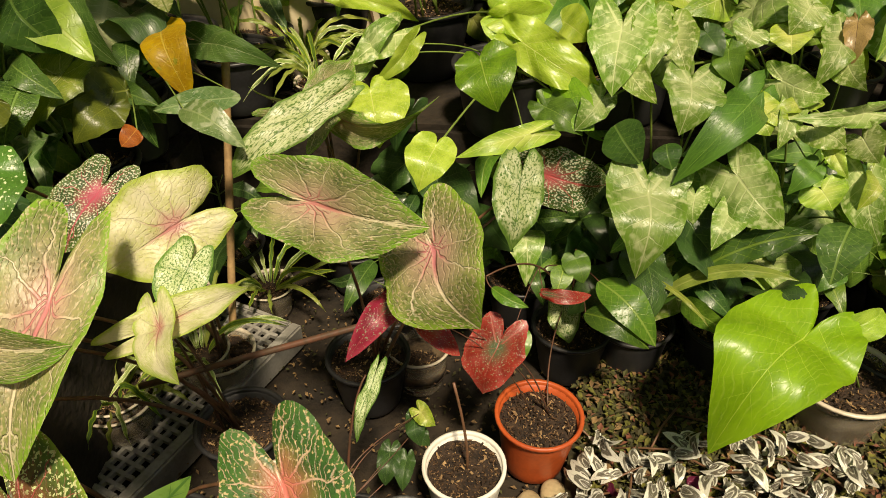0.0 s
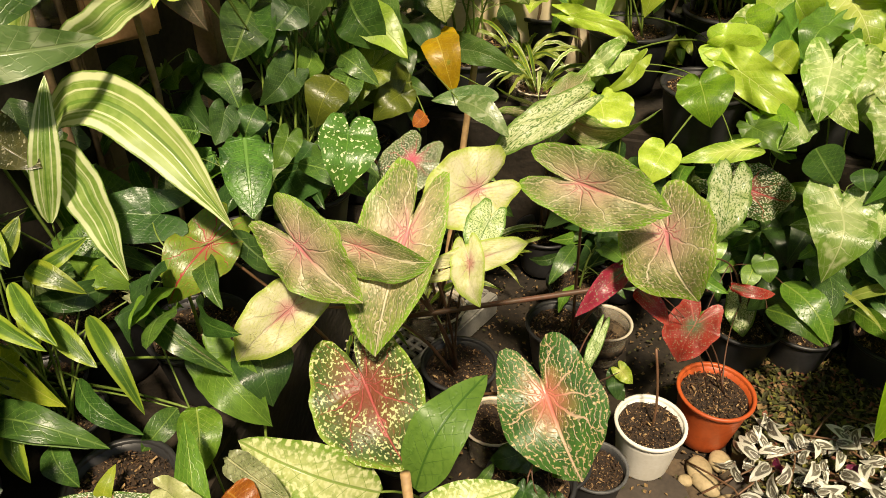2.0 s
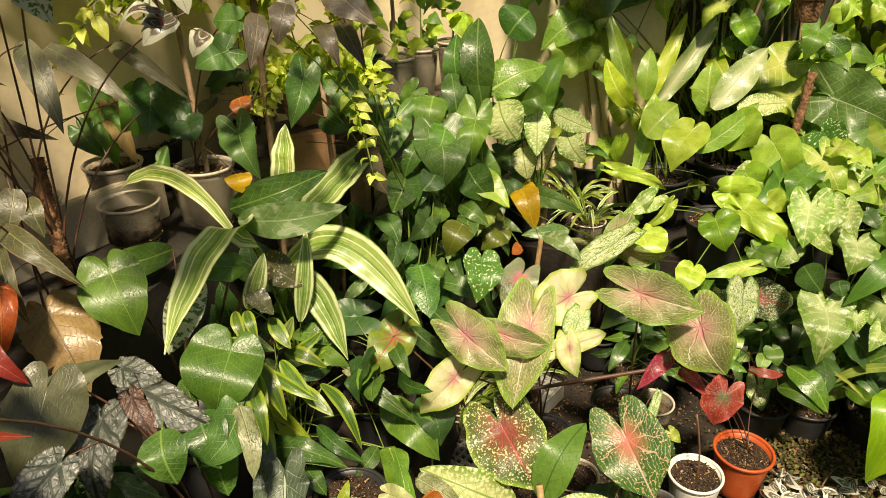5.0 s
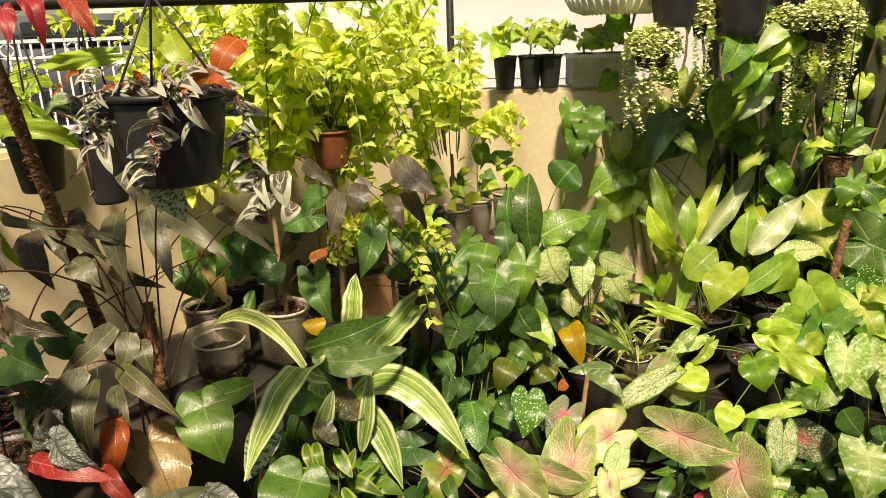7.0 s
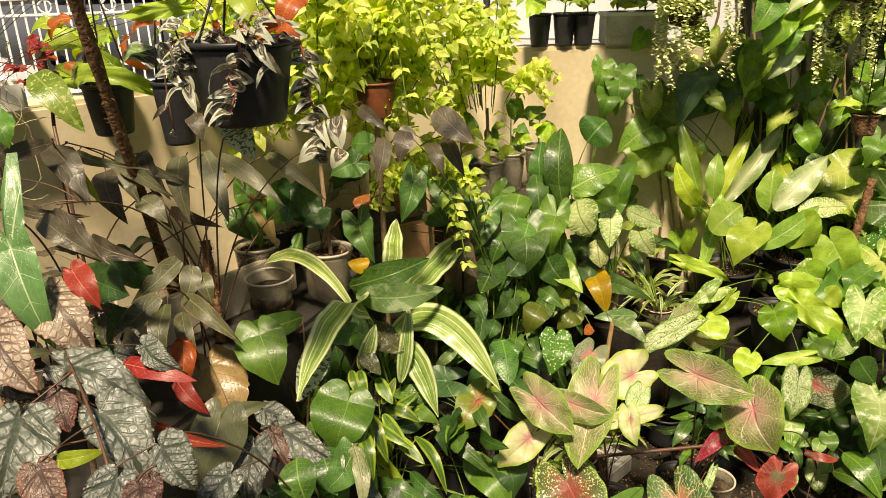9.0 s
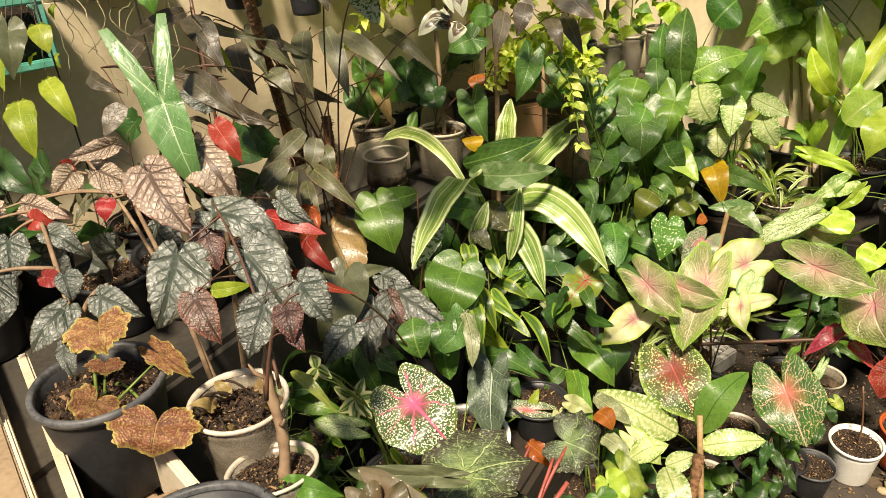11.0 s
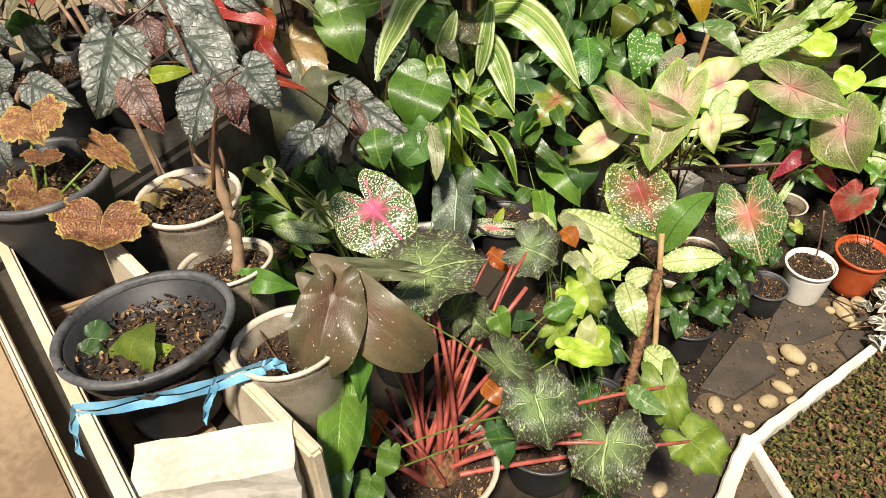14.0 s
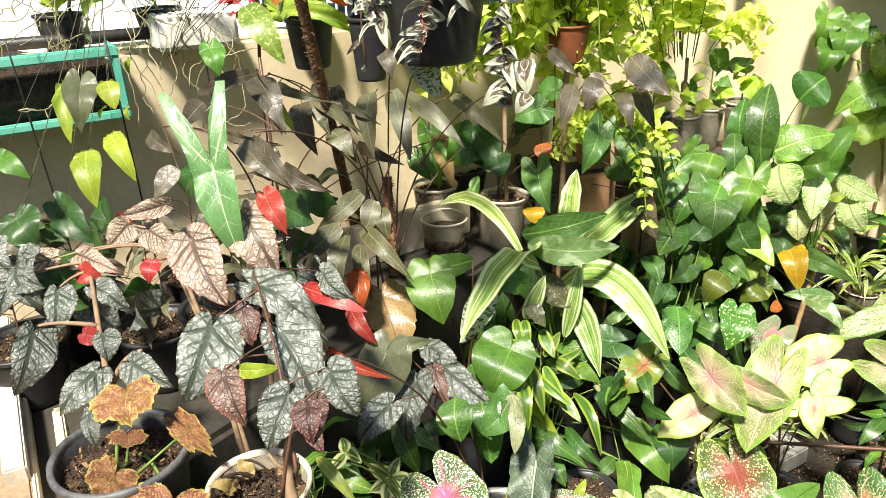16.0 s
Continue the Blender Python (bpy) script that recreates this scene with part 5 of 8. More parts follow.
for i in range(230):
    x = rng.uniform(0.17, 0.62)
    y = 0.80 + rng.uniform(-0.16, 0.08) + (0.02 if x > 0.4 else 0)
    if x < 0.2 and y > 0.8:
        continue
    z = 0.035 + 0.035 * rng.random()
    a = rng.uniform(0, 6.28)
    s = rng.uniform(0.028, 0.046)
    add_leaf(zebra, "tz" if rng.random() < 0.94 else "tp", (x, y, z), (x + s * math.cos(a), y + s * math.sin(a), z + s * rng.uniform(-0.35, 0.3)), s * 0.48, rng.uniform(-50, 50))
for i in range(30):
    x, y = rng.uniform(0.17, 0.6), 0.80 + rng.uniform(-0.14, 0.08)
    a = rng.uniform(0, 6.28)
    part("trailing_stem", tube([(x - 0.34 + 0.05 * math.cos(a) * k, y - 0.80 + 0.05 * math.sin(a) * k, 0.02 + 0.02 * math.sin(k * 1.5)) for k in range(4)], 0.0018), STALK["brown"], zebra)

# ---- stakes ----
def stake(name, label, category, p, q, r, material, rough=0.0):
    p, q = Vector(p), Vector(q)
    ob = thing(name, label, category, q)
    n = 26 if rough else 8
    pts = [(p - q) * (1 - i / n) + Vector((noise.noise(Vector((i, 0, 0))), noise.noise(Vector((0, i, 0))), 0)) * 0.002 for i in range(n + 1)]
    part("pole", tube(pts, [r * (1 + rough * (random.Random(i).random() - 0.5)) for i in range(n + 1)], 9), material, ob)
    if rough:
        rng = random.Random(int(p.x * 100))
        bm = bmesh.new()
        for _ in range(420):
            t, a = rng.random(), rng.uniform(0, 6.28)
            c = (p - q) * t
            d = Vector((math.cos(a), math.sin(a), rng.uniform(-0.6, 0.6))).normalized()
            e = Vector((rng.uniform(-1, 1), rng.uniform(-1, 1), rng.uniform(-1, 1))) * 0.0012
            v = [bm.verts.new(c + d * r * 0.8 + e), bm.verts.new(c + d * r * 0.8 - e), bm.verts.new(c + d * r * rng.uniform(1.3, 1.9))]
            bm.faces.new(v)
        part("coir_fibre", bm, material, ob, smooth=False)
    return ob


stake("coir_pole", "fuzzy coir moss pole standing among leaves", "plant stake", (0.254, 1.62, 0.823), (0.17, 1.42, 0.30), 0.012, TAN, 0.35)
stake("coir_pole", "fuzzy coir moss pole beside cream leaves", "plant stake", (-0.262, 0.287, 0.356), (-0.24, 0.05, 0.0), 0.010, TAN, 0.35)
stake("coir_pole", "rusty coir stick in the planter", "plant stake", (-1.153, 0.367, 0.90), (-1.09, 0.30, 0.70), 0.011, TAN, 0.3)
stake("cane_stake", "split bamboo cane stake", "plant stake", (-0.403, 1.226, 0.556), (-0.43, 1.03, 0.0), 0.007, CANE)
stake("cane_stake", "thin cane stake with a broad leaf behind it", "plant stake", (-0.282, 0.356, 0.392), (-0.20, 0.22, 0.0), 0.006, CANE)
cane_ob = thing("begonia_cane", "knotty brown woody begonia cane standing in a cloudy tub", "plant stem", (-0.606, -0.430, 0.765))
bend = [Vector((-0.023 * f + 0.006 * math.sin(f * 7), 0.060 * f + 0.005 * math.sin(f * 5 + 1), 0.205 * f)) for f in (i / 24 for i in range(25))]
part("cane_stem", tube(bend, [(0.0068 - 0.0028 * i / 24) * (1.28 if i % 5 == 2 else 1.0) for i in range(25)], 10), STALK["woody"], cane_ob)
for f, dx in ((9, 0.012), (15, -0.012), (20, 0.010)):
    part("side_shoot", tube([bend[f], bend[f] + Vector((dx, -0.006, 0.008)), bend[f] + Vector((dx * 1.5, -0.008, 0.02))], [0.003, 0.0022, 0.0012], 7), STALK["woody"], cane_ob)
stake("cane_stake", "orange fallen stalk lying across the pots", "plant stem", (-0.05, 0.80, 0.37), (-0.40, 0.72, 0.29), 0.0045, STALK["red"])


for x, y, lean in ((-1.30, -0.12, 0.02), (-1.24, 0.02, 0.03), (-1.44, -0.20, 0.04)):
    stake("wire_stake", "thin black wire stake among the begonias", "plant stake", (x + lean, y - lean, 1.26), (x, y, 0.70), 0.0016, WIRE)
stake("coir_pole", "dark fuzzy climbing pole behind the hanging pots", "plant stake", (-1.03, 0.02, 1.50), (-1.23, 0.35, 0.70), 0.011, TAN, 0.35)


# ---- hanging things ----
def wires(ob, r, z, top, n=3):
    for i in range(n):
        a = 2 * math.pi * i / n + 0.4
        part("wire", tube([(r * math.cos(a), r * math.sin(a), z), (0.5 * r * math.cos(a), 0.5 * r * math.sin(a), (z + top) / 2), (0, 0, top)], 0.0017, 5), WIRE, ob)


frame_ob = thing("hanging_rail", "dark pipe rail carrying the hanging pots", "rail")
part("rail_pipe", tube([(-1.75, -0.22, 1.46), (-0.2, 0.62, 1.46)], 0.011, 10), WIRE, frame_ob)
part("rail_pipe", tube([(-1.95, -0.45, 1.205), (-1.38, 0.12, 1.235)], 0.012, 10), WIRE, frame_ob)
part("rail_post", tube([(-1.73, -0.21, 0.70), (-1.73, -0.21, 1.47)], 0.012, 10), WIRE, frame_ob)
part("rail_pipe", tube([(-0.2, 0.62, 1.46), (-0.95, 1.62, 1.95)], 0.006, 10), WIRE, frame_ob)
part("rail_pipe", tube([(-0.95, 1.62, 1.95), (0.8, 1.50, 1.95)], 0.011, 10), WIRE, frame_ob)
part("rail_post", tube([(-0.95, 1.62, 0.3), (-0.95, 1.62, 1.96)], 0.012, 10), WIRE, frame_ob)
part("rail_post", tube([(0.8, 1.50, 0.3), (0.8, 1.50, 1.96)], 0.012, 10), WIRE, frame_ob)


def hanging_pot(label, x, y, z, r, h, top, style="black", name="hanging_pot"):
    ob = thing(name, label, "hanging pot", (x, y, z), "hanging pots")
    pot_parts(ob, style, r, h, int(abs(x) * 1000), 0.9)
    wires(ob, r * 0.95, h * 0.97, top - z)
    return ob


TRAIL_RIGHT = ((-0.692, 0.095, 1.348), (-0.682, 0.097, 1.307), (-0.681, 0.091, 1.27), (-0.667, 0.093, 1.231), (-0.656, 0.085, 1.178))
TRAIL_FRONT = ((-0.7, -0.027, 1.36), (-0.693, -0.03, 1.335), (-0.709, -0.044, 1.31), (-0.702, -0.041, 1.29), (-0.709, -0.051, 1.261))
TRAIL_LEFT = ((-0.752, 0.001, 1.358), (-0.772, -0.02, 1.346), (-0.786, -0.035, 1.327), (-0.793, -0.045, 1.307))
h1 = hanging_pot("black hanging pot spilling silver-striped trailing stems", -0.748, 0.035, 1.238, 0.074, 0.112, 1.46)
rng = random.Random(9)
for s in range(3):
    a = -2.9 + 2.2 * s / 2 + rng.uniform(-0.1, 0.1)
    drop = rng.uniform(0.015, 0.06) if s % 3 else rng.uniform(0.09, 0.15)
    o = Vector((-0.748, 0.035, 1.345))
    p0 = o + Vector((0.04 * math.cos(a), 0.04 * math.sin(a), 0.0))
    p1 = o + Vector((0.13 * math.cos(a), 0.13 * math.sin(a), 0.035))
    p2 = o + Vector((0.10 * math.cos(a + 0.25), 0.10 * math.sin(a + 0.25), -drop))
    line = bezier(p0, p1, p2, 8)
    part("trailing_stem", tube([p - Vector((-0.748, 0.035, 1.238)) + Vector((0.0015 * math.sin(1.1 * i + s), 0.001 * math.cos(i), 0)) for i, p in enumerate(line)], 0.0013), STALK["red"], h1)
    for k in range(1, 9):
        for _ in range(2):
            p = line[k]
            b = a + rng.uniform(-1.6, 1.6)
            L = rng.uniform(0.015, 0.030)
            if rng.random() < (0.6 if k < 4 else 0.45):
                continue
            add_leaf(h1, "tg" if rng.random() < 0.8 else "bd", p, p + Vector((L * math.cos(b), L * math.sin(b) - 0.01, rng.uniform(-0.03, 0.018))), L * 0.5, rng.uniform(-40, 40))
for k in range(30):
    b, q = rng.uniform(0, 6.28), rng.uniform(0.02, 0.078)
    p = Vector((-0.748 + q * math.cos(b), 0.035 + q * math.sin(b), 1.345 + rng.uniform(0, 0.03)))
    L = rng.uniform(0.018, 0.034)
    add_leaf(h1, rng.choice(("tg", "tg", "bn", "or", "bp")), p, p + Vector((L * math.cos(b), L * math.sin(b), rng.uniform(-0.012, 0.02))), L * 0.5, rng.uniform(-40, 40))
for pts in (TRAIL_RIGHT, TRAIL_FRONT, TRAIL_LEFT):
    line = [Vector(p) for p in pts]
    line = [a.lerp(b, f / 4) for a, b in zip(line, line[1:]) for f in range(4)] + [line[-1]]
    part("trailing_stem", tube([p - Vector((-0.748, 0.035, 1.238)) for p in line], 0.0016), STALK["crimson"], h1)
    for k, p in enumerate(line):
        for side in (-1, 1):
            b = rng.uniform(0, 6.28)
            L = rng.uniform(0.020, 0.038)
            if pts is TRAIL_FRONT and side > 0:
                continue
            add_leaf(h1, "tg", p, p + Vector((L * math.cos(b), L * math.sin(b) - 0.008, rng.uniform(-0.6, 0.2) * L)), L * 0.48, rng.uniform(-60, 60))
h2 = hanging_pot("small black hanging pot against the cream wall", -1.195, 0.222, 1.158, 0.046, 0.095, 1.46)
h3 = hanging_pot("narrow black hanging pot with silvery leaves", -0.978, 0.152, 1.168, 0.033, 0.105, 1.46)
for ob, kinds, n, up, L in ((h2, ("hl", "bd", "hl2"), 8, 0.06, 0.075), (h3, ("tg", "ag2", "tg"), 12, 0.05, 0.06)):
    o = ob.matrix_basis.translation + Vector((0, 0, 0.11))
    for k in range(n):
        b = rng.uniform(0, 6.28)
        p = o + Vector((0.02 * math.cos(b), 0.02 * math.sin(b), rng.uniform(0, up)))
        add_leaf(ob, rng.choice(kinds), p, p + Vector((L * math.cos(b), L * math.sin(b) * 0.8, rng.uniform(-0.06, 0.02))), L * 0.45, 10)
        stalk(ob, o - Vector((0, 0, 0.01)), p, 0.0014, STALK["green"], k)
hanging_pot("ribbed black hanging pot under the back rail", -0.09, 1.475, 1.346, 0.078, 0.13, 1.95)
hanging_pot("black hanging pot in the shade", -0.25, 1.432, 1.372, 0.07, 0.12, 1.95)
bask = thing("hanging_basket", "shallow white ribbed hanging basket", "hanging basket", (-0.416, 1.53, 1.412), "hanging pots")
part("basket_bowl", ring_solid([(0.02, 0.002), (0.09, 0.0), (0.125, 0.012), (0.143, 0.04), (0.147, 0.06), (0.138, 0.058), (0.118, 0.02), (0.02, 0.012)], 40), WHITEP, bask)
for i in range(40):
    a = 2 * math.pi * i / 40
    part("basket_rib", tube([(0.09 * math.cos(a), 0.09 * math.sin(a), -0.001), (0.127 * math.cos(a), 0.127 * math.sin(a), 0.012), (0.146 * math.cos(a), 0.146 * math.sin(a), 0.045)], 0.003, 5), WHITEP, bask)
wires(bask, 0.14, 0.058, 1.95 - 1.412)

# ---- wall-top planter, pots and lid ----
wp = thing("wall_planter", "white ribbed planter box on top of the cream wall", "planter", (-0.56, 1.60, 1.20), turn=23.4)
part("box_body", block((0, -0.055, 0), (0.19, 0.055, 0.095), 0.006), FOAM, wp, smooth=False)
for z in (0.03, 0.06):
    part("box_rib", block((-0.003, -0.059, z), (0.193, -0.0545, z + 0.006), 0.0), FOAM, wp, smooth=False)
part("box_lip", block((-0.005, -0.062, 0.088), (0.195, 0.062, 0.098), 0.002), WHITEP, wp, smooth=False)
for i, (x, y) in enumerate(((-0.735, 1.50), (-0.665, 1.53), (-0.61, 1.555))):
    lone_pot("plant_pot", "dark grower pot on top of the wall", "black", x, y, 1.20, 0.036, 0.10, group="wall-top pots")
for i, (x, y) in enumerate(((-0.735, 1.50), (-0.665, 1.53), (-0.60, 1.56), (-0.52, 1.62), (-0.44, 1.65))):
    filler("wall_top_plant", "lime leafy sprigs on the wall top", "pot plant", "wall-top plants", (x, y, 1.28), 9, ("hl", "sl", "hl2"), 0.06, 0.07, 0.14, 300 + i, potr=0.03, poth=0.02)
lid = thing("foam_cover", "white ribbed foam cover on the wall top", "foam cover", (-1.42, 0.03, 1.20), turn=67)
part("lid_body", block((0, -0.02, 0), (0.16, 0.14, 0.062), 0.008), FOAMW, lid, smooth=False)
for k in range(9):
    part("lid_rib", block((0.012 + k * 0.016, -0.021, 0.061), (0.020 + k * 0.016, 0.141, 0.0640), 0.0), FOAMW, lid, smooth=False)
crate = thing("green_crate", "faded green plastic crate with a dark inside, hooked below the pipe", "crate", (-1.41, -0.05, 1.095), turn=69.3)
GREENP = plain("green_plastic", (0.10, 0.42, 0.30), (0.16, 0.50, 0.38), 20, 0.5, 0.1)
for name, a, b in (("lower_bar", (-0.36, -0.012, 0), (0, 0, 0.016)), ("upper_bar", (-0.36, -0.014, 0.112), (0, 0, 0.130)), ("side_bar", (-0.36, -0.012, 0.016), (-0.344, 0, 0.112)), ("side_bar", (-0.016, -0.012, 0.016), (0, 0, 0.112)),
                   ("bottom_panel", (-0.36, 0, 0), (0, 0.10, 0.010)), ("end_panel", (-0.008, 0, 0.010), (0, 0.10, 0.128)), ("end_panel", (-0.36, 0, 0.010), (-0.352, 0.10, 0.128))):
    part(name, block(a, b, 0.003), GREENP, crate, smooth=False)
# soil-coloured block that makes the crate's inside dark
part("earth_fill", block((-0.350, 0.012, 0.011), (-0.010, 0.098, 0.108), 0.012), SOIL, crate, "dark block filling the inside")
for x in (-0.30, -0.06):
    part("hook", tube([(x, 0.03, 0.10), (x, 0.03, 0.20), (x, -0.02, 0.22)], 0.003, 6), WIRE, crate)
for i, (x, y) in enumerate(((-1.60, -0.05), (-1.50, 0.10), (-1.33, 0.33), (-1.24, 0.55), (-1.15, 0.8))):
    filler("wall_top_plant", "straggling leaves along the wall top", "pot plant", "wall-top plants", (x, y, 1.20), 10, ("hl", "hl2", "bd", "or", "hl"), 0.075, 0.09, 0.12, 330 + i, potr=0.045, poth=0.07)

# cups and blocks on a plank rack
rack = thing("cup_rack", "rough plank bench below the wall", "bench")
part("rack_plank", plank((-0.99, 0.74, 0.80), (-0.58, 1.36, 0.80), 0.13, 0.025), plain("blackened_board", (0.07, 0.05, 0.035), (0.035, 0.026, 0.02), 12, 0.85, 0.5), rack, smooth=False)
for x, y in ((-0.955, 0.80), (-0.83, 0.98), (-0.62, 1.30)):
    part("rack_leg", block((x - 0.02, y - 0.02, 0.29), (x + 0.02, y + 0.02, 0.801), 0.003), RAWWOOD, rack, smooth=False)
for i, (x, y, r, h) in enumerate(((-0.725, 1.18, 0.043, 0.115), (-0.755, 1.07, 0.045, 0.115), (-0.665, 1.26, 0.043, 0.12), (-0.80, 0.985, 0.045, 0.13))):
    style = "black" if i == 3 else "clear"
    lone_pot("plant_pot", "cloudy seedling cup on the plank bench" if i < 3 else "black grower pot on the plank bench", style, x, y, 0.825, r, h, group="seedling cups")
    filler("seedling", "young leafy seedling in a cup", "seedling", "seedlings", (x, y, 0.90), 7, ("hl", "hl2", "hg"), 0.05, 0.045, 0.20, 350 + i, potr=0.03, poth=0.02)
hb = thing("hollow_block", "terracotta hollow block with a round hole", "hollow brick", (-0.90, 0.90, 0.825), turn=56)
bm = bmesh.new()
ring = []
for rr, y in ((0.024, -0.03), (0.024, 0.03)):
    ring.append([bm.verts.new((rr * math.cos(2 * math.pi * i / 24), y, 0.075 + rr * math.sin(2 * math.pi * i / 24))) for i in range(24)])
sq = []
for y in (-0.03, 0.03):
    row = []
    for i in range(24):
        c, s = math.cos(2 * math.pi * i / 24), math.sin(2 * math.pi * i / 24)
        k = 0.052 / max(abs(c), abs(s) * 0.7)
        row.append(bm.verts.new((k * c, y, 0.075 + k * s)))
    sq.append(row)
for i in range(24):
    j = (i + 1) % 24
    bm.faces.new((ring[0][i], ring[1][i], ring[1][j], ring[0][j]))
    bm.faces.new((sq[0][i], sq[0][j], sq[1][j], sq[1][i]))
    bm.faces.new((sq[0][i], ring[0][i], ring[0][j], sq[0][j]))
    bm.faces.new((sq[1][i], sq[1][j], ring[1][j], ring[1][i]))
part("block_body", bm, CLAY, hb, smooth=False)
hb2 = thing("clay_tile", "stained clay tile leaning behind the leaves", "tile", (-0.86, 0.80, 0.68), turn=56)
part("tile_body", block((-0.055, -0.012, 0), (0.055, 0.012, 0.155), 0.006), CLAY, hb2, smooth=False)


# ---- small-leaved vines ----
def whorls(rng, line, kinds, size):
    """Pointed leaves in whorls along a shoot, the smallest at its tip."""
    rows = []
    for k, p in enumerate(line):
        d = (line[min(k + 1, len(line) - 1)] - line[max(k - 1, 0)]).normalized()
        u = d.orthogonal().normalized()
        v = d.cross(u)
        a0 = rng.uniform(0, 6.28)
        shrink = 1.0 - 0.45 * k / len(line)
        for j in range(4):
            if rng.random() < 0.14:
                continue
            a = a0 + j * 1.571 + rng.uniform(-0.3, 0.3)
            L = size * shrink * rng.uniform(0.7, 1.35)
            way = (u * math.cos(a) + v * math.sin(a) + d * rng.uniform(0.1, 0.7) - Vector((0, 0, rng.uniform(0, 0.4)))).normalized()
            rows.append((rng.choice(kinds), p + way * 0.006, p + way * L, L * 0.5, rng.uniform(-40, 40)))
    return rows


def vine(name, label, at, strands, reach, kinds, size, seed, pot=None, rise=0.2, fall=0.25):
    rng = random.Random(seed)
    ob = thing(name, label, "vine", at)
    if pot:
        pot_parts(ob, *pot, seed)
    o = Vector(at) + Vector((0, 0, pot[2] if pot else 0))
    rows = []
    for s in range(strands):
        a = rng.uniform(0, 6.28)
        rr = reach * math.sqrt(rng.random())
        p1 = o + Vector((0.6 * rr * math.cos(a), 0.6 * rr * math.sin(a), rng.uniform(0.4, 1.3) * rise))
        p2 = o + Vector((rr * math.cos(a), rr * math.sin(a), rng.uniform(-fall, rise)))
        line = bezier(o, p1, p2, 11)
        part("vine_stem", tube([p - Vector(at) for p in line], 0.0014, 5), STALK["green"], ob)
        rows += whorls(rng, line[3:], kinds, size)
    join_leaves(ob, "foliage", rows)
    return ob


vine("lime_vine", "bushy lime vine spilling from a rusty pot", (-0.86, 0.63, 1.13), 22, 0.20, ("vl", "vl", "vg"), 0.042, 61, ("rust", 0.045, 0.08), 0.26, 0.12)
stake("cane_stake", "cane prop holding the vine pot", "plant stake", (-0.86, 0.63, 1.13), (-0.86, 0.63, 0.30), 0.006, STALK["woody"])


def bramble(name, label, low, high, strands, kinds, size, seed):
    """A sprawling vine: strands from one root, wandering through a loose mass."""
    rng = random.Random(seed)
    c = [(a + b) / 2 for a, b in zip(low, high)]
    root = Vector((c[0], c[1], low[2]))
    ob = thing(name, label, "vine", tuple(root), "lime vines")
    rows = []
    for s in range(strands):
        q = Vector([rng.uniform(a, b) for a, b in zip(low, high)])
        mid = root.lerp(q, 0.85) + Vector((0, 0, 0.05))
        end = q + Vector((q.x - root.x, q.y - root.y, 0)) * 0.35 - Vector((0, 0, rng.uniform(0.02, 0.16)))
        line = bezier(root + Vector((q.x - root.x, q.y - root.y, 0)) * 0.35, mid, end, 12)
        part("vine_stem", tube([p - root for p in line], 0.0014, 5), STALK["green"], ob)
        rows += whorls(rng, line[2:], kinds, size)
    join_leaves(ob, "foliage", rows)
    part("root_stem", tube([Vector((0, 0, 0)), Vector((0.01, 0.01, (0.30 - root.z) * 0.5)), Vector((0, 0, 0.30 - root.z))], 0.005), STALK["woody"], ob)
    return ob


bramble("lime_vine", "sunlit lime vine sprawling above the seedling cups", (-1.12, 0.46, 1.14), (-0.72, 1.00, 1.56), 26, ("vl", "vl", "vg"), 0.050, 71)
bramble("lime_vine", "lime vine rambling along the wall top", (-1.18, 0.36, 1.18), (-0.80, 0.80, 1.60), 24, ("vl", "vl", "vg"), 0.048, 72)
bramble("lime_vine", "lime vine reaching towards the white planter", (-0.92, 0.85, 1.08), (-0.60, 1.30, 1.50), 20, ("vl", "vg", "vl"), 0.046, 73)
bramble("lime_vine", "trailing lime sprigs hanging before the wall", (-0.90, 0.60, 0.96), (-0.68, 0.86, 1.22), 9, ("vl", "vg"), 0.042, 74)


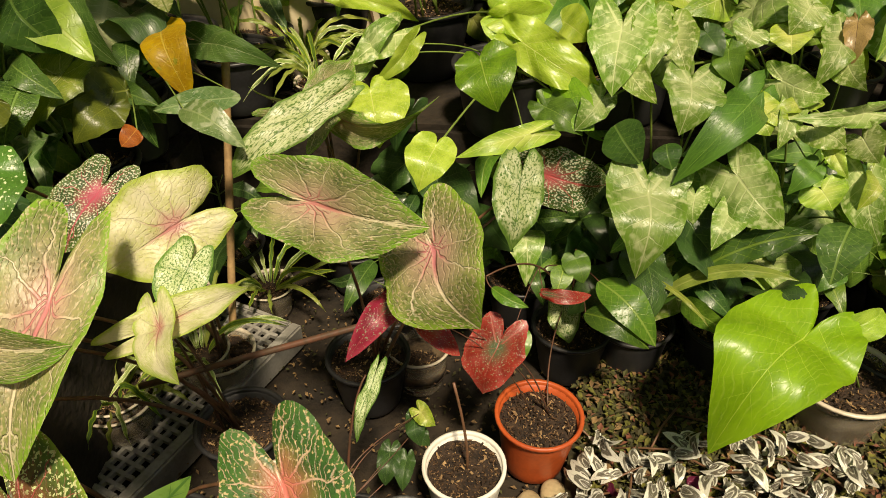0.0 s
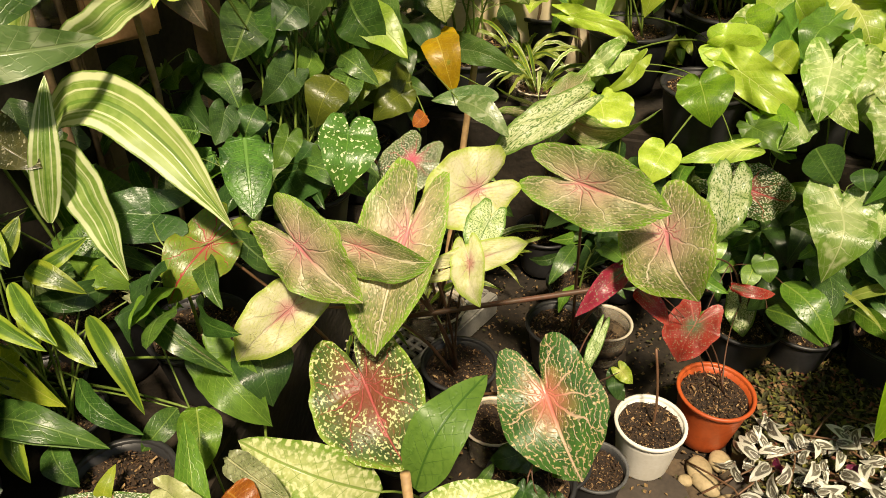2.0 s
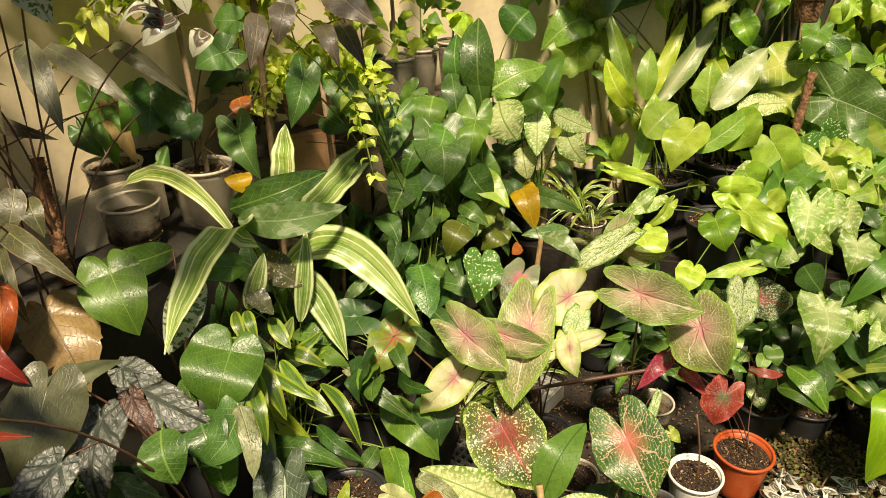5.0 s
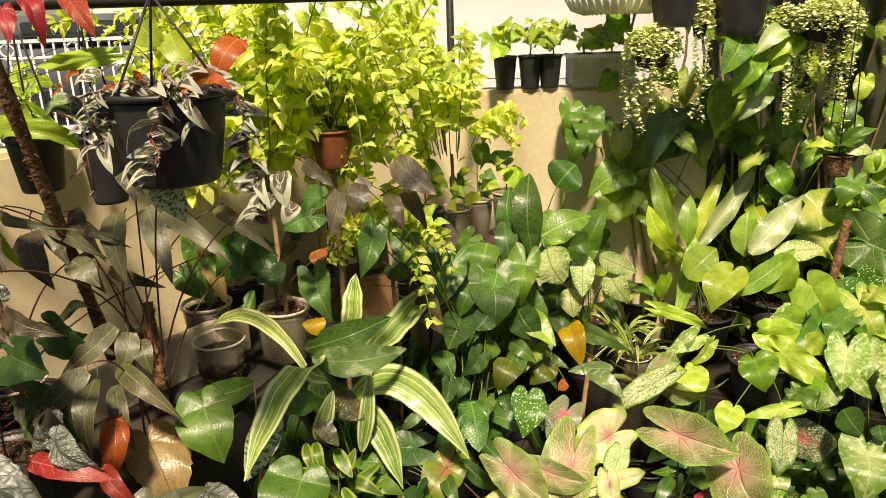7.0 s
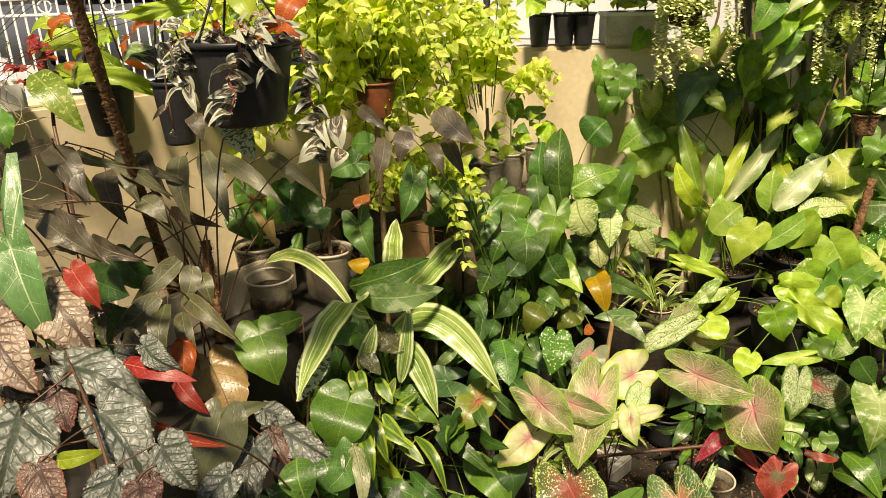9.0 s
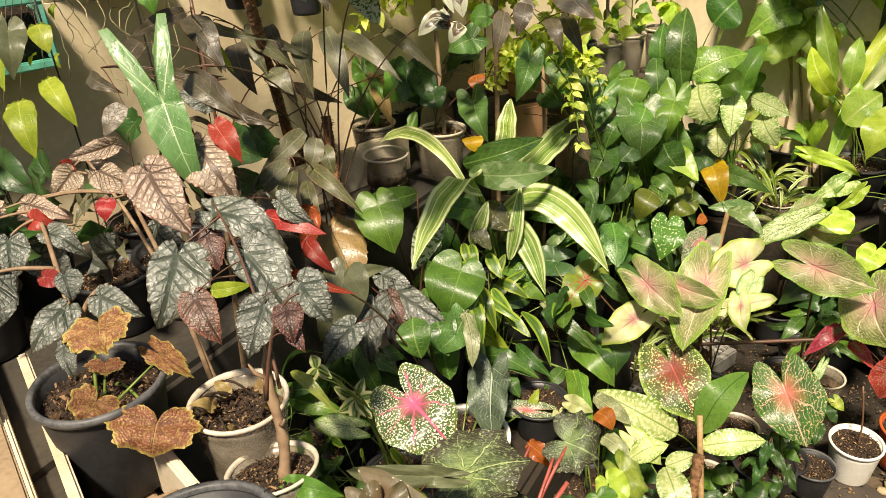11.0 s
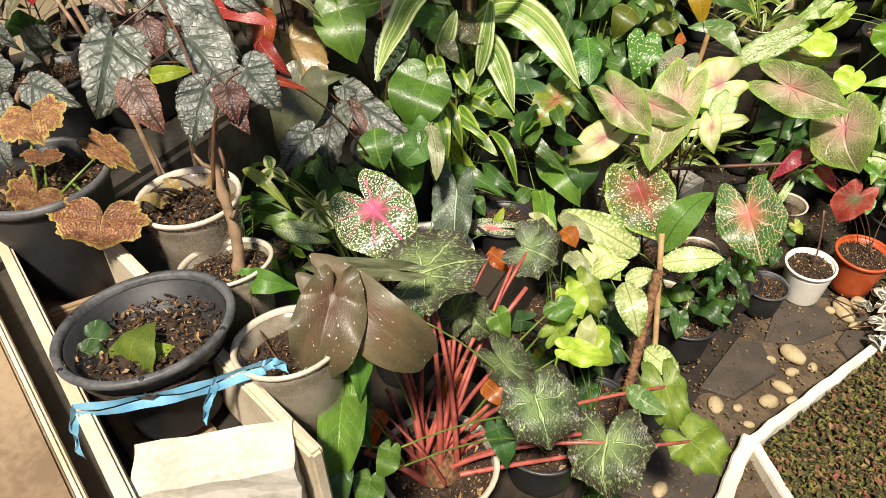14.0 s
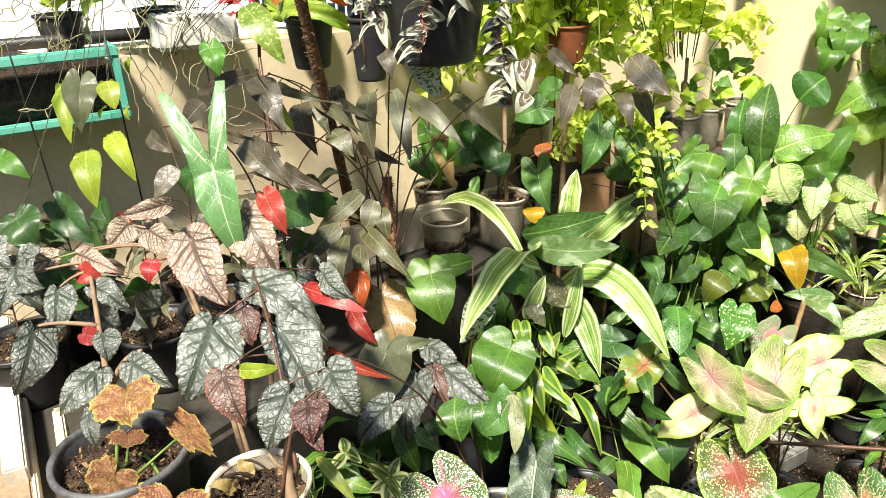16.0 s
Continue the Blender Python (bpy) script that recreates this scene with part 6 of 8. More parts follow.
def creeper(name, label, at, strands, reach, drop, size, mats, seed, pot=None):
    """A cushion of tiny leaves with hanging strings of them."""
    rng = random.Random(seed)
    ob = thing(name, label, "creeper", at)
    verts, faces = [], []

    def bit(p, s):
        a, e = rng.uniform(0, 6.28), rng.uniform(-0.8, 0.5)
        d = Vector((math.cos(a) * math.cos(e), math.sin(a) * math.cos(e), math.sin(e))) * s
        w = Vector((-math.sin(a), math.cos(a), rng.uniform(-0.5, 0.5))) * s * 0.4
        k = len(verts)
        verts.extend([p, p + d * 0.45 + w, p + d, p + d * 0.45 - w])
        faces.append((k, k + 1, k + 2, k + 3))

    for _ in range(2600):
        a, q = rng.uniform(0, 6.28), math.sqrt(rng.random())
        bit(Vector((reach * q * math.cos(a), reach * q * math.sin(a), 0.045 * (1 - q * q) + rng.uniform(-0.025, 0.02))), size * rng.uniform(0.6, 1.2))
    for s in range(strands):
        a = rng.uniform(0, 6.28)
        r0 = reach * rng.uniform(0.6, 1.0)
        n = int(drop * rng.uniform(0.4, 1.0) / 0.008)
        for k in range(n):
            p = Vector((r0 * math.cos(a) + 0.006 * math.sin(k * 0.3 + s), r0 * math.sin(a) + 0.006 * math.cos(k * 0.23), -0.008 * k))
            for _ in range(4):
                bit(p + Vector((rng.uniform(-1, 1), rng.uniform(-1, 1), rng.uniform(-1, 1))) * 0.006, size * rng.uniform(0.5, 1.1))
    me = bpy.data.meshes.new(name)
    me.from_pydata([tuple(v) for v in verts], [], faces)
    me.materials.append(mats)
    fol = new("foliage", me)
    fol.parent = ob
    tagged(fol, kind="stuff")
    core = part("root_ball", ring_solid([(0.001, -0.06), (reach * 0.5, -0.05), (reach * 0.7, 0.0), (reach * 0.4, 0.015), (0.001, 0.015)], 16), SOIL, ob)
    return ob


CREEP = plain("creeper_leaf", (0.84, 0.85, 0.46), (0.60, 0.68, 0.24), 40, 0.6, 0.1)
for lab, at, n, reach, drop, top in (("yellow-green creeper hanging in strings", (-0.30, 1.41, 1.325), 16, 0.075, 0.24, 1.95), ("thin golden creeper hanging in one string", (-0.185, 1.44, 1.40), 4, 0.03, 0.30, 1.95),
                                     ("golden creeper cascading from a hanging pot", (0.13, 1.56, 1.38), 20, 0.09, 0.30, 1.95), ("golden creeper hanging beside dark leaves", (0.03, 1.60, 1.36), 5, 0.05, 0.22, 1.95)):
    c = creeper("hanging_creeper", lab, at, n, reach, drop, 0.0135, CREEP, int(at[0] * 1000) + 900)
    part("wire", tube([(0, 0, 0.01), (0, (1.53 - at[1]) * 0.9, top - at[2])], 0.0018, 5), WIRE, c)
lone = hanging_pot("small coir-wrapped hanging pot with pale leaves", 0.195, 1.53, 0.97, 0.038, 0.06, 1.95, "coir")
for k in range(7):
    b = rng.uniform(0, 6.28)
    p = Vector((0.195, 1.53, 1.05))
    add_leaf(lone, rng.choice(("hg", "hl", "ag")), p, p + Vector((0.09 * math.cos(b), 0.05 * math.sin(b) - 0.02, rng.uniform(-0.05, 0.08))), 0.045, 0)

# grassy spider plants
def grass_plant(name, label, at, count, length, kinds, seed, spread=0.3):
    rng = random.Random(seed)
    ob = thing(name, label, "grassy plant", at, "spider plants")
    pot_parts(ob, "clear", 0.05, 0.07, seed)
    for i in range(count):
        a, e = rng.uniform(0, 6.28), rng.uniform(0.5, 1.3)
        L = length * rng.uniform(0.6, 1.1)
        p = Vector(at) + Vector((0.015 * math.cos(a), 0.015 * math.sin(a), 0.06))
        m = p + Vector((math.cos(a) * math.cos(e), math.sin(a) * math.cos(e), math.sin(e))) * L * 0.6
        t = p + Vector((math.cos(a) * L * 0.75, math.sin(a) * L * 0.75, L * rng.uniform(0.0, 0.4)))
        strap_leaf(ob, rng.choice(kinds), p, m, t, 0.009)
    return ob


for i, (x, y, z) in enumerate(((-0.30, 1.40, 0.35), (-0.40, 1.20, 0.0), (-0.53, 0.835, 0.075), (-0.44, 0.95, 0.06), (-0.36, 1.52, 0.35), (0.42, 1.30, 0.0))):
    grass_plant("spider_plant", "spider plant with thin white-edged blades", (x, y, z), 20, 0.20, ("st", "so", "lp"), 400 + i)

# ---- street beyond the wall ----
WHITE_METAL = plain("white_painted_metal", (0.80, 0.80, 0.80), (0.72, 0.72, 0.72), 8, 0.4, 0.1)
tagged(mesh_object("road", block((-40, 3.6, -0.3), (-2.4, 40, 0.02), 0), plain("pale_road", (0.42, 0.42, 0.42), (0.34, 0.34, 0.35), 0.6, 0.9, 0.2)), "sunlit pale street beyond the wall", "road", kind="structure")
fence = thing("street_fence", "white metal railing with scroll rings", "fence", (-7.2, 6.2, 0.0), turn=38)
part("top_rail", block((-2.5, -0.02, 1.24), (3.5, 0.02, 1.28), 0.004), WHITE_METAL, fence, smooth=False)
part("mid_rail", block((-2.5, -0.02, 1.06), (3.5, 0.02, 1.09), 0.004), WHITE_METAL, fence, smooth=False)
part("low_rail", block((-2.5, -0.02, 0.15), (3.5, 0.02, 0.19), 0.004), WHITE_METAL, fence, smooth=False)
for i in range(50):
    part("fence_bar", block((-2.48 + i * 0.12, -0.011, 0.02), (-2.458 + i * 0.12, 0.011, 1.241), 0), WHITE_METAL, fence, smooth=False)
for i in range(8):
    bm = tube([(0.07 * math.cos(2 * math.pi * k / 18) - 2.2 + i * 0.7, 0, 1.165 + 0.07 * math.sin(2 * math.pi * k / 18)) for k in range(19)], 0.012, 6)
    part("scroll_ring", bm, WHITE_METAL, fence)
van = thing("parked_car", "grey parked car behind the white railing", "car", (-8.8, 8.6, 0.02), turn=38)
DARKCAR = plain("dark_car_paint", (0.10, 0.11, 0.13), (0.07, 0.08, 0.10), 2, 0.25, 0.0)
bm = block((-2.2, -0.9, 0.3), (2.2, 0.9, 1.1), 0.12)
part("body", bm, DARKCAR, van)
part("cabin", block((-1.5, -0.80, 1.10), (1.0, 0.80, 1.55), 0.15), DARKCAR, van)
part("window", block((-1.25, -0.815, 1.16), (0.8, -0.795, 1.46), 0.02), plain("dark_glass", (0.02, 0.025, 0.03), (0.03, 0.035, 0.04), 2, 0.05, 0.0), van)
for x in (-1.4, 1.4):
    bm = ring_solid([(0.10, -0.12), (0.33, -0.12), (0.36, -0.08), (0.36, 0.08), (0.33, 0.12), (0.10, 0.12)], 24)
    bmesh.ops.rotate(bm, verts=bm.verts, matrix=Matrix.Rotation(radians(90), 3, "X"))
    bmesh.ops.translate(bm, verts=bm.verts, vec=(x, -0.82, 0.36))
    part("wheel", bm, BLACK, van)
tagged(mesh_object("street_house", block((-16, 15, 0), (4, 19, 5.5), 0.05), plain("pale_render", (0.66, 0.66, 0.64), (0.58, 0.58, 0.56), 1, 0.9, 0.1), smooth=False), "pale house front across the street", "house", kind="structure")


# ---- dry tangle hanging by the wall top ----
dry_vine = thing("dried_vine", "tangle of dry pale tendrils hanging by the foam cover", "dead vine", (-1.36, 0.02, 1.30))
rng = random.Random(77)
DRY = plain("dry_tendril", (0.42, 0.37, 0.22), (0.24, 0.22, 0.11), 50, 0.8, 0.2)
for i in range(46):
    f = rng.random()
    p = Vector((-0.30 * f + 0.10, -0.33 * f + 0.10, rng.uniform(-0.08, 0.06)))
    line = [p]
    d = Vector((rng.uniform(-0.4, 0.4), rng.uniform(-0.4, 0.1), -0.6))
    for k in range(rng.randrange(10, 26)):
        d = (d + Vector((rng.uniform(-0.6, 0.6), rng.uniform(-0.6, 0.6), rng.uniform(-0.55, 0.40)))).normalized()
        p = p + d * 0.013
        line.append(p)
    part("tendril", tube(line, 0.0009, 4), DRY, dry_vine)
for i in range(10):
    p = Vector((-1.36, 0.02, 1.30)) + Vector((rng.uniform(-0.2, 0.1), rng.uniform(-0.2, 0.1), rng.uniform(-0.2, 0.05)))
    add_leaf(dry_vine, rng.choice(("wr", "hl2", "gy")), p, p + Vector((rng.uniform(-0.02, 0.02), -0.01, -rng.uniform(0.015, 0.04))), 0.014, rng.uniform(-40, 40))


# ---- plants ----
plant('caladium', 'pink-centred green caladium leaves on tall brown stalks', 'caladium plant', 'caladiums', 'brown', (-.16, .98, 0), ('black', 0.07, 0.11), [
    ('cp', -.145, .76, .556, -.025, .74, .542, .11, 9.922),
    ('cp', -.019, .785, .478, .03, .716, .417, .144, 3.468),
    ('cs', .132, 1.133, .38, .236, 1.157, .345, .103, 13.978),
    ('cw', .081, .98, .452, .073, .906, .4, .072, 1.254),
], [
])
plant('caladium', 'layered pink and green caladium leaves with cream edges', 'caladium plant', 'caladiums', 'brown', (-.33, .82, 0), ('black', 0.07, 0.11), [
    ('cp', -.376, .498, .589, -.292, .503, .572, .062, 3.722),
    ('cp', -.339, .557, .567, -.345, .436, .483, .11, -17.212),
    ('cp', -.439, .476, .591, -.359, .442, .555, .089, -7.333),
    ('cy', -.272, .611, .506, -.197, .658, .519, .041, 11.452),
    ('cy', -.268, .601, .511, -.248, .561, .477, .049, -9.492),
    ('cy', -.455, .459, .508, -.502, .401, .466, .074, -19.132),
], [
])
plant('caladium', 'speckled caladium with pink veins and white flecks', 'caladium plant', 'caladiums', 'brown', (-.42, .98, 0), ('clear', 0.06, 0.1), [
    ('cg', -.461, .691, .625, -.451, .628, .575, .084, -20.344),
    ('cs', -.392, .755, .56, -.413, .697, .526, .083, -21.149),
    ('cy', -.286, .711, .554, -.348, .659, .527, .108, -16.585),
    ('cw', -.259, .662, .534, -.27, .621, .508, .053, -14.112),
], [
])
plant('caladium', 'pale pink caladium with white-netted lower leaves', 'caladium plant', 'caladiums', 'brown', (-.24, 1.3, 0), ('black', 0.07, 0.11), [
    ('cp', -.216, 1.102, .503, -.043, 1.094, .507, .061, 65.315),
    ('cp', -.214, 1.077, .515, -.177, 1.153, .567, .07, 14.86),
    ('cw', -.215, 1, .543, -.307, .916, .495, .062, -18.018),
    ('hl', -.149, 1.127, .517, -.13, 1.066, .465, .105, -2.017),
], [
])
plant('caladium', 'large white-flecked caladium leaf with a red heart', 'caladium plant', 'caladiums', 'brown', (-.37, .62, 0), ('black', 0.07, 0.11), [
    ('cs2', -.361, .452, .411, -.291, .388, .352, .142, -14.838),
    ('cv', -.585, .511, .543, -.609, .441, .504, .085, -28.576),
    ('cd', -.145, .526, .375, -.089, .456, .315, .139, -6.144),
], [
])
plant('caladium', 'crimson caladium leaves rising from a small pot', 'caladium plant', 'caladiums', 'red', (.125, .87, .1), ('none', 0.06, 0.1), [
    ('cr', .059, .838, .277, .039, .791, .234, .089, .031),
    ('cr2', -.068, .81, .385, -.126, .729, .353, .04, -7.279),
    ('cr2', -.041, .801, .36, .013, .766, .328, .034, 2.702),
    ('cw', .17, 1.069, .155, .18, 1.022, .118, .058, 4.616),
], [
])
plant('caladium', 'green caladium with a bright pink star and white flecks', 'caladium plant', 'caladiums', 'red', (-.6, -.12, .3), ('black', 0.07, 0.11), [
    ('cs3', -.598, -.165, .694, -.520, -.188, .661, .120, -15.842),
], [
])
plant('aglaonema', 'cream-mottled aglaonema with broad pale leaves', 'aglaonema', 'leafy pot plants', 'green', (-.27, .5, 0), ('clear', 0.06, 0.1), [
    ('ag', -.325, .383, .304, -.493, .356, .377, .081, 11.671),
    ('gl', -.28, .384, .326, -.222, .492, .431, .071, 9.441),
    ('ag', -.271, .356, .316, -.158, .415, .332, .054, -2.751),
    ('ag', -.389, .269, .302, -.327, .317, .331, .051, 2.841),
    ('ag', -.317, .266, .32, -.271, .301, .34, .04, .416),
], [
])
plant('aglaonema', 'mottled green aglaonema crowding a back row', 'aglaonema', 'leafy pot plants', 'green', (-.47, 1.42, .35), ('black', 0.08, 0.12), [
    ('ag', -.513, 1.105, .835, -.461, 1.064, .757, .109, -3.096),
    ('ag', -.433, 1.19, .802, -.419, 1.121, .703, .067, -11.133),
    ('ag', -.377, 1.331, .71, -.317, 1.29, .632, .075, 1.66),
    ('ag', -.409, 1.324, .755, -.3, 1.312, .717, .058, 15.794),
    ('ag', -.463, 1.173, .704, -.442, 1.13, .638, .065, -8.711),
    ('hg', -.474, 1.15, .824, -.406, 1.186, .842, .075, 26.053),
], [
])
plant('arrowhead_vine', 'pale-veined arrowhead leaves in grey green', 'arrowhead vine', 'leafy pot plants', 'green', (-.6, 1.06, .3), ('black', 0.08, 0.12), [
    ('hv', -.607, .929, .79, -.586, .871, .701, .128, -15.804),
    ('dk', -.556, .962, .72, -.49, .931, .654, .082, -1.826),
    ('hv', -.536, 1.044, .689, -.475, 1.002, .61, .077, -4.234),
    ('rl', -.518, .947, .612, -.557, .887, .563, .085, -21.281),
    ('olo', -.538, .842, .631, -.558, .79, .579, .068, -20.503),
    ('dk', -.64, .904, .793, -.668, .843, .732, .055, -25.707),
    ('dk', -.65, .886, .717, -.661, .829, .65, .064, -22.746),
], [
])
plant('syngonium', 'cream-marbled syngonium with arrow-shaped leaves', 'syngonium', 'leafy pot plants', 'green', (.36, 1.25, 0), ('black', 0.09, 0.13), [
    ('sy', .269, 1.028, .415, .257, .933, .346, .119, 4.502),
    ('sy', .41, 1.08, .417, .467, 1.013, .371, .103, 14.583),
    ('sy', .321, 1.115, .549, .306, 1.054, .504, .091, 5.19),
    ('sy', .224, 1.188, .6, .209, 1.105, .538, .101, .202),
    ('sy', .267, 1.196, .606, .263, 1.134, .559, .067, 4.462),
    ('hg', .416, 1.124, .523, .304, 1.009, .459, .069, -1.465),
    ('dk', .219, 1.101, .489, .254, 1.052, .453, .07, 9.593),
    ('sy', .342, 1.047, .401, .336, 1.014, .378, .05, 7.402),
    ('dk', .292, 1.071, .476, .299, 1.04, .452, .041, 8.809),
], [
])
plant('syngonium', 'lime and cream syngonium crowding the sunny side', 'syngonium', 'leafy pot plants', 'green', (.56, 1.3, 0), ('black', 0.09, 0.13), [
    ('sy', .463, 1.147, .543, .521, 1.119, .533, .06, 19.778),
    ('sy', .493, 1.212, .629, .465, 1.177, .607, .074, .572),
    ('sy', .596, 1.082, .414, .598, 1.006, .358, .07, 19.493),
    ('sl', .53, 1.069, .405, .543, 1.046, .388, .07, 18.083),
    ('sy', .582, 1.133, .503, .469, 1.089, .511, .036, -13.45),
    ('sl', .468, 1.187, .6, .467, 1.161, .58, .061, 15.106),
    ('sy', .41, 1.18, .602, .393, 1.156, .585, .058, .522),
    ('sl', .43, 1.113, .495, .444, 1.095, .482, .05, 17.65),
    ('sy', .553, 1.173, .565, .572, 1.136, .537, .051, 22.867),
] + [
    ('sl', .543, 1.103, .453, .559, 1.069, .428, .027, 19.635),
    ('sy', .586, 1.112, .468, .602, 1.084, .447, .058, 21.554),
    ('dk', .579, 1.049, .365, .536, .969, .311, .072, 14.952),
], [
])
plant('philodendron', 'glossy lime heart-leaf philodendron in full sun', 'philodendron', 'leafy pot plants', 'green', (.05, 1.36, .35), ('black', 0.09, 0.13), [
    ('hl', .083, 1.191, .576, .201, 1.143, .52, .074, 13.967),
    ('hl', .056, 1.28, .585, .15, 1.294, .584, .053, 21.115),
    ('hh', .018, 1.158, .558, .043, 1.1, .512, .101, -.437),
    ('hh', .133, 1.14, .516, .189, 1.092, .483, .072, 10.478),
    ('hl', -.096, 1.203, .569, -.144, 1.146, .526, .035, -21.627),
    ('sy', -.179, 1.224, .53, -.117, 1.283, .593, .04, 22.761),
    ('hl', .145, 1.252, .589, .18, 1.226, .572, .071, 15.631),
    ('sl', .087, 1.063, .488, -.008, 1.01, .481, .038, -14.487),
    ('hl', -.036, .971, .513, -.054, .921, .479, .067, -13.858),
], [
])
plant('philodendron', 'yellow-green heart leaves catching the sun', 'philodendron', 'leafy pot plants', 'green', (.12, 1.62, .35), ('black', 0.09, 0.13), [
    ('hl', -.054, 1.367, .712, -.099, 1.287, .637, .107, -11.433),
    ('hl', .058, 1.436, .712, .115, 1.417, .671, .127, 15.643),
    ('hl', .159, 1.438, .674, .223, 1.394, .592, .126, 12.41),
    ('hh', .096, 1.36, .611, .129, 1.34, .573, .093, 11.048),
    ('hl', .052, 1.286, .587, .149, 1.279, .567, .094, 16.25),
    ('hl', -.229, 1.334, .6, -.097, 1.324, .568, .042, 15.224),
    ('sy', -.139, 1.251, .561, -.193, 1.197, .536, .062, -16.864),
], [
])
plant('elephant_ear', 'single large lime-green elephant ear leaf on a thick stalk', 'elephant ear', 'leafy pot plants', 'green', (.62, .98, 0), ('clear', 0.09, 0.12), [
    ('bgl', .483, .887, .276, .346, .754, .21, .175, 12.641),
    ('hl', .54, .917, .262, .619, .949, .287, .045, -8.278),
], [
])
plant('elephant_ear', 'broad pale green elephant ear leaf by the coir pole', 'elephant ear', 'leafy pot plants', 'green', (.52, 1.62, .35), ('black', 0.09, 0.13), [
    ('hv', .327, 1.613, .755, .485, 1.565, .699, .179, 23.958),
    ('cg', .286, 1.477, .697, .338, 1.446, .655, .107, 19.192),
], [
])
plant('cordyline', 'green cordyline with a few crimson young leaves', 'cordyline', 'leafy pot plants', 'red', (.19, 1.08, 0), ('black', 0.07, 0.11), [
    ('lg', .212, 1.001, .272, .296, .919, .219, .058, 3.203),
    ('ld', .192, .97, .232, .287, .921, .212, .049, .819),
    ('lg', .084, .913, .253, .096, .869, .221, .04, -3.94),
    ('cr2', .124, .962, .276, .203, .968, .267, .022, 1.739),
    ('lg', .157, 1.001, .3, .145, .964, .274, .035, -1.53),
    ('lg', .048, .876, .352, .098, .851, .341, .02, -.701),
    ('hg', .173, 1.008, .307, .187, .979, .286, .045, 1.866),
], [
])
plant('dracaena', 'long strap leaves spreading low over the moss', 'dracaena', 'leafy pot plants', 'green', (.45, 1.2, 0), ('black', 0.08, 0.12), [
], [
    ('lp', .301, 1.02, .212, .376, 1.018, .325, .487, .958, .322, .021),
    ('ld', .318, 1.024, .222, .403, 1.04, .337, .521, 1.018, .364, .044),
    ('lp', .277, 1.03, .261, .327, .987, .287, .367, .924, .255, .008),
])
plant('striped_dracaena', 'arching strap leaves striped green and cream', 'striped dracaena', 'striped dracaenas', 'green', (-.78, .5, .3), ('black', 0.09, 0.14), [
    ('dk', -.849, .442, .806, -.698, .526, .857, .06, 25.801),
    ('ag2', -.83, .433, .791, -.661, .51, .799, .062, 19.241),
    ('st2', -.784, .35, .668, -.764, .393, .755, .036, 30.985),
    ('st2', -.737, .436, .598, -.738, .499, .755, .034, 27.448),
], [
    ('st', -.815, .467, .708, -.804, .383, .906, -.817, .17, .693, .071),
    ('st', -.803, .522, .641, -.699, .544, .815, -.524, .48, .597, .067),
    ('st', -.786, .504, .611, -.732, .498, .705, -.649, .433, .532, .057),
    ('st', -.776, .536, .744, -.75, .653, .76, -.714, .815, .832, .078),
    ('st', -.796, .53, .744, -.804, .563, .832, -.817, .613, .908, .051),
    ('st', -.839, .421, .778, -.977, .476, .903, -1.1, .483, .805, .032),
])
plant('dieffenbachia', 'tall dieffenbachia with upright bright green blades', 'dieffenbachia', 'leafy pot plants', 'green', (-.12, 1.62, .35), ('black', 0.1, 0.15), [
    ('df', -.218, 1.539, .751, -.304, 1.602, .972, .052, -1.812),
    ('dl', -.168, 1.562, .729, -.087, 1.702, .965, .046, 12.471),
    ('df2', -.151, 1.561, .722, .012, 1.743, .974, .060, 15.731),
    ('dl', -.212, 1.467, .738, -.296, 1.488, .865, .060, -6.477),
    ('df', -.168, 1.388, .687, -.092, 1.45, .762, .097, 17.432),
    ('df', -.178, 1.544, .743, -.18, 1.598, .88, .058, 6.37),
], [
    ('df', -.184, 1.393, .564, -.157, 1.448, .705, -.153, 1.494, .778, .05),
])
plant('dieffenbachia', 'grey-green dieffenbachia blades beside a brighter one', 'dieffenbachia', 'leafy pot plants', 'green', (.1, 1.8, .35), ('black', 0.1, 0.15), [
    ('df2', -.004, 1.437, .757, .123, 1.559, .898, .08, 14.602),
    ('df', -.014, 1.48, .738, -.015, 1.53, .86, .085, 2.84),
    ('df', -.038, 1.364, .661, .115, 1.473, .772, .063, 16.107),
    ('ag', .058, 1.46, .755, .192, 1.522, .763, .064, 23.267),
    ('dk', .109, 1.695, .847, .055, 1.702, .912, .069, -16.99),
], [
])
plant('peace_lily', 'dark glossy blades with deep veins', 'peace lily', 'leafy pot plants', 'green', (-.6, 1.42, .35), ('black', 0.1, 0.15), [
    ('dk', -.563, 1.124, .821, -.585, 1.195, 1.016, .081, 14.887),
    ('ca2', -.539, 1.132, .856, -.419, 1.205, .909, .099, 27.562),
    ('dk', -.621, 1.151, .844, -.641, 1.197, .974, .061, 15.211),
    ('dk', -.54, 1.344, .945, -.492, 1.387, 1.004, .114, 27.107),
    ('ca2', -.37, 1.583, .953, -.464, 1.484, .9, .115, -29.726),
    ('hga', -.431, 1.253, .795, -.39, 1.316, .911, .078, 18.776),
    ('hga', -.482, 1.496, 1.11, -.477, 1.438, 1.028, .1, -13.216),
    ('hga', -.507, 1.456, 1.074, -.511, 1.401, 1.001, .076, -16.736),
], [
])
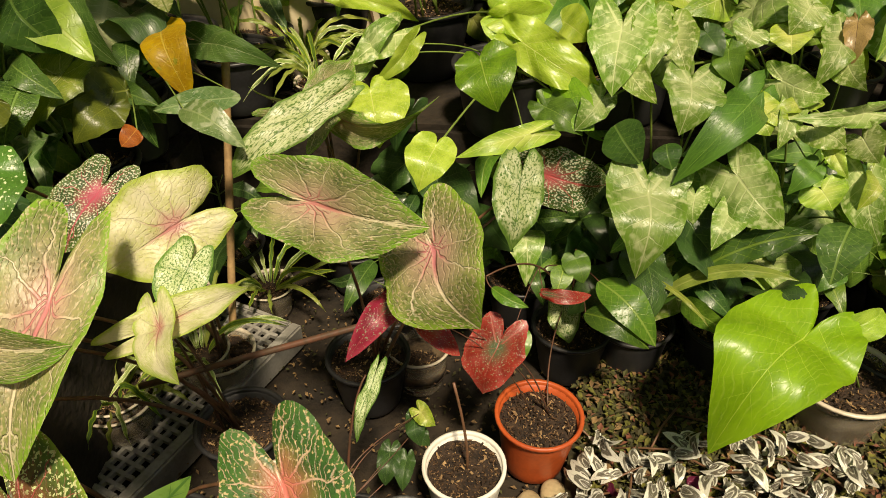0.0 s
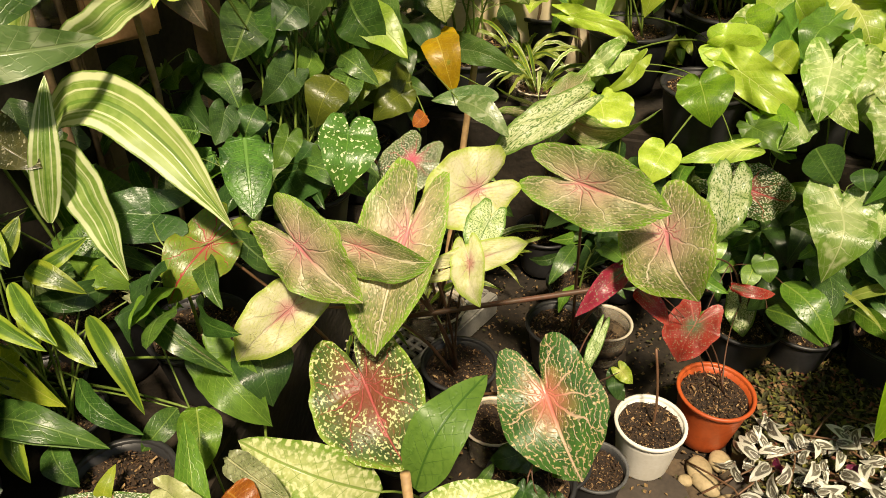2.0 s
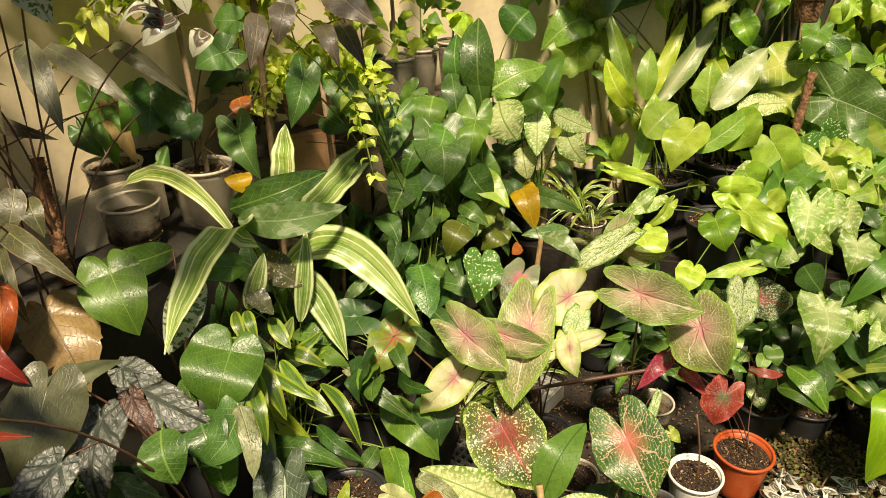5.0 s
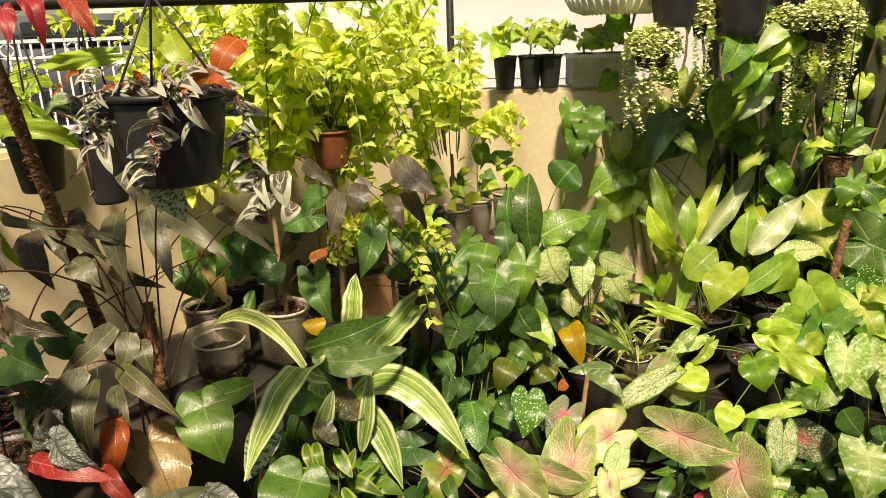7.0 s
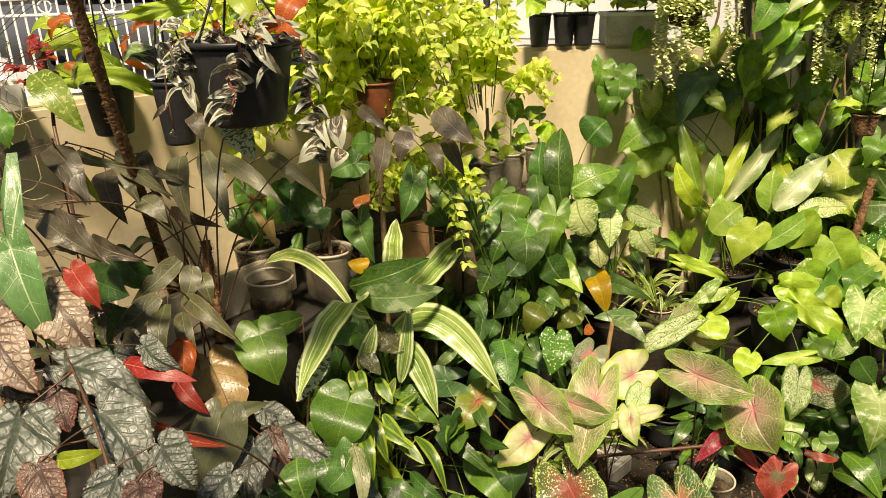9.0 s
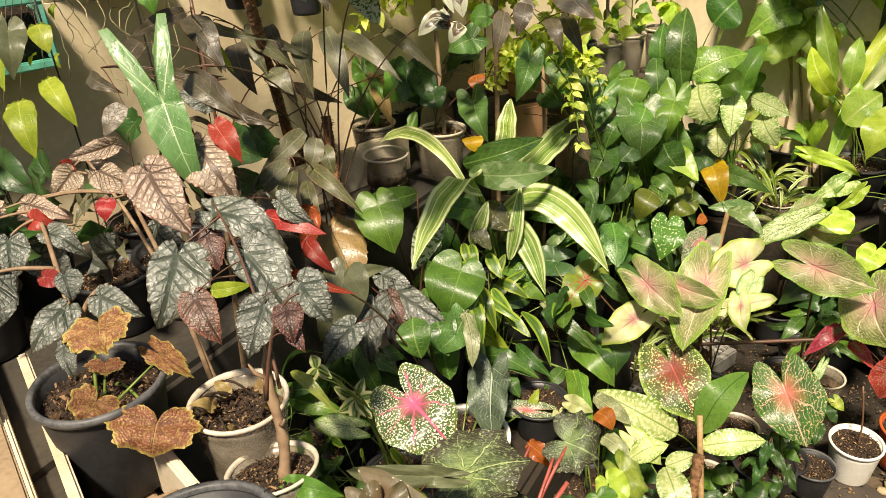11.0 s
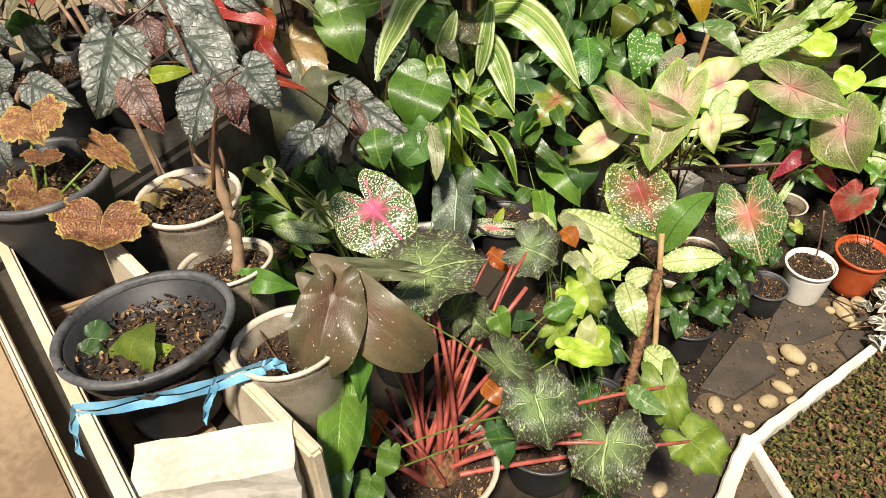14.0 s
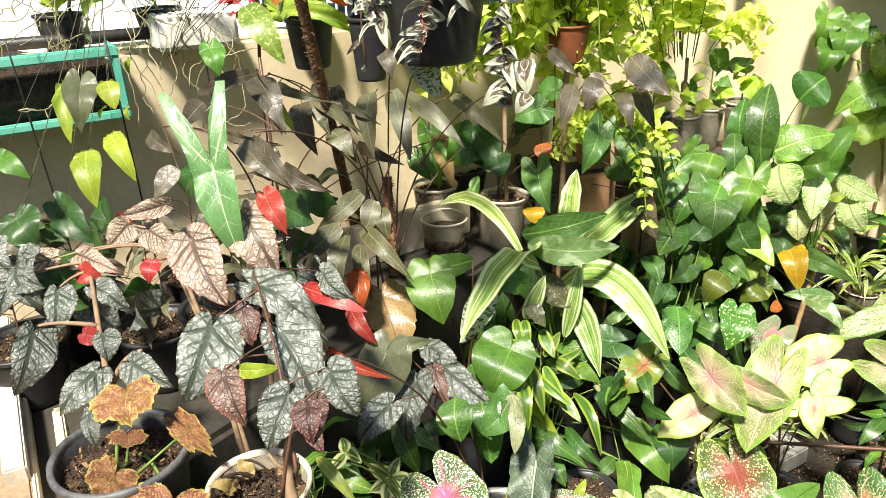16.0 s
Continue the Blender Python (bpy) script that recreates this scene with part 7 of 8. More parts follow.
plant('lobed_begonia', 'light green lobed begonia leaves in sun', 'begonia', 'begonias', 'green', (-.33, 1.72, .35), ('black', 0.09, 0.14), [
    ('rl', -.381, 1.561, .877, -.452, 1.477, .823, .147, -26.625),
    ('rl', -.319, 1.621, .876, -.267, 1.601, .829, .113, 11.801),
    ('rl', -.376, 1.611, 1.009, -.303, 1.589, .955, .14, 15.41),
    ('rl', -.247, 1.757, .941, -.209, 1.743, .909, .11, 14.884),
    ('hh', -.112, 1.624, 1.182, -.122, 1.552, 1.089, .076, -7.938),
], [
])
plant('elephant_ear', 'dark blue-green elephant ear leaf facing the light', 'elephant ear', 'leafy pot plants', 'green', (-.2, 1.95, .35), ('black', 0.1, 0.15), [
    ('be', -.245, 1.688, 1.105, -.306, 1.566, .98, .115, -19.372),
    ('hl', -.09, 1.652, 1.108, 0, 1.724, 1.197, .054, 23.5),
    ('hh', -.166, 1.854, .973, -.062, 1.905, .986, .075, 31.025),
    ('hh', -.042, 1.524, 1.291, -.085, 1.438, 1.202, .086, -16.064),
    ('hl', .017, 1.549, 1.282, .083, 1.605, 1.352, .061, 23.259),
    ('hga', -.054, 1.724, 1.061, .009, 1.681, .976, .104, 13.358),
    ('hga', .057, 1.735, 1.062, -.013, 1.668, 1.029, .085, -27.288),
], [
])
plant('caladium', 'dull green spotted begonia tucked under the strap leaves', 'caladium plant', 'begonias', 'brown', (-.88, .3, .3), ('black', 0.07, 0.11), [
    ('ws', -.819, .283, .769, -.832, .197, .671, .058, -33.362),
    ('bm2', -.809, .458, .714, -.729, .443, .67, .059, -6.991),
    ('hg', -.792, .337, .755, -.85, .315, .745, .05, -17.514),
    ('bm2', -.788, .363, .708, -.735, .347, .667, .036, -13.774),
    ('dk', -.943, .394, .741, -1.041, .308, .736, .054, -24.484),
    ('hg', -.912, .208, .795, -.855, .171, .722, .097, -27.469),
], [
])
plant('philodendron', 'plain satin green heart leaf over striped blades', 'philodendron', 'leafy pot plants', 'green', (-.83, .23, .3), ('black', 0.085, 0.215), [
    ('hg', -.719, .191, .701, -.718, .127, .633, .113, -29.107),
    ('dk', -.722, .024, .693, -.688, -.009, .641, .062, -27.019),
    ('dk', -.738, .119, .643, -.682, .071, .597, .066, -40.622),
    ('wr', -.68, .135, .65, -.628, .072, .592, .03, -40.14),
    ('ca', -.735, .135, .585, -.700, .100, .515, .066, -28),
    ('dk', -.756, .13, .645, -.776, .147, .674, .037, 41.409),
], [
])
plant('song_dracaena', 'lime-edged lance leaves in a drooping tuft', 'dracaena', 'striped dracaenas', 'green', (-.72, .34, .3), ('black', 0.05, 0.08), [
    ('so', -.75, .396, .559, -.67, .386, .547, .029, -6.418),
    ('so', -.743, .362, .563, -.667, .323, .521, .027, -23.981),
    ('so', -.739, .275, .62, -.661, .221, .565, .032, -30.796),
    ('hl2', -.764, .325, .485, -.666, .296, .452, .045, -20.563),
    ('so', -.733, .241, .536, -.679, .197, .493, .037, -34.287),
    ('so', -.705, .225, .643, -.662, .157, .583, .029, -38.784),
    ('so', -.717, .366, .512, -.64, .338, .481, .027, -19.739),
    ('so', -.693, .193, .681, -.678, .142, .641, .025, -42.155),
    ('so', -.689, .397, .497, -.587, .33, .43, .025, -24.589),
] + [
    ('hl2', -.711, .433, .522, -.661, .453, .521, .03, 8.484),
    ('so', -.758, .373, .641, -.708, .341, .608, .027, -25.941),
], [
])
plant('alocasia', 'dark silvery alocasia shield with pale ribs', 'alocasia', 'leafy pot plants', 'green', (-.670, .105, .362), ("none", 0.06, 0.09), [
    ('ad', -0.638, 0.153, 0.500, -0.607, 0.091, 0.400, 0.085, 0),
    ('dk', -.742, .268, .44, -.592, .269, .444, .042, -7.798),
    ('cs', -.595, .229, .38, -.668, .203, .372, .039, 1.355),
    ('hl2', -.596, .241, .378, -.59, .269, .41, .02, 28.427),
], [
])
plant('pothos', 'small cream and green leaves at soil level', 'pothos', 'leafy pot plants', 'green', (-.47, .33, 0), ('black', 0.09, 0.12), [
    ('cu', -.48, .232, .348, -.516, .311, .459, .04, 27.117),
    ('bw', -.512, .252, .415, -.466, .249, .412, .037, -12.919),
    ('bw', -.532, .247, .373, -.502, .216, .345, .042, -28.428),
    ('wr', -.486, .327, .383, -.402, .306, .361, .036, -15.743),
    ('or', -.469, .291, .376, -.43, .277, .361, .046, -19.638),
    ('wr', -.446, .277, .331, -.384, .256, .31, .039, -19.941),
    ('hd', -.5, .447, .442, -.465, .402, .402, .075, -21.607),
    ('dk', -.647, .437, .498, -.511, .393, .451, .033, -13.749),
], [
])
plant('peperomia', 'small dark striped leaves trailing over the stones', 'peperomia', 'leafy pot plants', 'red', (-.13, .66, 0), ('black', 0.06, 0.09), [
    ('hd', -.155, .443, .287, -.159, .408, .264, .025, -6.434),
    ('hd', -.139, .463, .258, -.112, .443, .24, .024, -9.206),
    ('hd', -.111, .514, .182, -.085, .485, .157, .024, -8.148),
    ('hd', -.162, .433, .245, -.166, .397, .222, .025, -6.551),
    ('hd', -.123, .497, .154, -.124, .464, .132, .028, -5.304),
    ('hd', -.053, .786, .184, -.045, .754, .161, .032, -11.924),
    ('hd', -.084, .743, .159, -.088, .704, .133, .033, -11.406),
    ('hd', -.064, .754, .128, -.067, .719, .104, .029, -10.269),
    ('hd', -.053, .781, .164, -.031, .762, .152, .027, -13.202),
] + [
    ('cw', -.094, .708, .322, -.107, .657, .288, .021, -12.531),
    ('sl', -.044, .783, .198, -.023, .768, .188, .028, -11.922),
], [
])
plant('green_vine', 'dark green climbing leaves at the shaded back', 'vine', 'leafy pot plants', 'green', (-.62, 1.3, .35), ('black', 0.09, 0.13), [
    ('df', -.576, .987, .695, -.448, .92, .652, .072, -3.335),
    ('df2', -.552, 1.17, .641, -.569, 1.117, .555, .094, -34.138),
    ('ye', -.466, 1.147, .607, -.409, 1.061, .54, .072, -19.357),
    ('hv', -.433, 1.223, .555, -.308, 1.181, .541, .061, 11.569),
    ('dk', -.566, .934, .637, -.49, .894, .611, .041, -7.618),
    ('olo', -.481, 1.027, .56, -.568, .972, .554, .074, -25.557),
    ('ol', -.477, .965, .564, -.509, .918, .537, .064, -34.312),
    ('ag2', -.323, 1.047, .545, -.429, .991, .548, .037, -20.977),
    ('ag2', -.374, .967, .564, -.279, .919, .537, .045, -1.337),
] + [
    ('or', -.421, .922, .554, -.434, .9, .541, .029, -32.688),
], [
])
plant('begonia', 'bronze-green lance-leaved begonia on reddish canes', 'begonia', 'begonias', 'red', (-1.03, .2, .7), ('none', 0.06, 0.11), [
    ('bz', -1.084, .215, .922, -1.136, .128, .859, .046, -43.322),
    ('bz', -.996, .064, .923, -1.044, -.018, .863, .045, -42.565),
    ('bz', -.987, .067, .909, -.956, .005, .814, .04, -41.336),
    ('bz', -1.066, .229, .907, -1.06, .185, .848, .048, -42.345),
    ('bz', -1.058, .239, .889, -1.021, .214, .839, .04, -30.266),
    ('bz', -1.041, .168, .874, -.908, .149, .807, .04, -13.375),
    ('bz', -1.027, .14, .855, -.962, .094, .767, .036, -33.061),
    ('or', -.978, .083, .832, -.953, .033, .756, .043, -39.956),
    ('bn', -1.014, .171, .749, -.918, .119, .646, .107, -25.917),
], [
])
plant('begonia', 'tall cane begonia with dark bronze hanging leaves', 'begonia', 'begonias', 'red', (-1.22, .38, .7), ('clear', 0.06, 0.11), [
    ('bb', -1.199, .227, 1.129, -1.071, .207, 1.05, .042, -8.054),
    ('bd', -1.179, .166, 1.102, -1.111, .128, 1.023, .06, -28.277),
    ('bb', -1.187, .204, 1.11, -1.118, .175, 1.042, .037, -22.552),
    ('bb', -1.133, .312, 1.099, -1.075, .244, .989, .053, -33.095),
    ('bb', -1.159, .411, 1.084, -1.063, .344, .957, .054, -24.509),
    ('bb', -1.126, .419, 1.075, -.964, .4, .989, .046, .55),
    ('bb', -1.073, .509, 1.063, -.922, .489, .98, .035, 1.829),
    ('bn', -1.164, .577, .938, -1.089, .527, .843, .044, -21.387),
    ('bb', -1.205, .138, 1.143, -1.068, .151, 1.117, .023, 15.17),
] + [
    ('bd', -1.228, .36, .966, -1.101, .367, .936, .032, 10.004),
    ('bd', -1.183, .267, 1.116, -1.103, .233, 1.037, .038, -20.492),
], [
])
plant('begonia', 'blackish cane begonia leaves against the pale wall', 'begonia', 'begonias', 'red', (-1.3, .16, .7), ('clear', 0.06, 0.11), [
    ('bd', -.933, -.165, 1.144, -.835, -.171, 1.099, .033, -6.376),
    ('bd', -1.007, -.037, 1.063, -.908, -.033, 1.036, .034, 4.033),
    ('bd', -1.14, .033, 1.179, -1.043, .006, 1.101, .047, -19.534),
    ('bd', -1.088, -.014, 1.197, -1.14, -.089, 1.17, .03, -51.377),
    ('bd', -.992, -.148, 1.145, -.901, -.133, 1.14, .017, 19.023),
    ('bd', -1.085, -.209, 1.147, -1.024, -.208, 1.125, .027, -3.852),
    ('bd', -.97, -.248, 1.125, -.975, -.285, 1.091, .033, -54.947),
    ('bd', -1.127, .213, 1.052, -1.067, .19, .997, .044, -19.809),
    ('hg', -1.196, .575, .939, -1.124, .517, .836, .063, -24.466),
] + [
    ('hd', -1.202, .531, .893, -1.154, .516, .853, .055, -13.056),
    ('hg', -1.09, .59, .946, -1.103, .53, .891, .095, -40.255),
], [
])
plant('alocasia', 'arrow-shaped alocasia leaf with bold pale veins', 'alocasia', 'leafy pot plants', 'green', (-1.1, -.12, .7), ('black', 0.08, 0.12), [
    ('al', -.882, -.252, 1.138, -.828, -.269, 1.021, .085, -40.677),
], [
])
plant('silver_begonia', 'pink and silver begonia leaves netted with dark veins', 'begonia', 'begonias', 'woody', (-.84, -.28, .3), ('clear', 0.065, 0.12), [
    ('bp', -.866, -.233, 1.085, -.788, -.25, 1.02, .068, -25.974),
    ('br', -.851, -.206, 1.1, -.802, -.217, 1.06, .034, -23.662),
    ('bp', -.873, -.309, 1.076, -.791, -.328, 1.008, .066, -30.389),
    ('bp', -1.035, -.275, 1.034, -.961, -.261, 1.009, .044, -4.804),
    ('bp', -1.017, -.24, 1.062, -1.049, -.301, 1.055, .029, -46.427),
    ('bp', -1.19, -.213, .984, -1.194, -.257, .954, .046, -56.569),
    ('br', -1.215, -.198, .983, -1.233, -.215, .975, .028, -41.734),
    ('bp', -1.234, -.319, .953, -1.265, -.387, .939, .039, -48.867),
    ('bp', -1.2, -.301, .96, -1.124, -.282, .942, .038, -2.447),
] + [
    ('br', -.977, -.305, 1.01, -.966, -.323, .987, .027, -51.613),
], [
])
plant('silver_begonia', 'silver-leaved begonia with dark green ribs on a woody cane', 'begonia', 'begonias', 'red', (-.59, -.42, .9), ('none', 0.02, 0.1), [
    ('bs', -.813, -.282, 1.017, -.693, -.266, .971, .056, -7.912),
    ('bs', -.801, -.34, .995, -.78, -.411, .923, .074, -48.62),
    ('bd2', -.795, -.301, 1, -.762, -.321, .96, .04, -38.013),
    ('bs', -.729, -.31, .996, -.649, -.327, .932, .065, -27.183),
    ('bs', -.63, -.325, .983, -.58, -.335, .944, .046, -24.978),
    ('bs', -.621, -.382, .991, -.612, -.428, .948, .046, -42.387),
    ('bd2', -.568, -.406, 1.011, -.545, -.427, .991, .03, -33.879),
    ('bd2', -.564, -.413, .986, -.54, -.42, .976, .018, -19.659),
    ('bd2', -.601, -.367, .982, -.584, -.388, .952, .026, -38.146),
] + [
    ('bd2', -.75, -.375, .96, -.7, -.391, .916, .043, -34.891),
    ('bs', -.795, -.173, .99, -.731, -.178, .961, .036, -10.615),
    ('br2', -.813, -.188, .965, -.715, -.176, .955, .026, 5.053),
    ('br2', -.879, -.043, .844, -.819, -.055, .806, .029, -18.33),
    ('br2', -.732, -.224, .913, -.646, -.217, .898, .016, -2.322),
], [
])
plant('silver_begonia', 'dark-ribbed silver begonia tops over a fleshy grey leaf', 'begonia', 'begonias', 'red', (-.70, .075, .362), ('none', 0.08, 0.12), [
    ('bs', -.826, .102, .686, -.694, .097, .639, .062, -6.967),
    ('bs', -.782, .002, .732, -.757, -.067, .646, .058, -33.228),
    ('bs', -.746, -.095, .751, -.77, -.161, .704, .052, -33.178),
    ('bd2', -.817, .086, .688, -.766, .061, .637, .037, -23.033),
    ('bs', -.864, .125, .695, -.789, .128, .678, .049, -1.509),
    ('gy', -.81, -.043, .782, -.807, -.115, .706, .089, -36.878),
    ('gy', -.873, .014, .721, -.803, .07, .756, .039, 26.096),
    ('hl2', -.714, -.374, .973, -.678, -.352, .977, .018, 17.395),
], [
])
plant('silver_begonia', 'small green-veined silver begonia leaves near the box', 'begonia', 'begonias', 'woody', (-.93, -.44, .7), ('black', 0.055, 0.1), [
    ('bs', -.883, -.414, .944, -.82, -.401, .925, .042, -12.501),
    ('bs', -.916, -.432, .932, -.923, -.493, .895, .043, -51.781),
    ('bs', -.871, -.475, .917, -.843, -.492, .885, .025, -48.373),
    ('bs', -1.157, -.36, .941, -1.123, -.394, .888, .045, -53.773),
    ('bs', -1.117, -.332, .943, -1.047, -.319, .919, .04, -11.495),
    ('bs', -.994, -.385, .932, -.969, -.399, .903, .036, -47.054),
    ('bs', -1.085, -.43, .934, -1.054, -.488, .865, .056, -57.709),
    ('bs', -1.23, -.383, .947, -1.22, -.428, .903, .042, -60.727),
    ('br', -1.154, -.325, .953, -1.109, -.314, .942, .034, -3.299),
] + [
    ('br', -1.031, -.396, .923, -.991, -.383, .917, .027, -1.334),
], [
])
plant('coleus', 'crinkled rust and yellow leaves above a black pot', 'coleus', 'begonias', 'green', (-.843, -.465, .709), ('grey', 0.076, 0.155), [
    ('co', -.842, -.444, .927, -.816, -.46, .91, .082, -43.326),
    ('co', -.814, -.466, .897, -.805, -.473, .89, .046, -46.62),
    ('co', -.799, -.405, .876, -.748, -.407, .864, .037, -14.117),
    ('co', -.807, -.497, .865, -.806, -.522, .853, .064, -52.809),
    ('co', -.737, -.473, .842, -.726, -.496, .818, .107, -47.895),
], [
])
plant('spotted_begonia', 'large bronze spotted begonia leaf in a clear cup', 'begonia', 'begonias', 'red', (-.455, -.504, .775), ('none', 0.06, 0.11), [
    ('bm', -.433, -.463, .852, -.426, -.515, .789, .068, -32.746),
    ('bm', -.436, -.451, .845, -.339, -.437, .774, .064, -20.089),
    ('gy', -.449, -.345, .783, -.55, -.393, .786, .025, -3.387),
    ('hg', -.584, -.428, .779, -.528, -.416, .782, .03, -2.027),
], [
])
star = plant('star_begonia', 'star-lobed begonia on thick crimson stalks', 'begonia', 'begonias', 'crimson', (-.405, -.335, .3), ('clear', 0.085, 0.13), [
    ('rx', -0.450, -0.277, 0.724, -0.385, -0.230, 0.735, 0.125, -16),
    ('rx', -0.391, -0.084, 0.640, -0.345, -0.079, 0.627, 0.098, -14),
    ('rx', -0.281, -0.299, 0.600, -0.245, -0.334, 0.567, 0.106, -14),
    ('rx', -0.198, -0.244, 0.500, -0.176, -0.299, 0.460, 0.120, -10),
    ('rl', -0.105, -0.081, 0.360, -0.047, -0.104, 0.343, 0.090, -8),
    ('rl', -0.165, -0.028, 0.400, -0.123, -0.071, 0.362, 0.074, -8),
    ('rx', -0.417, -0.216, 0.620, -0.377, -0.225, 0.595, 0.072, -12),
    ('rx', -0.347, -0.259, 0.600, -0.298, -0.266, 0.579, 0.070, 10),
    ('rx', -0.425, -0.242, 0.630, -0.419, -0.209, 0.657, 0.055, 8),
    ('or', -0.456, -0.073, 0.600, -0.390, -0.068, 0.575, 0.030, 0),
    ('or', -0.461, -0.379, 0.560, -0.456, -0.424, 0.532, 0.034, 0),
    ('or', -0.424, -0.233, 0.500, -0.429, -0.275, 0.472, 0.033, 0),
], [
])
# bare and broken stalks crowding the pot
for i, top in enumerate(((-0.445, -0.269, 0.660), (-0.449, -0.278, 0.650), (-0.498, -0.300, 0.620), (-0.484, -0.289, 0.600), (-0.397, -0.242, 0.600), (-0.401, -0.112, 0.630), (-0.383, -0.099, 0.580), (-0.406, -0.252, 0.560),
                         (-0.230, -0.254, 0.510), (-0.316, -0.261, 0.500), (-0.474, -0.409, 0.500), (-0.330, -0.323, 0.400), (-0.504, -0.306, 0.500), (-0.493, -0.342, 0.470), (-0.390, -0.296, 0.470), (-0.348, -0.250, 0.520), (-0.425, -0.262, 0.600))):
    foot = (-0.417 + 0.018 * math.cos(i * 2.4), -0.345 + 0.018 * math.sin(i * 2.4), 0.405)
    stalk(star, foot, top, (0.0042, 0.0034, 0.0052, 0.0038)[i % 4], STALK["crimson"], 900 + i, 0.01 if i % 3 else 0.035)
part("crown", ring_solid([(0.001, 0.10), (0.030, 0.10), (0.034, 0.118), (0.020, 0.135), (0.001, 0.14)], 14), TAN, star)
plant('sunlit_sprouts', 'lime and cream young leaves at the path edge', 'foliage plant', 'leafy pot plants', 'green', (-.29, .03, 0), ('black', 0.06, 0.09), [
    ('ag2', -0.215, -0.074, 0.420, -0.147, -0.084, 0.405, 0.037, 0),
    ('rl', -0.358, -0.015, 0.420, -0.332, 0.018, 0.444, 0.048, 0),
    ('hl', -0.323, -0.046, 0.420, -0.259, -0.033, 0.418, 0.045, 0),
    ('bw', -0.310, 0.003, 0.400, -0.317, 0.037, 0.434, 0.035, 0),
    ('hd', -0.491, -0.325, 0.620, -0.497, -0.388, 0.581, 0.033, 0),
], [
])
plant('leafy_begonia', 'soft green pointed leaves below the cups', 'begonia', 'begonias', 'green', (-.44, -.34, .3), ('black', 0.07, 0.1), [
    ('hg', -.421, -.486, .734, -.385, -.556, .686, .048, -32.405),
    ('hg', -.435, -.44, .789, -.393, -.491, .748, .032, -31.042),
    ('hd', -.422, -.456, .703, -.39, -.496, .672, .024, -31.031),
    ('hd', -.408, -.527, .7, -.375, -.561, .672, .034, -33.34),
    ('hl2', -.331, .058, .329, -.269, .054, .317, .055, -8.17),
    ('rl', -.388, .211, .317, -.338, .181, .288, .068, -11.577),
    ('hg', -.365, -.006, .47, -.342, -.022, .455, .056, -14.355),
], [
])
plant('cream_aglaonema', 'cream and pale yellow leaves by a coir stake', 'aglaonema', 'leafy pot plants', 'green', (-.22, .22, 0), ('black', 0.07, 0.1), [
    ('ag', -.318, .264, .319, -.257, .191, .26, .061, -11.318),
    ('ag', -.245, .231, .191, -.169, .22, .174, .058, -6.956),
    ('cy', -.385, .297, .327, -.33, .279, .305, .047, -6.652),
    ('hl2', -.327, .107, .329, -.291, .076, .302, .053, -13.393),
    ('hg', -.208, .224, .032, -.15, .206, .012, .061, -10.965),
], [
])
plant('schefflera', 'small umbrella plant with cream-edged leaflets', 'schefflera', 'leafy pot plants', 'green', (-.72, -.06, .3), ('black', 0.07, 0.1), [
    ('sc', -.765, -.098, .59, -.808, -.105, .605, .021, 8.116),
    ('sc', -.763, -.101, .592, -.777, -.135, .584, .023, -31.334),
    ('sc', -.759, -.105, .596, -.743, -.136, .573, .023, -34.778),
    ('sc', -.757, -.107, .599, -.719, -.12, .582, .022, -20.104),
    ('sc', -.758, -.106, .598, -.726, -.082, .601, .021, 15.217),
    ('sc', -.765, -.098, .589, -.767, -.071, .615, .019, 34.94),
    ('sc', -.681, -.265, .798, -.685, -.292, .787, .016, -39.787),
    ('sc', -.715, -.232, .767, -.685, -.235, .76, .017, -10.749),
    ('sc', -.686, -.261, .794, -.698, -.253, .808, .016, 30.407),
] + [
    ('lp', -.673, -.318, .833, -.595, -.331, .808, .015, -15.451),
    ('cw', -.681, -.225, .666, -.728, -.243, .672, .036, -1.387),
], [
])
plant('vine', 'hanging yellow-green vine leaves', 'vine', 'leafy pot plants', 'thin', (-1.4, -.03, 1.44), ('none', 0.06, 0.1), [
    ('hl2', -1.356, -.177, 1.064, -1.299, -.212, .993, .051, -46.7),
    ('hl2', -1.223, -.194, 1.119, -1.159, -.208, 1.064, .036, -32.635),
    ('hl2', -1.3, -.208, 1.194, -1.249, -.25, 1.12, .034, -51.267),
    ('gy', -1.277, -.198, 1.193, -1.241, -.232, 1.136, .052, -51.897),
    ('hl2', -1.204, -.192, 1.205, -1.174, -.206, 1.171, .034, -41.354),
    ('ol2', -1.146, .037, 1.293, -1.047, .022, 1.214, .05, -14.371),
    ('hl2', -1.163, .072, 1.145, -1.085, .062, 1.086, .02, -15.335),
    ('hg', -1.111, -.066, 1.242, -1.081, -.079, 1.208, .04, -30.946),
    ('hd', -1.387, -.226, .97, -1.307, -.225, .924, .06, -23.25),
] + [
    ('hd', -1.352, -.316, .988, -1.307, -.317, .959, .074, -30.393),
    ('hg', -1.394, -.298, 1.082, -1.336, -.288, 1.06, .037, -7.954),
    ('hl', -1.201, .158, 1.27, -1.04, .183, 1.261, .043, 28.977),
], [
])
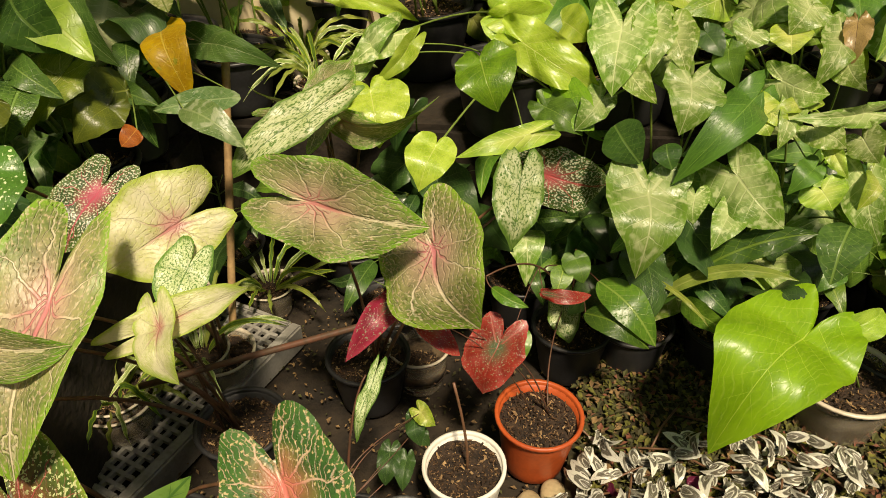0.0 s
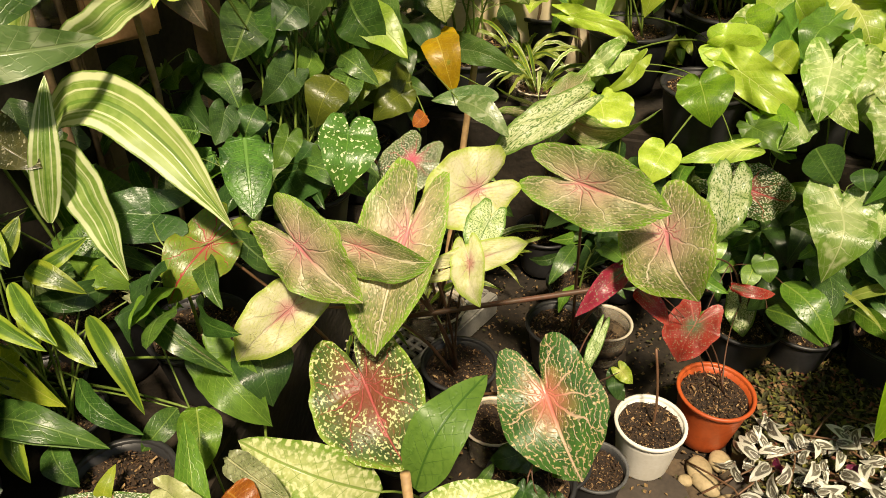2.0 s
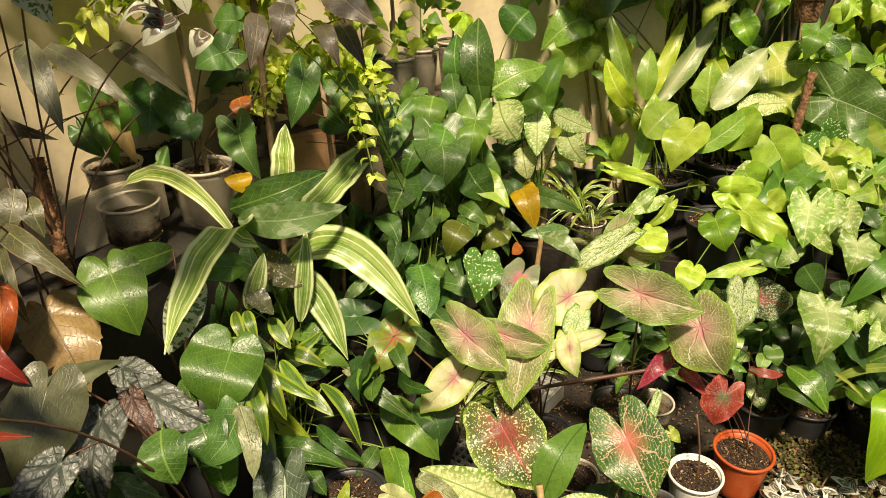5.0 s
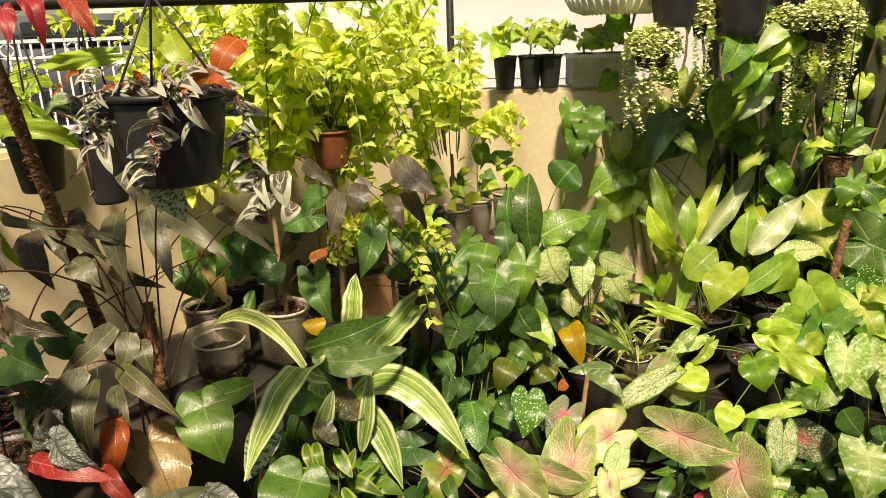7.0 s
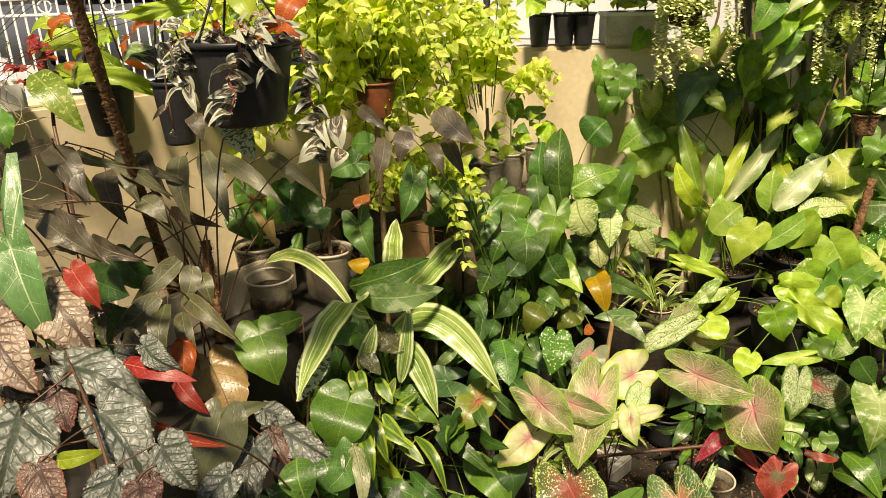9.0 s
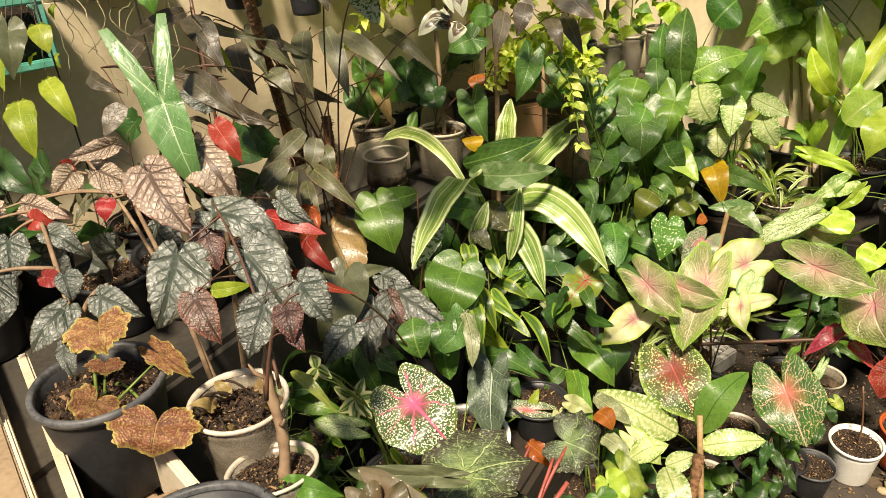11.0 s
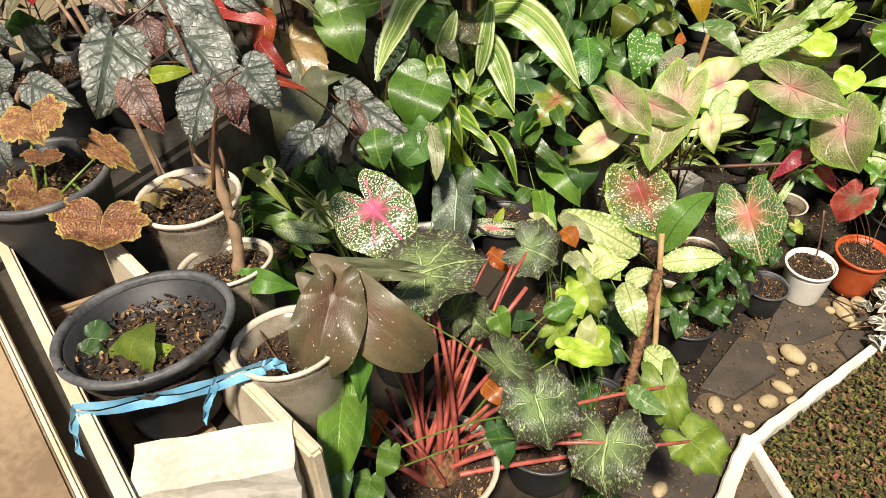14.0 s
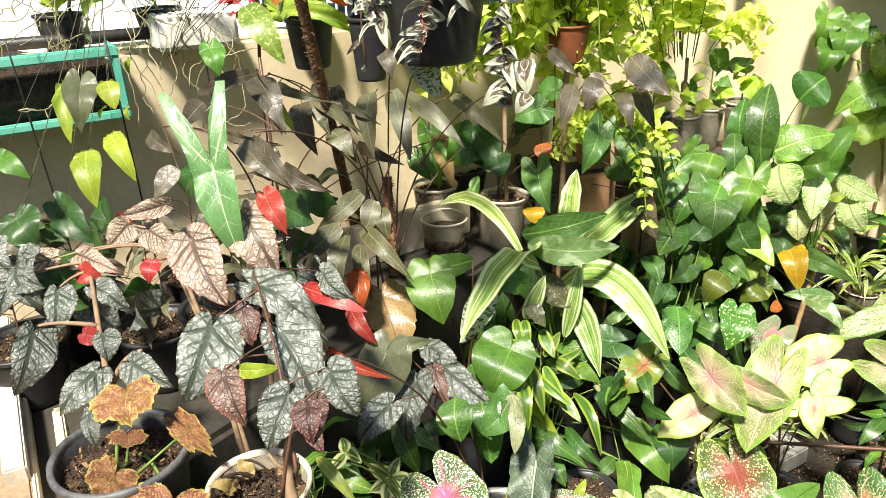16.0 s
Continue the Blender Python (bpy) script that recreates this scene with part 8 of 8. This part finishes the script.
plant('begonia_sprig', 'small dark-veined sprigs below the hanging pot', 'begonia', 'begonias', 'red', (-1.02, .6, .7), ('clear', 0.05, 0.1), [
    ('hv', -.853, .506, 1.06, -.888, .468, 1.041, .064, -40.567),
    ('hg', -.756, .391, 1.131, -.79, .383, 1.131, .043, -28.438),
    ('hv', -.879, .555, .902, -.829, .513, .843, .07, -17.961),
    ('or', -.903, .611, .952, -.883, .589, .922, .041, -20.825),
    ('hd', -.992, .565, .912, -.967, .547, .886, .07, -18.668),
    ('ye', -.833, .454, .866, -.816, .437, .843, .046, -21.343),
    ('hg', -.783, .637, .967, -.763, .611, .931, .048, -18.107),
    ('hd', -1.078, .592, .955, -1.061, .54, .892, .078, -35.316),
    ('hg', -1.039, .523, .848, -1.018, .528, .842, .066, 11.16),
], [
])
plant('begonia_sprig', 'dark bronze pointed leaves between the cups', 'begonia', 'begonias', 'red', (-.98, .8, .7), ('clear', 0.05, 0.1), [
    ('bd', -.703, .561, 1.099, -.658, .521, 1.042, .039, -9.943),
    ('bd', -.72, .675, 1.085, -.655, .627, 1.015, .042, -5.881),
    ('bd', -.636, .154, 1.244, -.581, .136, 1.215, .023, 5.624),
    ('bd', -.688, .45, 1.148, -.714, .42, 1.131, .035, -40.82),
    ('bd', -.723, .76, .819, -.657, .706, .744, .072, -9.698),
    ('bd', -.671, .867, .784, -.72, .851, .773, .051, -24.525),
    ('hd', -.781, .726, .888, -.734, .715, .871, .058, 7.432),
    ('dk', -.675, .873, .727, -.642, .825, .666, .078, -13.219),
], [
])
plant('red_begonia', 'deep red begonia leaves drooping over the rail', 'begonia', 'begonias', 'thin', (-1.36, .02, 1.2), ('none', 0.05, 0.08), [
    ('br', -1.016, .094, 1.469, -.962, .07, 1.409, .033, -23.194),
    ('br', -.962, .115, 1.47, -.9, .095, 1.414, .033, -12.22),
    ('br', -1.039, .081, 1.455, -1.01, .059, 1.409, .026, -35.454),
    ('hl2', -.89, .172, 1.424, -.853, .163, 1.398, .047, -1.685),
    ('hl2', -.852, .182, 1.412, -.805, .16, 1.36, .04, -14.332),
    ('or', -.75, .195, 1.402, -.764, .148, 1.349, .039, -47.599),
    ('hl', -.926, .122, 1.386, -.985, .066, 1.376, .026, -49.626),
], [
])
bloom = thing("red_sprig", "cluster of small coral red leaves behind the small hanging pots", "sprig", (-1.19, 0.09, 1.20))
brng = random.Random(31)
part("stem", tube([(0, 0, 0), (0.01, 0.0, 0.06), (0.0, 0.01, 0.12)], 0.003), STALK["red"], bloom)
part("low_stem", tube([(0, 0, 0), (-0.01, 0.01, -0.25), (-0.02, 0.02, -0.50)], 0.003), STALK["red"], bloom)
for k in range(34):
    p = Vector((-1.19 + brng.uniform(-0.035, 0.035), 0.09 + brng.uniform(-0.03, 0.03), 1.30 + brng.uniform(-0.03, 0.04)))
    c = brng.uniform(0, 6.28)
    add_leaf(bloom, brng.choice(("br", "br", "or")), p, p + Vector((0.02 * math.cos(c), 0.02 * math.sin(c) - 0.006, brng.uniform(-0.012, 0.012))), 0.014, brng.uniform(-40, 40))
plant('wall_foliage', 'mixed lit leaves against the back wall', 'foliage plant', 'leafy pot plants', 'green', (.05, 1.86, .35), ('black', 0.09, 0.13), [
    ('be', -.188, 1.71, 1.107, -.299, 1.642, .969, .16, -23.64),
    ('hl', -.118, 1.636, 1.181, -.123, 1.551, 1.066, .076, -6.362),
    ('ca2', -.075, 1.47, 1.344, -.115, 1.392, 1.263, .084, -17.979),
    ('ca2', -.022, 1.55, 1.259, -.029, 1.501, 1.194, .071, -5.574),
    ('df2', .04, 1.575, 1.361, -.04, 1.487, 1.302, .058, -29.138),
    ('hl', .072, 1.587, 1.349, .007, 1.508, 1.289, .052, -25.31),
    ('df2', .012, 1.624, 1.21, -.065, 1.518, 1.121, .061, -20.955),
    ('hga', -.535, 1.491, 1.139, -.538, 1.444, 1.076, .074, -17.22),
    ('hga', -.474, 1.511, 1.124, -.499, 1.466, 1.08, .06, -26.053),
] + [
    ('hga', -.487, 1.46, 1.058, -.474, 1.432, 1.013, .056, -7.119),
    ('hh', -.433, 1.582, 1.235, -.457, 1.535, 1.187, .057, -25.722),
    ('hh', -.412, 1.547, 1.409, -.417, 1.489, 1.331, .071, -15.373),
    ('hh', .057, 1.682, .945, .089, 1.647, .882, .075, 10.021),
    ('hga', .273, 1.751, .909, .243, 1.692, .848, .085, -5.895),
    ('ag2', .122, 1.66, .873, .068, 1.585, .81, .067, -13.329),
    ('hh', .194, 1.786, 1.119, .229, 1.77, 1.085, .058, 22.503),
    ('hl', .221, 1.857, 1.037, .24, 1.816, .971, .046, 9.198),
    ('hh', .255, 1.827, 1.08, .279, 1.8, 1.034, .062, 14.971),
] + [
    ('hh', .164, 1.805, .998, .13, 1.746, .942, .077, -10.84),
    ('lg', -.077, 1.68, 1.135, -.005, 1.644, 1.058, .068, 17.166),
    ('hh', .087, 1.765, 1.092, .036, 1.695, 1.034, .086, -17.947),
], [
])
plant('bench_leaves', 'dark lance leaves crowding below the seedling cups', 'foliage plant', 'leafy pot plants', 'green', (-.66, .96, .3), ('black', 0.08, 0.12), [
    ('dk', -.604, 1.236, .995, -.545, 1.103, .786, .071, -11.813),
    ('bd', -.708, .608, 1.158, -.616, .586, 1.097, .066, 5.957),
    ('bd', -.694, .43, 1.15, -.695, .392, 1.099, .043, -31.007),
    ('hgo', -.741, .677, .994, -.69, .641, .922, .065, -11.576),
    ('dk', -.749, .891, .911, -.724, .844, .835, .074, -17.962),
    ('hgo', -.652, 1.025, .86, -.653, .967, .784, .084, -20.899),
    ('dk', -.638, 1.138, .891, -.604, 1.071, .783, .061, -12.981),
    ('hga', -.704, 1.035, .864, -.733, .992, .829, .059, -30.055),
    ('bd', -.726, .404, 1.139, -.722, .356, 1.072, .039, -31.027),
] + [
    ('hv', -.773, .618, .99, -.777, .564, .922, .059, -30.002),
    ('hv', -.695, .877, .848, -.703, .814, .769, .074, -24.417),
    ('hgo', -.603, .952, .816, -.616, .894, .748, .07, -22.089),
    ('hga', -.542, .991, .824, -.54, .929, .742, .084, -17.299),
], [
])
plant('cane_begonia', 'dark lance leaves on canes beside the striped trailing plant', 'begonia', 'begonias', 'red', (-1.12, .34, .7), ('none', 0.06, 0.1), [
    ('bd', -1.139, .037, 1.178, -1.053, .006, 1.1, .057, -23.512),
    ('bb', -1.185, .259, 1.092, -1.068, .261, 1.055, .023, 7.878),
    ('bb', -1.126, .188, 1.049, -1.064, .179, 1.012, .05, -8.748),
    ('ws', -.792, .054, 1.233, -.745, .035, 1.188, .043, -12.853),
    ('tg', -.695, .184, 1.22, -.675, .158, 1.179, .032, -21.898),
    ('tg', -.827, .346, 1.141, -.85, .301, 1.111, .034, -43.295),
    ('tg', -.834, .429, 1.105, -.841, .399, 1.077, .034, -38.472),
    ('bd', -1.003, -.122, 1.137, -.919, -.11, 1.128, .021, 16.135),
    ('bd', -.933, -.151, 1.146, -.834, -.163, 1.091, .042, -11.481),
] + [
    ('bd', -.954, .161, 1.22, -.922, .14, 1.178, .034, -23.732),
    ('hd', -1.05, .602, .947, -1, .565, .879, .067, -19.429),
    ('bd', -1.091, -.109, 1.171, -1.1, -.148, 1.137, .034, -56.23),
], [
])
plant('potted_sprouts', 'small green sprouts round the crimson stalks', 'foliage plant', 'leafy pot plants', 'green', (-.3, -.2, .3), ('black', 0.07, 0.1), [
    ('hg', -.371, -.484, .671, -.368, -.511, .657, .026, -25.852),
    ('hd', -.337, -.288, .492, -.304, -.321, .466, .039, -22.127),
    ('hg', -.314, -.143, .217, -.271, -.166, .195, .055, -19.96),
    ('hl', -.382, .103, .395, -.343, .078, .371, .062, -12.913),
    ('hg', -.376, -.214, .626, -.352, -.231, .61, .035, -18.235),
    ('hd', -.432, -.333, .707, -.412, -.355, .689, .027, -26.296),
    ('or', -.362, -.275, .56, -.323, -.285, .547, .033, -17.486),
] + [
    ('hg', -.376, -.516, .658, -.372, -.54, .644, .035, -27.411),
], [
])
plant('song_dracaena', 'second tuft of lime-edged lance leaves', 'dracaena', 'striped dracaenas', 'green', (-.78, .38, .3), ('black', 0.05, 0.08), [
    ('so', -.736, .347, .598, -.722, .387, .641, .023, 37.006),
    ('so', -.744, .398, .552, -.697, .44, .581, .019, 27.134),
    ('so', -.746, .311, .579, -.64, .288, .552, .021, -14.657),
    ('so', -.693, .189, .648, -.643, .131, .595, .026, -38.044),
    ('so', -.763, .281, .708, -.726, .245, .673, .019, -35.55),
    ('so', -.711, .23, .693, -.753, .219, .695, .014, -6.09),
    ('so', -.767, .318, .687, -.734, .286, .655, .021, -34.202),
    ('so', -.719, .34, .486, -.755, .367, .533, .021, 31.07),
    ('hg', -.713, .447, .534, -.649, .434, .519, .037, -8.85),
] + [
    ('wr', -.654, .439, .504, -.51, .392, .453, .02, -13.854),
    ('dk', -.674, .338, .452, -.58, .307, .419, .029, -19.594),
    ('hg', -.552, .427, .428, -.463, .384, .384, .071, -17.511),
    ('cu', -.558, .38, .388, -.53, .321, .339, .053, -26.956),
    ('hv', -.684, .124, .634, -.702, .061, .6, .069, -38.342),
    ('ag2', -.745, .272, .444, -.594, .269, .441, .041, -9.558),
    ('so', -.721, .211, .518, -.675, .168, .476, .028, -36.087),
    ('so', -.711, .274, .444, -.671, .229, .403, .028, -34.396),
    ('dk', -.577, .37, .397, -.599, .318, .371, .033, -23.67),
] + [
    ('dk', -.667, .268, .42, -.621, .243, .395, .034, -27.842),
], [
])
plant('marbled_syngonium', 'overlapping marbled arrow leaves in bright sun', 'syngonium', 'leafy pot plants', 'green', (.48, 1.42, .35), ('black', 0.09, 0.13), [
    ('sy', .196, 1.129, .513, .162, 1.086, .487, .051, -8.367),
    ('hg', .117, 1.133, .5, .172, 1.095, .477, .057, 10.812),
    ('sy', .301, 1.182, .599, .316, 1.131, .56, .058, 11.778),
    ('sy', .233, 1.145, .561, .272, 1.097, .526, .05, 13.182),
    ('hg', .377, 1.16, .583, .383, 1.117, .55, .049, 13.04),
    ('hd', .344, 1.173, .603, .366, 1.144, .581, .041, 18.07),
    ('sy', .297, 1.043, .421, .338, 1.064, .44, .058, 4.564),
    ('sl', .432, 1.124, .513, .469, 1.093, .493, .036, 18.77),
    ('sy', .543, 1.191, .592, .503, 1.127, .548, .058, 7.92),
] + [
    ('sy', .475, 1.129, .511, .453, 1.075, .473, .041, 10.312),
    ('sy', .518, 1.114, .483, .553, 1.088, .469, .05, 19.417),
    ('sl', .615, 1.084, .418, .576, 1.041, .393, .05, 10.895),
    ('hg', .516, 1.088, .432, .478, 1.053, .413, .042, 4.595),
    ('sy', .395, 1.041, .377, .367, .995, .347, .051, 6.462),
    ('sl', .494, 1.134, .518, .435, 1.104, .513, .028, -10.532),
    ('bn', .566, 1.212, .618, .551, 1.152, .573, .041, 15.806),
], [
])
plant('shade_foliage', 'ribbed dark leaves in the shade behind the caladiums', 'foliage plant', 'leafy pot plants', 'green', (-.62, .78, .3), ('black', 0.06, 0.1), [
    ('ca', -.557, .591, .654, -.517, .515, .592, .064, -38.062),
    ('dk', -.673, .873, .73, -.678, .791, .669, .08, -43.17),
    ('hdo', -.603, .879, .735, -.623, .833, .707, .061, -42.248),
    ('dk', -.708, .779, .661, -.647, .736, .624, .052, -23.799),
    ('hda', -.62, .843, .631, -.642, .794, .601, .06, -39.37),
    ('dk', -.627, .755, .617, -.632, .711, .586, .042, -40.62),
    ('hgo', -.603, .905, .647, -.614, .856, .614, .047, -38.66),
    ('hd', -.639, .684, .637, -.636, .645, .608, .045, -42.584),
    ('ca', -.537, .896, .623, -.542, .833, .577, .054, -34.47),
] + [
    ('hga', -.56, .703, .597, -.564, .667, .571, .038, -38.082),
], [
])


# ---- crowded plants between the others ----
# dark and mid greens for plants added in gaps, to deepen the shade
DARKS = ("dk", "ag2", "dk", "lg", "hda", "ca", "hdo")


def sup(x, y):
    if x < -0.96 or (y < -0.36 and x < -0.36):
        return 0.70
    if -0.96 <= x <= -0.54 and y <= 1.2:
        return 0.30
    if -0.54 < x <= -0.24 and y <= -0.08:
        return 0.30
    return 0.35 if y > 1.35 or (x < -0.54 and y > 1.2) else 0.0


def crowd(name, label, category, spots, kinds, size, spread, height, count, seed, stem="green"):
    for i, (x, y) in enumerate(spots):
        filler(name, label, category, "crowded pot plants", (x, y, sup(x, y)), count, kinds, size, spread, height, seed + i, stem)


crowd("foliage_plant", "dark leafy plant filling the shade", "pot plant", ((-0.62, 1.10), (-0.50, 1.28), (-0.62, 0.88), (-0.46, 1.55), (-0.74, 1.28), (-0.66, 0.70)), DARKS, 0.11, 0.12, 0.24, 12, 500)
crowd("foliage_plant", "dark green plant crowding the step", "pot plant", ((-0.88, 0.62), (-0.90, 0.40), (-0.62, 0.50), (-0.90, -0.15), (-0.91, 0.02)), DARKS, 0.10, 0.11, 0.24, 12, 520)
crowd("foliage_plant", "mixed green plant behind the caladiums", "pot plant", ((-0.06, 1.25), (0.10, 1.22), (0.24, 1.22), (-0.14, 1.12)), DARKS, 0.09, 0.09, 0.16, 10, 540)
crowd("foliage_plant", "leafy plant at the sunny back", "pot plant", ((0.30, 1.42), (0.48, 1.45), (0.66, 1.42), (0.62, 1.22), (0.42, 1.62)), ("sy", "sl", "hgo", "hhb", "hga", "lg"), 0.11, 0.14, 0.30, 13, 560)
crowd("foliage_plant", "leafy plant along the back step", "pot plant", ((0.28, 1.78), (0.48, 1.85), (0.68, 1.75), (-0.02, 1.85), (0.14, 1.98), (0.36, 2.05)), ("hga", "hgo", "sl", "lg", "hl", "ca", "dl"), 0.13, 0.16, 0.55, 15, 580)
crowd("foliage_plant", "tall shaded foliage before the back wall", "pot plant", ((0.32, 2.22), (0.62, 2.15), (0.90, 2.05), (0.85, 1.65)), ("hgo", "lg", "hhb", "hl", "dl", "hga"), 0.13, 0.17, 0.85, 16, 600)
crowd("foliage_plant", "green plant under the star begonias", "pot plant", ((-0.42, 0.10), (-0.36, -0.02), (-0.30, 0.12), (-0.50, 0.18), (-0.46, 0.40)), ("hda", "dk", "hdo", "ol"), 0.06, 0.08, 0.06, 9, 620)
crowd("foliage_plant", "small green plant near the pebbles", "pot plant", ((-0.20, 0.45), (-0.16, 0.60), (-0.36, 0.28)), ("hd", "dk", "hg"), 0.055, 0.06, 0.10, 11, 640)
crowd("foliage_plant", "bronze and green foliage on the ledge", "pot plant", ((-1.10, -0.02), (-1.16, -0.22), (-1.28, -0.05), (-1.36, -0.24), (-1.22, 0.12), (-1.30, -0.38)), ("bb", "bd", "hd", "bs", "bd"), 0.085, 0.11, 0.22, 17, 660, "red")
crowd("foliage_plant", "bronze cane foliage along the wall", "pot plant", ((-1.22, 0.74), (-1.08, 0.92)), ("bb", "bd", "hd"), 0.08, 0.08, 0.14, 9, 680, "red")
crowd("foliage_plant", "dark leaves under the cup bench", "pot plant", ((-0.84, 0.85), (-0.72, 1.02), (-0.60, 1.22)), ("dk", "hd", "bd", "hg"), 0.10, 0.10, 0.36, 12, 700)
crowd("foliage_plant", "leafy plant beyond the moss bed", "pot plant", ((0.72, 1.05), (0.82, 1.22), (0.90, 1.45), (1.05, 1.70)), ("lg", "hga", "sl", "sy", "hgo"), 0.12, 0.13, 0.30, 12, 720)


def climber(name, label, low, high, count, kinds, size, seed, depth=0.12):
    """Leaves climbing up a back wall, each on a short stalk from a few main stems."""
    rng = random.Random(seed)
    root = ((low[0] + high[0]) / 2, (low[1] + high[1]) / 2, 0.347)
    ob = thing(name, label, "climber", root, "wall climbers")
    stems = []
    for s in range(10):
        f = (s + 0.5) / 10
        a = Vector((low[0] + (high[0] - low[0]) * f, low[1] + (high[1] - low[1]) * f, 0.347))
        line = [a + Vector((0.04 * math.sin(k * 0.9 + s), -0.03 + 0.02 * math.cos(k + s), (high[2] - 0.347) * k / 9)) for k in range(10)]
        stems.append(line)
        part("climbing_stem", tube([p - Vector(root) for p in line], 0.004), STALK["woody"], ob)
    for i in range(count):
        line = rng.choice(stems)
        p = line[rng.randrange(1, 10)] + Vector((rng.uniform(-0.13, 0.13), -rng.uniform(0.0, depth), rng.uniform(-0.1, 0.1)))
        L = size * rng.uniform(0.6, 1.3)
        kind = rng.choice(kinds)
        asp = {"blade": 0.36, "ovate": 0.5, "star": 1.5}.get(LEAF[kind][1], 0.85)
        add_leaf(ob, kind, p, p + Vector((rng.uniform(-0.6, 0.6), rng.uniform(-0.5, 0.0), rng.uniform(-0.9, 0.1))).normalized() * L, L * asp, rng.uniform(-25, 25))
    return ob


climber("wall_climber", "dark climbing leaves over the back wall", (-0.40, 1.66, 0.4), (0.15, 1.92, 1.75), 150, ("hh", "hl2", "sl", "hgo", "ca"), 0.07, 801)
climber("wall_climber", "shaded climbing foliage reaching the rail", (0.15, 1.92, 0.4), (0.75, 2.18, 2.0), 240, ("hl", "hl2", "sl", "hhb", "dl", "ca"), 0.08, 802)
climber("wall_climber", "climbing leaves catching some light", (0.75, 2.05, 0.4), (1.40, 2.40, 2.0), 200, ("hl", "hga", "sl", "hhb", "hl2"), 0.09, 803)

crowd("foliage_plant", "narrow dark leaves under the silver begonias", "pot plant", ((-0.80, -0.22), (-0.90, -0.05), (-0.72, -0.18)), ("dk", "hdo", "lg", "so"), 0.055, 0.09, 0.22, 18, 820)
crowd("foliage_plant", "small leafy plant beside the concrete ledge", "pot plant", ((-0.24, -0.44), (-0.22, -0.18), (-0.33, -0.60)), ("hd", "hg", "ol"), 0.06, 0.07, 0.16, 12, 740)
crowd("foliage_plant", "filler plant behind the philodendrons, shade put into its dark leaves", "pot plant", ((-0.10, 1.30), (0.05, 1.31), (0.20, 1.32), (0.36, 1.31), (0.52, 1.33), (0.30, 1.10), (0.46, 1.10), (0.62, 1.33)), ("dc", "hdo", "hda", "sy", "lg"), 0.10, 0.10, 0.34, 13, 760)
crowd("foliage_plant", "variegated arrow leaves massed in the sun", "pot plant", ((0.24, 1.40), (0.40, 1.42), (0.56, 1.44), (0.70, 1.30), (0.34, 1.58)), ("sy", "sy", "sl", "hga", "hhb"), 0.11, 0.14, 0.30, 15, 780)
